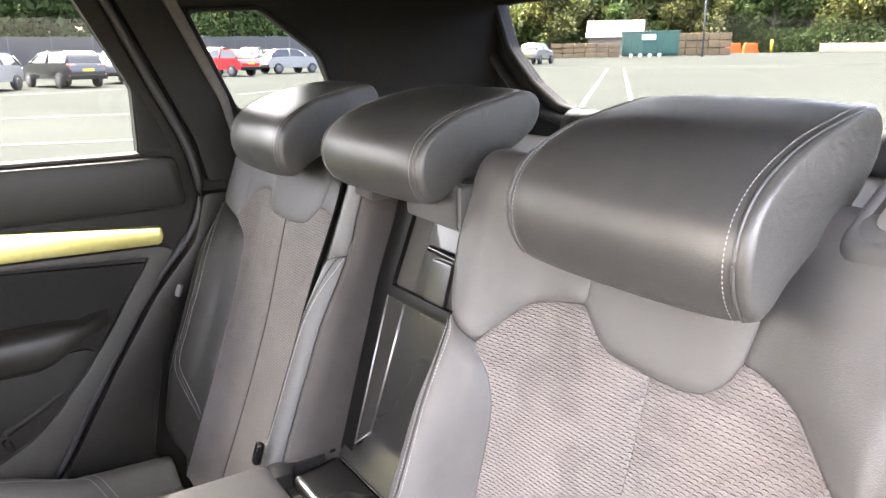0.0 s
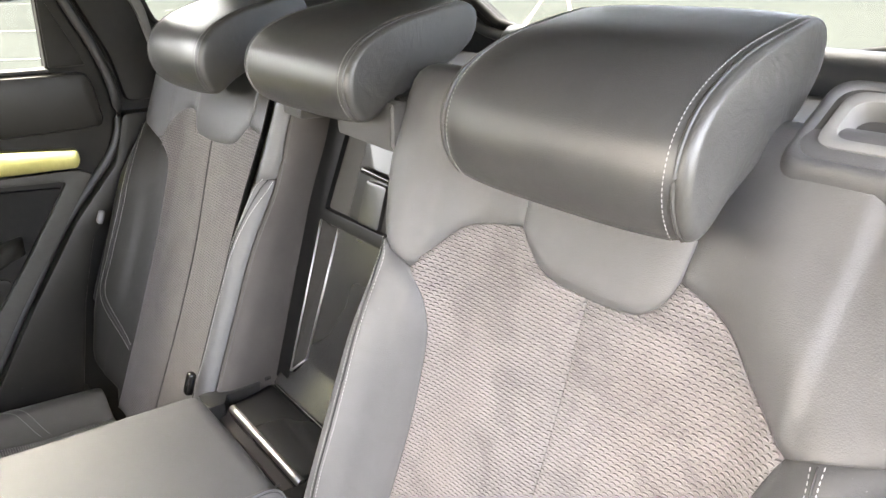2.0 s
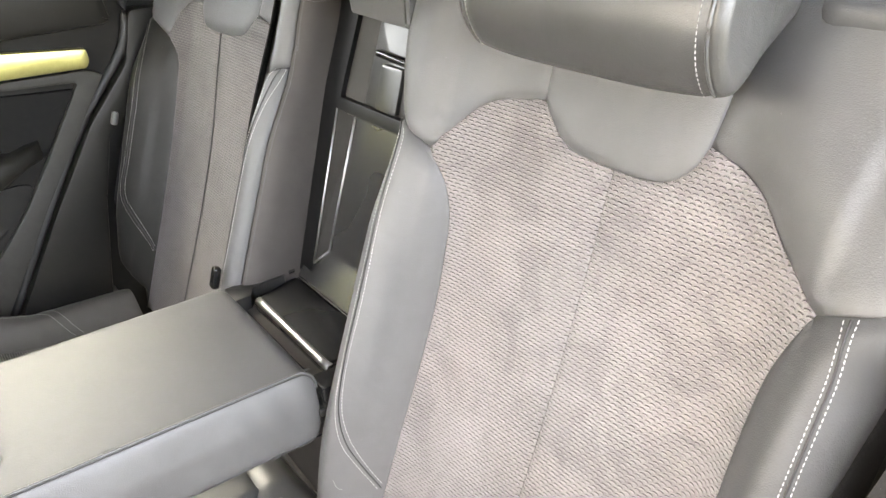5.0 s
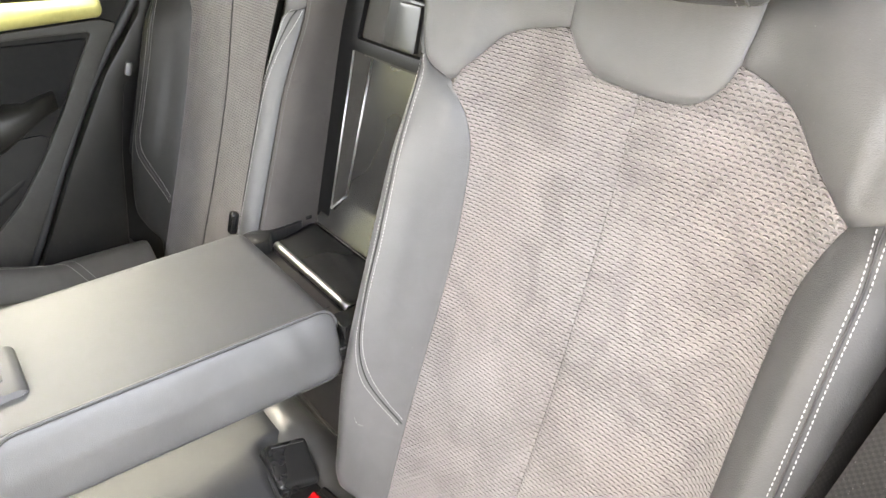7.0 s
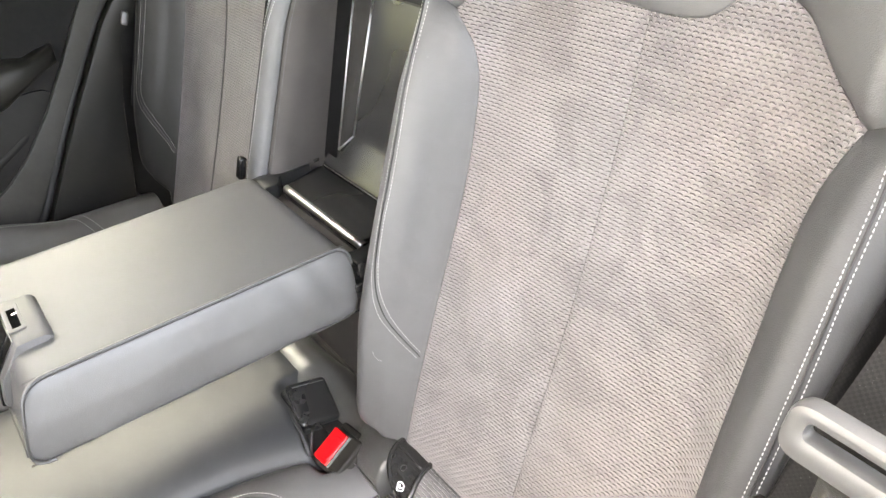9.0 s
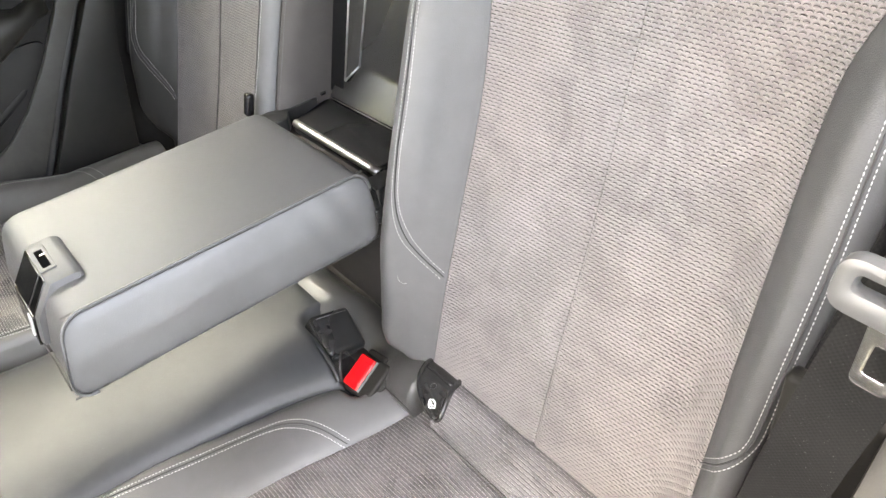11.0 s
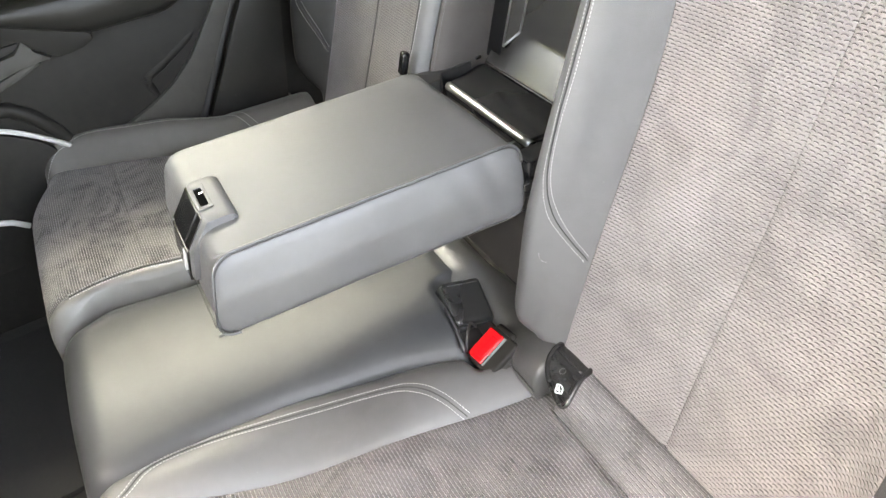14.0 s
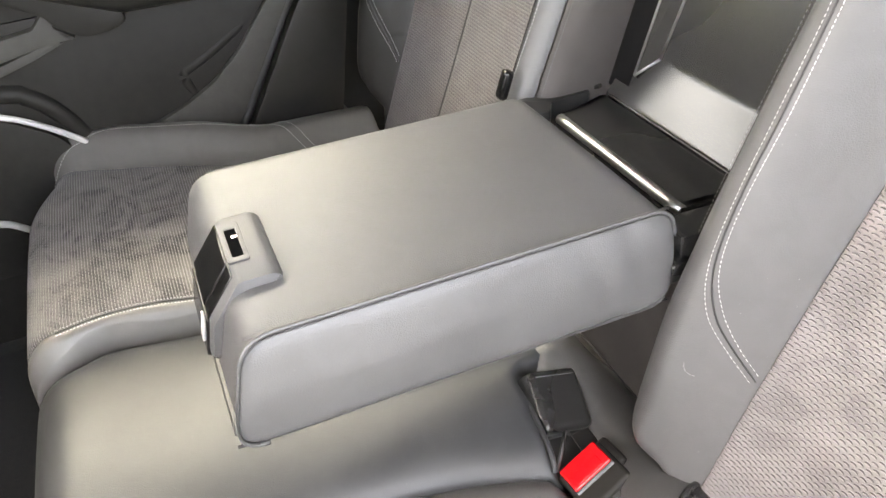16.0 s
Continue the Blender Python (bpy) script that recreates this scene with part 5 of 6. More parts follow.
guide_ring("groove", (0.002, -0.003), (0.143, 0.067), -0.020, -0.0015, 0.0095, GUIDE_TRIM, "dark sloping edge", 0.001)
guide_ring("ring", (0.0085, 0.005), (0.136, 0.062), -0.022, 0.0030, 0.0105, PALE_GUIDE, "pale satin plastic ring", 0.0042)
part("well", box_bm(0.120, 0.044, 0.006, gm @ Matrix.Translation((0.072, 0.033, -0.018)), 0.002), GUIDE_TRIM, guide, "grey well")
part("roller", box_bm(0.007, 0.036, 0.008, gm @ Matrix.Translation((0.048, 0.034, -0.010)) @ pose(0, 0, 0, 0, 0, -8), 0.002), GREY_PLASTIC, guide, "grey roller")

mb = thing("seat_belt", "black webbing belt of the middle seat, lying along the far backrest", "seat belt", "seat belts")
mp = [FAR(np.array([u]), np.array([v]), np.array([0.006]))[0] for u, v in ((-0.20, 0.70), (-0.203, 0.64), (-0.205, 0.56), (-0.200, 0.45), (-0.196, 0.33), (-0.194, 0.20), (-0.192, 0.10), (-0.190, 0.02))]
mp = catmull(mp, 0.02)
ribbon("webbing", mp, [(0.80, -0.55, 0.20)] * len(mp), 0.044, 0.0016, WEBBING, mb, "black webbing")
part("stop", box_bm(0.014, 0.012, 0.034, Matrix.Translation((-0.158, 0.300, 0.877)) @ pose(0, 0, 0, -18, 0, 0), 0.005), BLACK_GLOSS, mb, "glossy black strap stop")


# ---- car shell: the far door, pillars, roof, tailgate, floor ----
DX = -0.700             # inner face of the far door
DOOR_EDGE = [(0.215, 1.600), (0.245, 1.548), (0.310, 1.400), (0.362, 1.285), (0.380, 1.215), (0.383, 1.165), (0.372, 1.125), (0.351, 1.089), (0.262, 0.984), (0.160, 0.826), (0.064, 0.663), (-0.02, 0.52)]
edge = [tuple(p) for p in catmull(DOOR_EDGE, 0.02)]

door = thing("door_1", "closed rear door with black trim and a bright inlay strip", "car door", kind="structure")
win = rounded([(-1.65, 1.262), (0.285, 1.268), (0.287, 1.392), (0.200, 1.565), (-1.30, 1.565)], 0.008)
leaf = prism(edge + [(-0.06, 0.30), (-1.75, 0.30), (-1.75, 1.600)], -0.745, DX - 0.012, 0, 0.0, holes=[win])
part("door_leaf", leaf, PLASTIC, door, "black grained door panel")
# black filler in the rear corner of the window
part("corner_filler", prism(rounded([(0.289, 1.270), (0.352, 1.272), (0.300, 1.385), (0.289, 1.388)], 0.004), -0.722, DX - 0.008, 0, 0.002), PLASTIC, door, "matt black corner filler")
# padded shoulder under the window
sh = prism(rounded([(-0.95, 1.158), (0.20, 1.155), (0.366, 1.160), (0.350, 1.262), (-0.95, 1.258)], 0.02), -0.712, DX + 0.020, 0, 0.014)
part("upper_padding", sh, LEATHER_BLACK_SHADE, door, "padded dark upper trim")
part("window_seal", prism([(-0.95, 1.258), (0.286, 1.263), (0.286, 1.270), (-0.95, 1.266)], -0.729, DX + 0.006, 0, 0.002), RUBBER, door, "rubber window seal")
inlay = prism(rounded([(-0.95, 1.075), (0.02, 1.091), (0.305, 1.087), (0.312, 1.100), (0.310, 1.122), (0.02, 1.147), (-0.95, 1.160)], 0.007), -0.712, DX + 0.012, 0, 0.005)
part("inlay", inlay, ALU_REFLECTION, door, "brushed metal inlay strip, yellow reflection painted in its colour")
ins = prism(rounded([(-0.95, 0.960), (0.195, 0.935), (0.276, 1.052), (0.03, 1.068), (-0.95, 1.050)], 0.012), -0.712, DX + 0.002, 0, 0.004)
part("insert", ins, HEADLINER, door, "dark cloth insert")
rim = rounded([(-0.95, 1.066), (0.03, 1.077), (0.282, 1.064), (0.200, 0.936), (0.142, 0.852), (0.080, 0.778), (0.030, 0.735), (-0.024, 0.706), (-0.070, 0.688), (-0.20, 0.655), (-0.20, 0.60), (0.02, 0.60),
               (0.062, 0.660), (0.105, 0.728), (0.142, 0.788), (0.175, 0.842), (0.262, 0.972), (0.330, 1.072), (0.305, 1.083), (0.03, 1.087), (-0.95, 1.072)], 0.010)
part("trim_band", prism(rim, -0.712, DX + 0.008, 0, 0.004), TRIM_BAND, door, "grey band along the rear edge")


def door_armrest():
    """The armrest: a rounded ledge that swells out of the door and ends in a soft tip."""
    ys = np.linspace(-0.95, 0.190, 44)
    verts, faces = [], []
    n = 18
    for y in ys:
        k = float(np.sqrt(np.clip((0.194 - y) / 0.08, 0.0, 1)))
        hi, lo = 0.966 - 0.022 * float(smooth01(0.11, 0.19, y)), 0.868 + 0.070 * float(smooth01(0.02, 0.19, y))
        lo = max(lo, 0.880 + 0.385 * max(-0.076 - y, 0.0))
        hi = max(hi, lo + 0.035)
        zc, out, hz = (hi + lo) / 2, 0.004 + 0.052 * k, (hi - lo) / 2
        for i in range(n):
            a = 2 * math.pi * i / n
            c, s = math.cos(a), math.sin(a)
            verts.append((DX + out * np.sign(c) * abs(c) ** 0.55, y, zc + hz * np.sign(s) * abs(s) ** 0.55))
    for j in range(len(ys) - 1):
        for i in range(n):
            i2 = (i + 1) % n
            faces.append((j * n + i, (j + 1) * n + i, (j + 1) * n + i2, j * n + i2))
    faces.append(tuple(range((len(ys) - 1) * n, len(ys) * n))[::-1])
    mesh_object("armrest", verts, [f[::-1] for f in faces], LEATHER_BLACK_SHADE, door, "soft dark armrest")


door_armrest()
hm = rounded([(-0.40, 0.975), (-0.25, 0.930), (-0.183, 0.893), (-0.171, 0.873), (-0.138, 0.853), (-0.095, 0.857), (-0.072, 0.868), (-0.076, 0.886), (-0.13, 0.915), (-0.25, 0.965), (-0.40, 1.01)], 0.010)
part("pull_handle", prism(hm, DX - 0.01, DX + 0.030, 0, 0.008), PLASTIC, door, "black pull handle")
part("lower_pocket", prism(rounded([(-0.95, 0.56), (-0.05, 0.56), (0.055, 0.70), (0.175, 0.895), (-0.95, 0.870)], 0.04), -0.712, DX - 0.004, 0, 0.003), PLASTIC, door, "matt black lower trim")
part("pull_ledge", prism(rounded([(-0.45, 0.868), (-0.252, 0.868), (-0.205, 0.874), (-0.184, 0.896), (-0.174, 0.890), (-0.176, 0.872), (-0.150, 0.851), (-0.205, 0.846), (-0.272, 0.832), (-0.45, 0.826)], 0.005), DX - 0.01, DX + 0.014, 0, 0.005), TRIM_BAND, door, "grey ledge under the pull handle")
part("pull_lip", prism(rounded([(-0.45, 0.824), (-0.268, 0.829), (-0.183, 0.852), (-0.170, 0.846), (-0.218, 0.828), (-0.272, 0.812), (-0.45, 0.806)], 0.004), DX - 0.01, DX + 0.009, 0, 0.004), TRIM_BAND, door, "grey lower lip under the handle")
tube("moulded_crease", catmull([(DX - 0.022, 0.130, 0.838), (DX - 0.0125, 0.090, 0.812), (DX - 0.0112, 0.027, 0.776), (DX - 0.0105, -0.010, 0.759), (DX - 0.0105, -0.014, 0.747), (DX - 0.0115, -0.006, 0.722), (DX - 0.022, 0.004, 0.694)], 0.006), 0.010, PLASTIC, door, "moulded crease of the pocket", sides=14)
tube("pocket_edge", catmull([(DX - 0.004, -0.45, 0.795), (DX - 0.004, -0.279, 0.784), (DX - 0.004, -0.252, 0.773), (DX - 0.004, -0.227, 0.753), (DX - 0.006, -0.200, 0.710), (DX - 0.012, -0.186, 0.676)], 0.01), 0.015, PLASTIC, door, "rounded pocket edge", sides=14)
tube("speaker_trim", catmull([(DX + 0.014, -0.60, 0.800), (DX + 0.016, -0.40, 0.786), (DX + 0.016, -0.30, 0.760), (DX + 0.014, -0.253, 0.735), (DX + 0.012, -0.215, 0.706), (DX + 0.008, -0.185, 0.678)], 0.02), 0.0052, PALE_PLASTIC, door, "pale trim round the speaker")
tube("speaker_trim", catmull([(DX + 0.014, -0.60, 0.62), (DX + 0.016, -0.38, 0.586), (DX + 0.012, -0.325, 0.554)], 0.02), 0.006, PALE_PLASTIC, door, "pale lower trim")
part("pocket", prism(rounded([(-0.95, 0.47), (-0.20, 0.47), (-0.185, 0.60), (-0.22, 0.70), (-0.30, 0.752), (-0.95, 0.765)], 0.03), -0.712, DX + 0.010, 0, 0.006), PLASTIC, door, "black door pocket")
pane = mesh_object("pane", [(-0.732, -1.70, 1.25), (-0.732, 0.30, 1.25), (-0.732, 0.30, 1.40), (-0.732, 0.21, 1.59), (-0.732, -1.40, 1.59)], [(0, 1, 2, 3, 4)], GLASS, door, "dark tinted side window", smooth=False)

seal = thing("door_seal", "black rubber seal round the door opening", "door seal", kind="structure")
tube("rubber", [(DX - 0.004, y + 0.012, z + 0.004) for y, z in edge], 0.009, RUBBER, seal, "black rubber")

# side of the body behind the door: seat-side trim, pillar, quarter window
quarter = rounded([(0.405, 1.540), (0.492, 1.340), (0.64, 1.330), (0.715, 1.385), (0.690, 1.452), (0.560, 1.548)], 0.014)
rear_edge = [(y + 0.003, z) for y, z in edge]
body = thing("body_side_far", "dark trimmed body side with a quarter window", "car body side", kind="structure")
part("inner_trim", prism(rear_edge + [(0.0, 0.40), (1.12, 0.40), (1.12, 1.600)], -0.765, DX - 0.030, 0, 0.0, holes=[quarter]), PILLAR, body, "dark pillar trim")
bead = [(DX - 0.028, y, z) for y, z in quarter]
tube("window_bead", bead, 0.006, PILLAR, body, "grey bead round the quarter window", closed=True)
mesh_object("pane", [(-0.755, y, z) for y, z in quarter], [tuple(range(len(quarter)))], GLASS, body, "quarter window pane", smooth=False)
pil = [(0.250, 1.600), (0.276, 1.548), (0.395, 1.285), (0.414, 1.200), (0.470, 1.200), (0.478, 1.345), (0.394, 1.545), (0.372, 1.600)]
part("pillar_cover", prism(rounded(pil, 0.012), DX - 0.032, DX - 0.004, 0, 0.010), PILLAR, body, "moulded pillar cover")

# Lit edge of the pillar, added as a lighter strip.
part("pillar_edge", prism(rounded([(0.350, 1.575), (0.376, 1.575), (0.470, 1.368), (0.482, 1.30), (0.468, 1.30), (0.452, 1.362)], 0.008), DX - 0.020, DX + 0.004, 0, 0.006), PILLAR_LIT, body, "pillar strip along the quarter window, light painted in its grey")
sidepad = thing("side_bolster", "smooth dark padded trim between backrest and door", "seat trim")
pad = rounded([(0.398, 1.180), (0.372, 1.085), (0.285, 0.985), (0.180, 0.822), (0.082, 0.655), (0.04, 0.56), (0.232, 0.56), (0.2437, 0.625), (0.2625, 0.731), (0.2793, 0.826), (0.315, 0.955), (0.40, 1.03), (0.56, 1.18)], 0.012)
part("padding", prism(pad, -0.735, -0.688, 0, 0.010), LEATHER_BLACK_SHADE, sidepad, "smooth dark leather")
part("release_tab", box_bm(0.012, 0.012, 0.026, Matrix.Translation((-0.680, 0.327, 0.989)) @ pose(0, 0, 0, -20, 0, 0), 0.0055), GREY_PLASTIC, sidepad, "small grey release tab")

# the near side: pillar and quarter behind the open doorway
near = thing("body_side_near", "dark trimmed body side behind the open doorway", "car body side", kind="structure")
near_outline = [(0.62, 1.600), (0.60, 1.30), (0.52, 1.10), (0.42, 0.90), (0.30, 0.66), (0.22, 0.40), (1.12, 0.40), (1.12, 1.600)]
part("inner_trim", prism(near_outline, 0.745, 0.86, 0, 0.004, holes=[[(0.70, 1.53), (0.72, 1.34), (0.98, 1.34), (0.93, 1.53)]]), PILLAR, near, "dark pillar trim")
part("side_padding", prism(rounded([(0.43, 1.20), (0.34, 1.05), (0.24, 0.86), (0.18, 0.66), (0.16, 0.42), (0.46, 0.42), (0.62, 1.20)], 0.02), 0.724, 0.745, 0, 0.008), TRIM_BAND, near, "grey moulded padding")

# Out of view; added at this angle to block light on the near bolster.
open_door = thing("door_2", "rear door of the near side, standing wide open", "car door", kind="structure")
swing = Matrix.Translation((0.83, -0.74, 0)) @ pose(0, 0, 0, 0, 0, -62)
leaf_bm = prism([(0.0, 0.36), (0.86, 0.36), (1.00, 0.78), (1.02, 1.20), (0.90, 1.58), (0.0, 1.58)], -0.05, 0.05, 0, 0.006, holes=[rounded([(0.06, 1.27), (0.93, 1.27), (0.84, 1.53), (0.06, 1.53)], 0.02)])
bmesh.ops.transform(leaf_bm, matrix=swing, verts=leaf_bm.verts)
part("door_leaf", leaf_bm, PLASTIC, open_door, "black grained door panel")
glass_bm = prism([(0.05, 1.26), (0.94, 1.26), (0.85, 1.54), (0.05, 1.54)], -0.003, 0.003, 0)
bmesh.ops.transform(glass_bm, matrix=swing, verts=glass_bm.verts)
part("pane", glass_bm, GLASS, open_door, "tinted side window", smooth=False)

roof = tagged(part("ceiling", box_bm(1.66, 2.08, 0.05, Matrix.Translation((0, 0.09, 1.627)), 0.01), HEADLINER, None), "dark cloth headliner under the roof", "ceiling", kind="structure")

part("lower_trim", box_bm(0.150, 0.016, 0.56, Matrix.Translation((0.735, 0.282, 0.67)) @ pose(0, 0, 0, -3, 0, 0), 0.005), PLASTIC, near, "black grained lower trim")
tail = thing("tailgate", "closed tailgate with a large rear window", "tailgate", kind="structure")
rw = rounded([(-0.610, 1.570), (-0.556, 1.462), (-0.470, 1.388), (-0.385, 1.340), (-0.28, 1.322), (0.28, 1.322), (0.385, 1.340), (0.47, 1.388), (0.556, 1.462), (0.610, 1.570)], 0.012)
part("inner_trim", prism([(-0.78, 0.45), (0.78, 0.45), (0.78, 1.602), (-0.78, 1.602)], 1.085, 1.112, 1, 0.0, holes=[rw]), PILLAR, tail, "dark tailgate trim")
tube("window_bead", [(x * 1.012, 1.083, z - 0.004) for x, z in rw], 0.010, PILLAR, tail, "moulded window surround", closed=True)
tube("seal", [(x * 1.10, 1.075, z - 0.02) for x, z in rw[:34]], 0.012, RUBBER, tail, "black rubber seal")
mesh_object("pane", [(x * 1.01, 1.104, z) for x, z in rw], [tuple(range(len(rw)))], GLASS, tail, "rear window pane", smooth=False)
bar = []
for x in np.linspace(-0.30, 0.75, 40):
    bar.append((x, 1.045, 1.292 + 0.010 * float(smooth01(0.62, 0.40, x))))
tube("lower_trim", bar, 0.036, LEATHER_DARK, tail, "rounded dark trim under the window", sides=16)
wiper = thing("rear_wiper", "pale rear wiper motor cap at the window base", "wiper")
wb = box_bm(0.030, 0.034, 0.060, Matrix.Translation((0.262, 1.056, 1.342)) @ pose(0, 0, 0, 0, 14, 0), 0.012, 4)
part("cap", wb, GREY_PLASTIC, wiper)
# body strip between quarter window and tailgate
dp = thing("rear_pillar", "broad dark pillar between quarter window and tailgate", "car pillar", kind="structure")
part("cover", prism([(-0.735, 0.735), (-0.60, 1.082), (-0.735, 1.082)], 0.5, 1.602, 2, 0.006), PILLAR, dp, "dark pillar cover")
cov = tagged(part("load_cover", box_bm(1.36, 0.42, 0.012, Matrix.Translation((0, 0.83, 1.272)), 0.004), COVER_GREY, None), "stiff grey cover over the load space", "load cover")
# Unseen panels added to hold back light from the front.
front = thing("front_shade_wall", "unseen dark panels added across the cabin front to block light", "car wall", kind="structure")
part("low_shade_panel", box_bm(1.56, 0.04, 0.78, Matrix.Translation((0, -0.80, 0.72)), 0.01), PLASTIC, front)
# Upper one keeps windscreen light off the far seat.
part("far_shade_panel", box_bm(0.66, 0.04, 0.34, Matrix.Translation((-0.43, -0.80, 1.282)), 0.01), PLASTIC, front)

floor = thing("floor", "dark carpeted cabin floor", "car floor", kind="structure")
part("carpet", box_bm(1.60, 2.9, 0.05, Matrix.Translation((0, -0.30, 0.300)), 0.01), CARPET, floor, "grey carpet")
part("tunnel", box_bm(0.26, 1.4, 0.16, Matrix.Translation((0.0, -1.02, 0.38)), 0.05, 4, 0.7), CARPET, floor, "carpeted tunnel")
fm = thing("floor_mat", "black textile floor mat in the footwell", "floor mat")
part("mat", prism(rounded([(-0.66, -0.86), (-0.19, -0.86), (-0.19, -0.36), (-0.24, -0.315), (-0.66, -0.315)], 0.05), 0.326, 0.340, 2, 0.004), MAT, fm, "black textile")
sb = thing("seat_plinth", "grey carpeted base under the rear bench", "seat base")
prof = [(-0.300, 0.50), (-0.285, 0.42), (-0.300, 0.37), (-0.345, 0.335), (-0.40, 0.326), (0.28, 0.326), (0.28, 0.50)]
part("carpet", prism(prof, -0.70, 0.70, 0, 0.004), CARPET, sb, "grey carpet")
sill = thing("door_sill", "black plastic sill of the open doorway", "door sill", kind="structure")
part("cover", box_bm(0.14, 1.5, 0.10, Matrix.Translation((0.80, -0.50, 0.36)), 0.02), PLASTIC, sill)


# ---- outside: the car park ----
# Ground and pale outdoor colours are darkened to offset the high exposure.
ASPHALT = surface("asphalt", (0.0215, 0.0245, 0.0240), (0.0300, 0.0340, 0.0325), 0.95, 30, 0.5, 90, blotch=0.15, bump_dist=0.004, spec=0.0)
LINE_PAINT = surface("worn_white_paint", (0.05, 0.05, 0.048), (0.10, 0.10, 0.095), 0.8, 6, 0.3, 60, blotch=0.8)
LEAF_A = surface("green_leaves", (0.062, 0.110, 0.030), (0.125, 0.190, 0.060), 0.6, 1.5, 0.0, blotch=0.25)
LEAF_B = surface("olive_leaves", (0.085, 0.098, 0.030), (0.165, 0.165, 0.055), 0.6, 1.5, 0.0, blotch=0.25)
LEAF_C = surface("dark_leaves", (0.052, 0.088, 0.028), (0.105, 0.155, 0.050), 0.6, 1.5, 0.0, blotch=0.25)
BARK = surface("bark", (0.05, 0.045, 0.035), (0.12, 0.105, 0.085), 0.9, 8, 0.6, 30, bump_dist=0.02)
FENCE = surface("grey_fence", (0.040, 0.040, 0.038), (0.060, 0.059, 0.056), 0.8, 2, 0.2, 20, blotch=0.3)
SKIP_GREEN = surface("skip_green_paint", (0.010, 0.060, 0.045), (0.018, 0.085, 0.062), 0.5, 4, 0.2, 20, blotch=0.7)
TIMBER = surface("stacked_timber", (0.10, 0.065, 0.034), (0.17, 0.115, 0.062), 0.85, 5, 0.3, 40, blotch=1.5)
ORANGE = surface("orange_plastic", (0.55, 0.085, 0.015), (0.65, 0.12, 0.02), 0.5, 4, 0.0)
ROOFING = surface("old_roof", (0.09, 0.08, 0.075), (0.15, 0.135, 0.12), 0.9, 4, 0.4, 12)
BRICKWORK = surface("pale_render", (0.12, 0.10, 0.09), (0.17, 0.145, 0.13), 0.9, 4, 0.2, 20)
STEEL = surface("galvanised_steel", (0.08, 0.083, 0.083), (0.12, 0.124, 0.124), 0.5, 6, 0.0, metal=0.6)
TYRE = surface("tyre_rubber", (0.014, 0.014, 0.014), (0.022, 0.022, 0.022), 0.85, 30, 0.2, 80)
RIM = surface("alloy_rim", (0.10, 0.10, 0.105), (0.15, 0.15, 0.15), 0.45, 30, 0.0, metal=0.8)
CAR_GLASS = surface("tinted_glass", (0.015, 0.018, 0.020), (0.022, 0.025, 0.027), 0.08, 3, 0.0, rough_var=0.02)
LAMP_RED = surface("red_lamp_lens", (0.28, 0.010, 0.010), (0.36, 0.016, 0.014), 0.2, 30, 0.0)
LAMP_CLEAR = surface("clear_lamp_lens", (0.5, 0.5, 0.5), (0.6, 0.6, 0.6), 0.15, 30, 0.0)
PLATE = surface("yellow_plate", (0.50, 0.36, 0.03), (0.56, 0.40, 0.04), 0.5, 30, 0.0)


def leafy(m):
    """Lets part of the light shine through the leaves."""
    n, l = m.node_tree.nodes, m.node_tree.links
    p = n["Principled BSDF"]
    tr, mix = n.new("ShaderNodeBsdfTranslucent"), n.new("ShaderNodeMixShader")
    l.new(p.inputs["Base Color"].links[0].from_socket, tr.inputs[0])
    mix.inputs[0].default_value = 0.5
    l.new(p.outputs[0], mix.inputs[1])
    l.new(tr.outputs[0], mix.inputs[2])
    l.new(mix.outputs[0], n["Material Output"].inputs["Surface"])


for leaf in (LEAF_A, LEAF_B, LEAF_C):
    leafy(leaf)


def up(x, y, h=0.0):
    return Vector((x, y, ground_z(x, y) + h))


def car_paint(name, c):
    return surface(name, tuple(v * 0.9 for v in c), c, 0.25, 3, 0.0, coat=0.8, rough_var=0.05)


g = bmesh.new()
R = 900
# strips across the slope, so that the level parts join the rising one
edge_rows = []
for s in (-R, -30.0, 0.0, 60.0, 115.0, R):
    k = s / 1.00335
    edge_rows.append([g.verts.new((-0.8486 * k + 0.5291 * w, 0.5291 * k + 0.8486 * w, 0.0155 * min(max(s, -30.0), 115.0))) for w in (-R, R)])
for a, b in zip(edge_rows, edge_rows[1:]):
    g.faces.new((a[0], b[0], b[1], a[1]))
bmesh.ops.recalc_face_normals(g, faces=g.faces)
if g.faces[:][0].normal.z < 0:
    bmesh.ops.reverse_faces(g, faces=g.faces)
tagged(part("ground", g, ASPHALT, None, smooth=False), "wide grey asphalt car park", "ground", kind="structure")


def bay_line(a, b, w=0.11):
    d = (Vector(b) - Vector(a)).normalized() * w / 2
    n = Vector((-d.y, d.x))
    bm = bmesh.new()
    cs = [Vector(a) + n, Vector(a) - n, Vector(b) - n, Vector(b) + n]
    lo = [bm.verts.new(up(c.x, c.y, 0.001)) for c in cs]
    hi = [bm.verts.new(up(c.x, c.y, 0.012)) for c in cs]
    bm.faces.new(hi)
    for i in range(4):
        bm.faces.new((lo[i], lo[(i + 1) % 4], hi[(i + 1) % 4], hi[i]))
    bmesh.ops.recalc_face_normals(bm, faces=bm.faces)
    tagged(part("bay_line", bm, LINE_PAINT, None, smooth=False), "worn white painted line on the asphalt", "painted line", "painted bay lines", "structure")


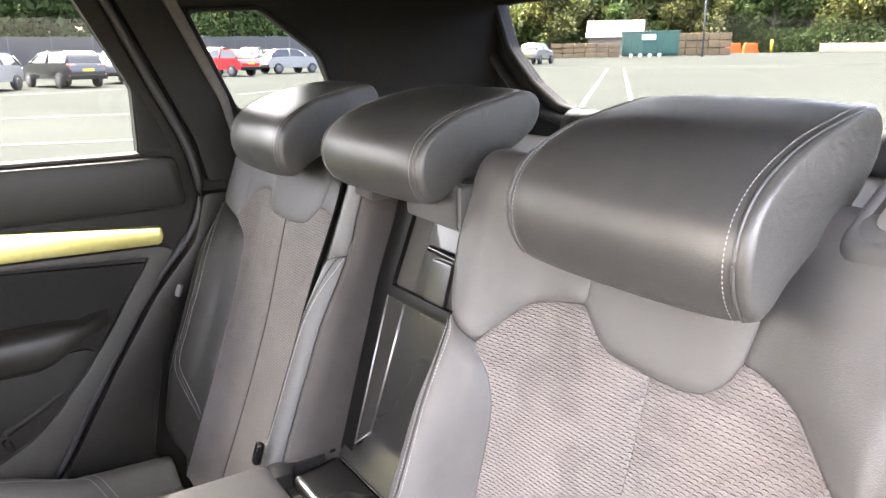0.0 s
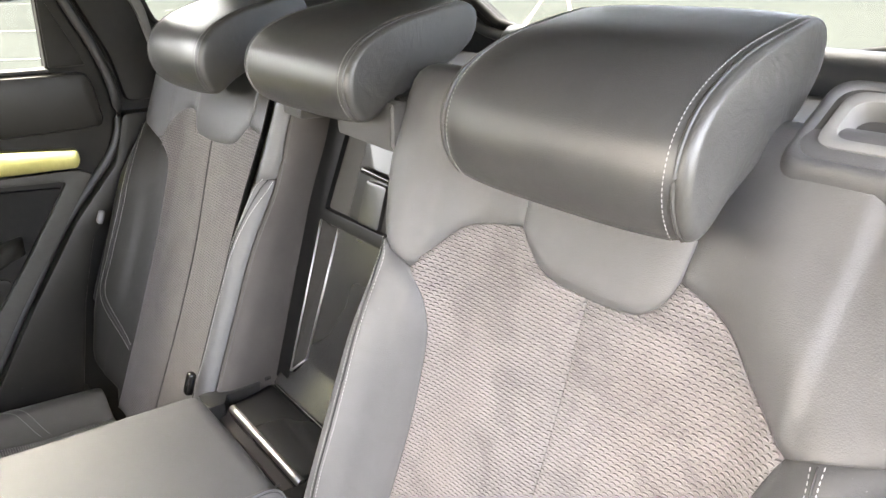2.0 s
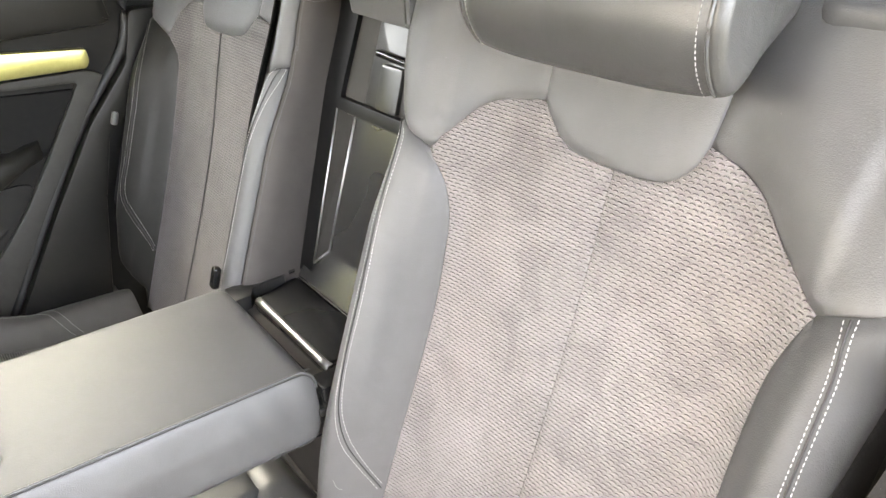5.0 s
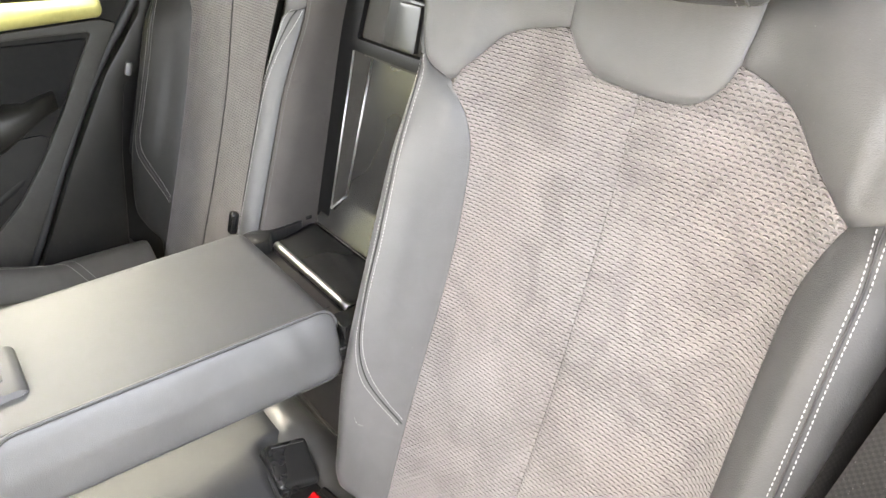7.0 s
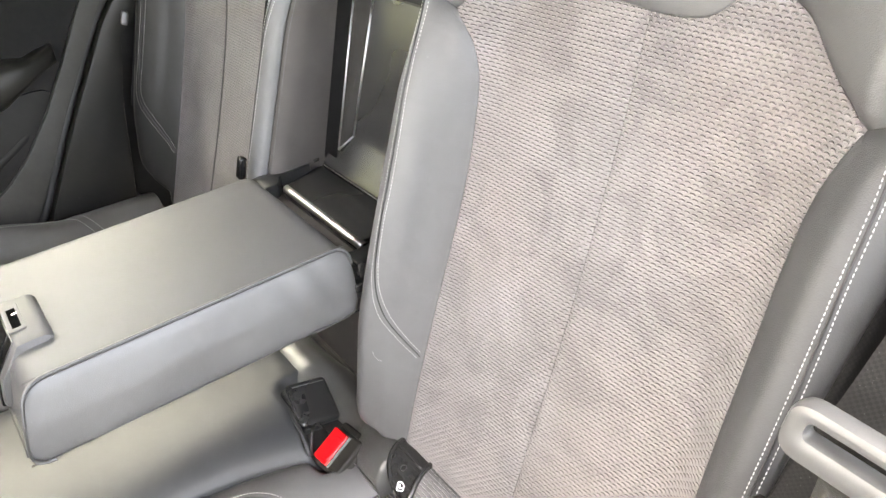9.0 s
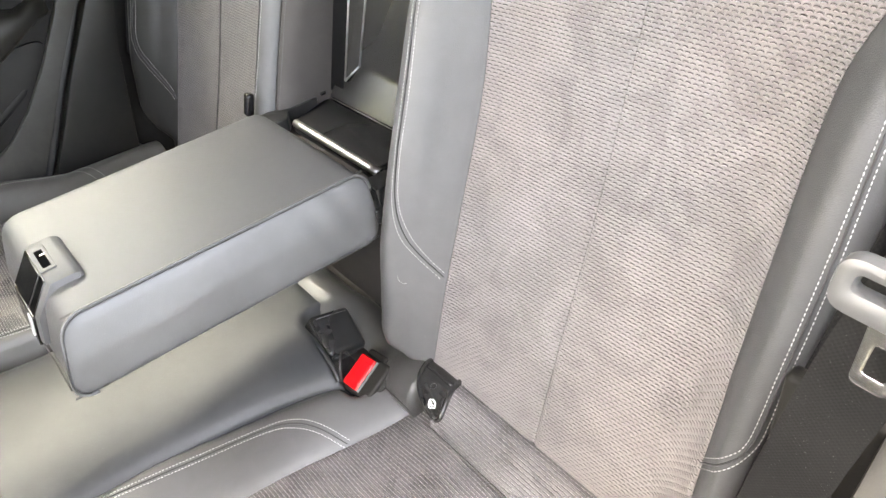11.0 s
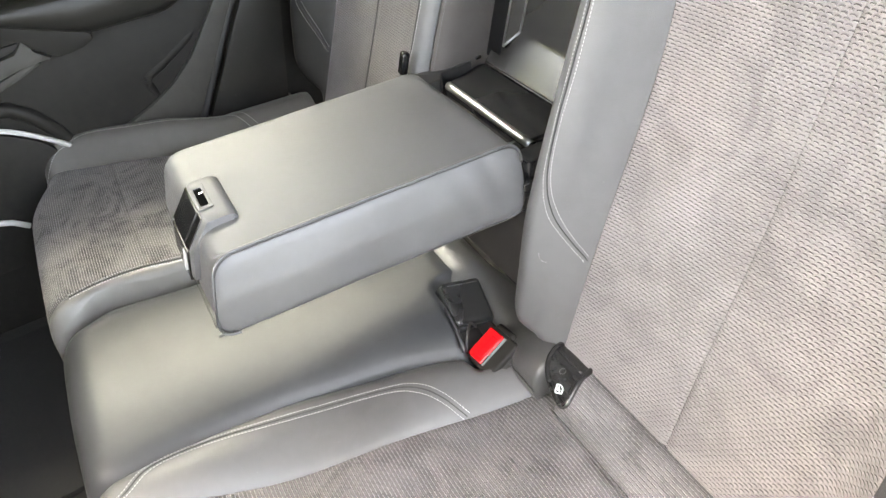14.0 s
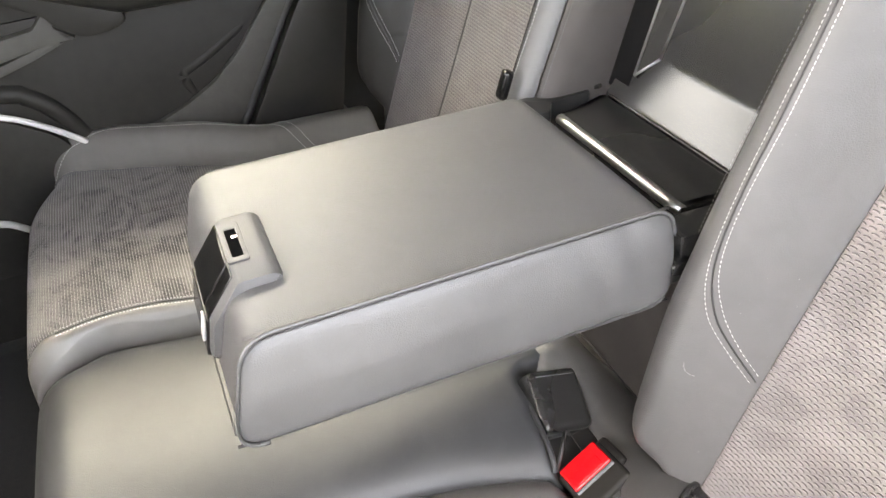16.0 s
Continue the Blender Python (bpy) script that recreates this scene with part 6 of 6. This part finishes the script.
for a, b in (((-12.4, 12.7), (-33.4, 35.1)), ((-12.9, 15.0), (-32.5, 35.6)), ((-14.6, -4.0), (-12.2, 3.2)), ((-20.6, -5.0), (-18.0, 4.0)), ((-28.4, -3.0), (-31.6, 7.2)),
             ((-33.0, 36.0), (-24.0, 47.0)), ((-40.0, 33.0), (-22.0, 56.0)), ((-24.0, 8.0), (-29.0, 17.0))):
    bay_line(a, b)

PROFILES = {
    "hatch": ([(-1.95, 0.35), (-1.98, 0.62), (-1.88, 0.80), (-1.62, 0.94), (-0.95, 1.02), (0.5, 1.02), (1.35, 1.00), (1.82, 0.93), (1.93, 0.70), (1.92, 0.35)],
              [(-1.05, 1.00), (-0.42, 1.40), (0.15, 1.49), (1.05, 1.47), (1.42, 1.36), (1.74, 1.00)]),
    "estate": ([(-2.35, 0.35), (-2.38, 0.62), (-2.25, 0.78), (-1.95, 0.92), (-1.10, 1.02), (0.6, 1.03), (1.75, 1.02), (2.22, 0.98), (2.32, 0.72), (2.30, 0.35)],
               [(-1.20, 1.00), (-0.50, 1.41), (0.10, 1.50), (1.50, 1.49), (1.92, 1.40), (2.16, 1.00)]),
    "suv": ([(-2.15, 0.42), (-2.18, 0.75), (-2.05, 0.95), (-1.75, 1.07), (-1.05, 1.14), (0.6, 1.15), (1.60, 1.14), (2.05, 1.08), (2.14, 0.80), (2.12, 0.42)],
            [(-1.15, 1.12), (-0.55, 1.57), (0.10, 1.68), (1.35, 1.66), (1.72, 1.54), (1.98, 1.12)]),
}


def parked_car(x, y, heading, kind, paint, label, plate=True):
    """A parked car: bowed body, tapered glass cabin with a roof, four wheels with rims, lamps and bumpers. Its front points along -x before turning."""
    lower, upper = PROFILES[kind]
    at = Matrix.Translation(up(x, y)) @ pose(0, 0, 0, 0, 0, heading)
    ob = thing("car", label, "car", "parked cars")
    half = 0.86

    def loft(prof, ws):
        """Side outline pushed through widths; ws: share of the half width by height."""
        bm = bmesh.new()
        rows = []
        for s in (-1.0, -0.92, 0.92, 1.0):
            k = 0.965 if abs(s) == 1.0 else 1.0
            cz = sum(p[1] for p in prof) / len(prof)
            rows.append([bm.verts.new((px * (k if abs(s) == 1.0 else 1.0), s * half * ws(pz) * (1 - 0.10 * (abs(px) / 2.3) ** 3), cz + (pz - cz) * k)) for px, pz in prof])
        n = len(prof)
        for r0, r1 in zip(rows, rows[1:]):
            for i in range(n):
                bm.faces.new((r0[i], r0[(i + 1) % n], r1[(i + 1) % n], r1[i]))
        bm.faces.new(rows[0]), bm.faces.new(rows[-1][::-1])
        bmesh.ops.recalc_face_normals(bm, faces=bm.faces)
        bmesh.ops.transform(bm, matrix=at, verts=bm.verts)
        return bm
    dense = [tuple(p) for p in catmull(lower, 0.25)]
    part("body", loft(dense, lambda z: 1.0 - 0.05 * abs(z - 0.7)), paint, ob)
    top = max(p[1] for p in upper)
    dense = [tuple(p) for p in catmull(upper, 0.2)]
    part("cabin_glass", loft(dense, lambda z: 0.96 - 0.42 * (z - 1.0)), CAR_GLASS, ob, "dark tinted glass")
    roof_prof = [(a, b) for a, b in dense if b > top - 0.14]
    roof_prof = [(a, b + 0.012) for a, b in roof_prof] + [(a, b - 0.05) for a, b in roof_prof[::-1]]
    part("roof", loft(roof_prof, lambda z: 0.975 - 0.42 * (top - 1.0)), paint, ob)
    for s in (-1, 1):
        for i in (1, len(upper) - 3, len(upper) - 2):
            a, b = Vector((upper[max(i - 1, 0)][0], upper[max(i - 1, 0)][1])), Vector(upper[i])
            if i == len(upper) - 2:
                a, b = Vector(upper[-1]), Vector(upper[-2])
            if i == len(upper) - 3:
                a, b = Vector((0.35, 1.02)), Vector((0.30, top))
            pts = []
            for t in (0.0, 0.5, 1.0):
                p = a.lerp(b, t)
                pts.append(at @ Vector((p.x, s * (half * (0.965 - 0.42 * (p.y - 1.0))), p.y)))
            tube("pillar", pts, 0.035, paint, ob, sides=6)
    wb = (-1.28, 1.22) if kind == "hatch" else (-1.45, 1.40)
    rad = 0.31 if kind != "suv" else 0.35
    for wx in wb:
        for s in (-1, 1):
            bm = bmesh.new()
            bmesh.ops.create_cone(bm, cap_ends=True, segments=24, radius1=rad, radius2=rad, depth=0.22, matrix=at @ Matrix.Translation((wx, s * 0.78, rad)) @ pose(0, 0, 0, 90))
            bmesh.ops.bevel(bm, geom=[e for e in bm.edges if e.calc_face_angle(0) > 0.9], offset=0.03, segments=2, affect="EDGES")
            wheel = part("wheel", bm, TYRE, ob, "black tyre")
            bm = bmesh.new()
            bmesh.ops.create_cone(bm, cap_ends=True, segments=20, radius1=rad * 0.64, radius2=rad * 0.56, depth=0.03, matrix=at @ Matrix.Translation((wx, s * 0.895, rad)) @ pose(0, 0, 0, -90 * s))
            part("rim", bm, RIM, wheel, "alloy rim")
    rear, front = lower[-2][0], lower[1][0]
    zl = lower[-2][1] + 0.14
    for s in (-1, 1):
        part("rear_lamp", box_bm(0.10, 0.30, 0.16, at @ Matrix.Translation((rear - 0.10, s * 0.62, zl)), 0.03), LAMP_RED, ob, "red rear lamp")
        part("headlamp", box_bm(0.24, 0.30, 0.12, at @ Matrix.Translation((front + 0.16, s * 0.60, zl - 0.06)), 0.03), LAMP_CLEAR, ob, "clear headlamp")
        part("mirror", box_bm(0.12, 0.16, 0.11, at @ Matrix.Translation((upper[0][0] + 0.35, s * 0.95, 1.04)), 0.03), paint, ob)
    part("rear_bumper", box_bm(0.16, 1.56, 0.20, at @ Matrix.Translation((rear - 0.03, 0, 0.44)), 0.05), PLASTIC, ob, "dark bumper")
    part("front_bumper", box_bm(0.16, 1.50, 0.18, at @ Matrix.Translation((front + 0.06, 0, 0.42)), 0.05), PLASTIC, ob, "dark bumper")
    if plate:
        part("plate", box_bm(0.02, 0.50, 0.11, at @ Matrix.Translation((rear + 0.015, 0, lower[-2][1])), 0.004), PLATE, ob, "yellow number plate")
    return ob


WHITE_C = car_paint("white_paint", (0.26, 0.26, 0.255))
BLACK_C = car_paint("black_paint", (0.012, 0.013, 0.016))
SILVER_C = car_paint("silver_paint", (0.13, 0.13, 0.127))
RED_C = car_paint("red_paint", (0.50, 0.016, 0.022))
GREY_C = car_paint("grey_paint", (0.10, 0.11, 0.12))
parked_car(-33.6, 0.9, 150, "hatch", WHITE_C, "white hatchback parked with its nose out", False)
parked_car(-35.6, 4.1, 18, "estate", BLACK_C, "black estate car parked with its tail out")
parked_car(-38.4, 7.2, 148, "suv", SILVER_C, "silver car parked beside the black estate", False)
parked_car(-42.6, 13.4, 30, "hatch", RED_C, "bright red hatchback parked with its tail out")
parked_car(-56.0, 19.6, 150, "suv", GREY_C, "grey car parked in a far row", False)
parked_car(-50.5, 15.0, 150, "suv", WHITE_C, "white van-like car behind the red hatchback", False)
parked_car(-44.5, 18.0, -78, "hatch", WHITE_C, "white hatchback parked side-on", False)
parked_car(-48.0, 41.6, -60, "suv", SILVER_C, "silver car parked near the timber stacks")


def fence_run(a, b, h, n):
    fe = thing("fence", "long grey sheet-metal fence round the car park", "fence", "fences", "structure")
    A, Bv = Vector(a), Vector(b)
    d = (Bv - A) / n
    ang = math.degrees(math.atan2(d.y, d.x))
    for i in range(n):
        c = A + d * (i + 0.5)
        part("sheet", box_bm(d.length - 0.04, 0.05, h, Matrix.Translation(up(c.x, c.y, h / 2)) @ pose(0, 0, 0, 0, 0, ang), 0.01), FENCE, fe)
        p = A + d * i
        part("post", box_bm(0.10, 0.10, h + 0.15, Matrix.Translation(up(p.x, p.y, h / 2)), 0.01), STEEL, fe)


fence_run((-66, -24), (-70, 26), 2.7, 16)
fence_run((-70, 26), (-84, 66), 2.7, 14)


def skip_container(x, y, heading):
    sk = thing("skip_container", "large green steel roll-off container", "container")
    at = Matrix.Translation(up(x, y)) @ pose(0, 0, 0, 0, 0, heading)
    for s in (-1, 1):
        part("wall", box_bm(6.6, 0.08, 2.5, at @ Matrix.Translation((0, s * 1.2, 1.65)), 0.02), SKIP_GREEN, sk)
        part("end_wall", box_bm(0.08, 2.32, 2.5, at @ Matrix.Translation((s * 3.26, 0, 1.65)), 0.02), SKIP_GREEN, sk)
        part("skid", box_bm(6.4, 0.2, 0.3, at @ Matrix.Translation((0, s * 0.8, 0.25)), 0.02), SKIP_GREEN, sk)
        for k in range(9):
            part("rib", box_bm(0.12, 0.12, 2.5, at @ Matrix.Translation((-3.0 + 0.75 * k, s * 1.29, 1.65)), 0.02), SKIP_GREEN, sk)
        part("rail", box_bm(6.8, 0.16, 0.16, at @ Matrix.Translation((0, s * 1.24, 2.92)), 0.03), SKIP_GREEN, sk)
    part("floor", box_bm(6.5, 2.3, 0.08, at @ Matrix.Translation((0, 0, 0.44)), 0.01), SKIP_GREEN, sk)
    part("sign", box_bm(1.6, 0.03, 0.6, at @ Matrix.Translation((-0.2, -1.37, 2.3)), 0.01), WHITE_PRINT, sk, "plain pale sign plate")
    for k in range(4):
        bm = bmesh.new()
        bmesh.ops.create_cone(bm, cap_ends=True, segments=16, radius1=0.22, radius2=0.22, depth=0.1, matrix=at @ Matrix.Translation((-2.2 + 1.1 * k, -1.25, 0.22)) @ pose(0, 0, 0, 90))
        part("roller", bm, WHITE_PRINT, sk, "pale roller")


skip_container(-61.8, 71.2, 44)


def timber_stack(x, y, heading, w, h, rows, seed):
    st = thing("timber_stack", "stack of pale sawn timber bundles", "timber stack", "timber stacks")
    rng = random.Random(seed)
    at = Matrix.Translation(up(x, y)) @ pose(0, 0, 0, 0, 0, heading)
    n = int(w / 1.3)
    for r in range(rows):
        for i in range(n):
            part("bundle", box_bm(w / n - 0.06, 1.2, h / rows - 0.08, at @ Matrix.Translation(((i + 0.5) * w / n - w / 2, rng.uniform(-0.15, 0.15), (r + 0.5) * h / rows + 0.02)) @ pose(0, 0, 0, 0, 0, rng.uniform(-3, 3)), 0.03), TIMBER, st)
            part("batten", box_bm(0.1, 1.1, 0.1, at @ Matrix.Translation(((i + 0.5) * w / n - w / 2, 0, r * h / rows + 0.05)), 0.01), TIMBER, st)


timber_stack(-65.0, 63.6, 48, 8.0, 1.7, 3, 3)
timber_stack(-62.4, 80.5, 52, 8.6, 2.8, 3, 4)


def barrier(x, y, heading):
    ba = thing("road_barrier", "bright orange plastic water barrier", "barrier", "orange barriers")
    at = Matrix.Translation(up(x, y)) @ pose(0, 0, 0, 0, 0, heading)
    part("body", box_bm(3.0, 0.7, 1.7, at @ Matrix.Translation((0, 0, 0.85)), 0.15, 3, 0.8), ORANGE, ba)
    part("foot", box_bm(3.0, 0.9, 0.25, at @ Matrix.Translation((0, 0, 0.13)), 0.05), ORANGE, ba)


barrier(-79.8, 112.6, 70), barrier(-79.0, 116.2, 70)
po = thing("bollard_post", "short yellow post at the edge of the car park", "post")
tube("post", [up(-76.5, 118.5), up(-76.5, 118.5, 2.2)], 0.22, PLATE, po, "yellow post", sides=12)

shed = thing("shed", "small pale shed with an old pitched roof", "shed")
sat = Matrix.Translation(up(-86, 90.5)) @ pose(0, 0, 0, 0, 0, 40)
part("wall", box_bm(8.0, 5.0, 2.8, sat @ Matrix.Translation((0, 0, 1.4)), 0.02), BRICKWORK, shed)
rb_ = prism([(-3.0, 2.7), (3.0, 2.7), (0, 5.4)], -4.5, 4.5, 0, 0.05)
bmesh.ops.transform(rb_, matrix=sat, verts=rb_.verts)
part("roof", rb_, ROOFING, shed, "weathered grey roof")

lp = thing("street_lamp", "tall grey lamp column", "lamp post")
base = up(-55.5, 73.0)
tube("column", [base, base + Vector((0, 0, 5)), base + Vector((0, 0, 12))], [0.14, 0.11, 0.07], STEEL, lp, "steel column", sides=10)
tube("arm", [base + Vector((0, 0, 11.9)), base + Vector((0.8, 0.5, 12.3)), base + Vector((1.6, 1.0, 12.3))], 0.05, STEEL, lp)
part("head", box_bm(0.7, 0.3, 0.12, Matrix.Translation(base + Vector((1.8, 1.1, 12.28))) @ pose(0, 0, 0, 0, 0, 32), 0.04), STEEL, lp, "lamp head")

low = thing("low_wall", "low stone wall at the far edge of the car park", "wall", kind="structure")
for i in range(7):
    part("block", box_bm(2.6, 0.6, 1.3, Matrix.Translation(up(-62.5 + 2.55 * i, 111.5 - 0.35 * i, 0.65)) @ pose(0, 0, 0, 0, 0, -7), 0.06), BRICKWORK, low)


# trees behind the fences
def tree(name, leaf, seed, height, spread, label):
    rng = random.Random(seed)
    tr = thing(name, label, "tree", "trees round the car park")
    pts, rad = [], []
    for i in range(7):
        t = i / 6
        pts.append(Vector((0.35 * math.sin(t * 3 + seed), 0.3 * math.cos(t * 2.3 + seed), height * 0.8 * t)))
        rad.append(0.30 * (1 - 0.85 * t) * height / 12)
    tube("trunk", pts, rad, BARK, tr, "tapered trunk", sides=9)
    tips = []
    for i in range(13):
        t = 0.22 + 0.72 * i / 12
        o = pts[0].lerp(pts[-1], t)
        a = i * 2.4 + rng.uniform(-0.4, 0.4)
        L = spread * (1.15 - 0.55 * t) * rng.uniform(0.7, 1.1)
        tip = o + Vector((math.cos(a) * L, math.sin(a) * L, L * rng.uniform(0.25, 0.7)))
        mid = o.lerp(tip, 0.5) + Vector((0, 0, -0.15))
        tube("limb", [o, mid, tip], [0.11 * (1 - 0.6 * t), 0.07, 0.02], BARK, tr, sides=6)
        tips += [tip, mid, o.lerp(tip, 0.75)]
    tips.append(pts[-1])
    verts, faces = [], []
    for c in tips:
        r = spread * rng.uniform(0.28, 0.46)
        for _ in range(230):
            d = Vector((rng.gauss(0, 1), rng.gauss(0, 1), rng.gauss(0, 0.75)))
            d = d.normalized() * r * rng.uniform(0.35, 1.05)
            p = c + d
            n1 = Vector((rng.gauss(0, 1), rng.gauss(0, 1), rng.gauss(0, 1))).normalized()
            n2 = n1.cross(Vector((rng.gauss(0, 1), rng.gauss(0, 1), rng.gauss(0, 1)))).normalized()
            s = rng.uniform(0.13, 0.30) * height / 11
            k = len(verts)
            verts += [p - n1 * s, p + n2 * s * 0.55 + n1 * s * 0.1, p + n1 * s, p - n2 * s * 0.55 + n1 * s * 0.1]
            faces.append((k, k + 1, k + 2, k + 3))
    crown = mesh_object("crown", verts, faces, leaf, tr, "uneven leafy crown", smooth=False)
    tagged(crown, kind="stuff")
    return tr


KINDS = [tree("tree", LEAF_A, 1, 13, 3.4, "leafy green tree at the edge of the car park"),
         tree("tree", LEAF_B, 2, 12, 3.6, "yellowing tree at the edge of the car park"),
         tree("tree", LEAF_C, 3, 15, 3.8, "dark green tree at the edge of the car park")]
rng = random.Random(11)
first = [True] * 3
spots = [(-78 - 2 * (i % 3), -28 + 6.0 * i) for i in range(9)] + [(-84 - 2.0 * i - 5 * (i % 2), 27 + 5.5 * i) for i in range(9)]
spots += [(-112 + 6.0 * i, 104 + 5.0 * i + 4 * (i % 3)) for i in range(5)] + [(-84 + 6.5 * i, 128 + 6 * (i % 3)) for i in range(12)]
spots += [(-100, -10 + 9.5 * i) for i in range(6)] + [(-118 + 3 * i, 60 + 12.0 * i) for i in range(7)]
for i, (x, y) in enumerate(spots):
    k = (i * 7 + i // 3) % 3
    m = Matrix.Translation(up(x + rng.uniform(-1.5, 1.5), y + rng.uniform(-1.5, 1.5))) @ pose(0, 0, 0, 0, 0, rng.uniform(0, 360))
    if first[k]:
        KINDS[k].matrix_basis, first[k] = m, False
    else:
        c = copy_thing(KINDS[k], m)
        c.scale = (rng.uniform(1.5, 2.1),) * 3


def leaf_belt(name, runs, count, tall, size, mat, seed, label, category):
    """A dense belt of leaves along straight runs, with a wavy upper edge."""
    rng = random.Random(seed)
    verts, faces = [], []
    for a, b in runs:
        A, Bv = Vector(a), Vector(b)
        for _ in range(count):
            p = A.lerp(Bv, rng.random()) + Vector((rng.gauss(0, 1.2), rng.gauss(0, 1.2)))
            top = tall * (0.72 + 0.2 * math.sin(p.x * 0.31 + p.y * 0.23) + 0.12 * math.sin(p.x * 0.83 - p.y * 0.71))
            q = up(p.x, p.y, top * rng.random() ** 0.8 + 0.1)
            n1 = Vector((rng.gauss(0, 1), rng.gauss(0, 1), rng.gauss(0, 1))).normalized()
            n2 = n1.cross(Vector((rng.gauss(0, 1), rng.gauss(0, 1), rng.gauss(0, 1)))).normalized()
            s = size * rng.uniform(0.6, 1.2)
            k = len(verts)
            verts += [q - n1 * s, q + n2 * s * 0.6, q + n1 * s, q - n2 * s * 0.6]
            faces.append((k, k + 1, k + 2, k + 3))
    tagged(mesh_object(name, verts, faces, mat, None, smooth=False), label, category, kind="stuff")


RUNS = [((-76, -34), (-78, 24)), ((-80, 26), (-96, 74)), ((-114, 100), (-82, 132)), ((-90, 126), (-6, 132))]
leaf_belt("undergrowth", RUNS, 14000, 6.5, 0.30, LEAF_A, 5, "dense green undergrowth below the trees", "bushes")
BACK = [((-108, -60), (-112, 30)), ((-112, 30), (-126, 110)), ((-126, 110), (-84, 150)), ((-100, 150), (20, 156))]
leaf_belt("far_wood", BACK, 26000, 25.0, 0.66, LEAF_C, 6, "far green wood behind the car park", "wood")
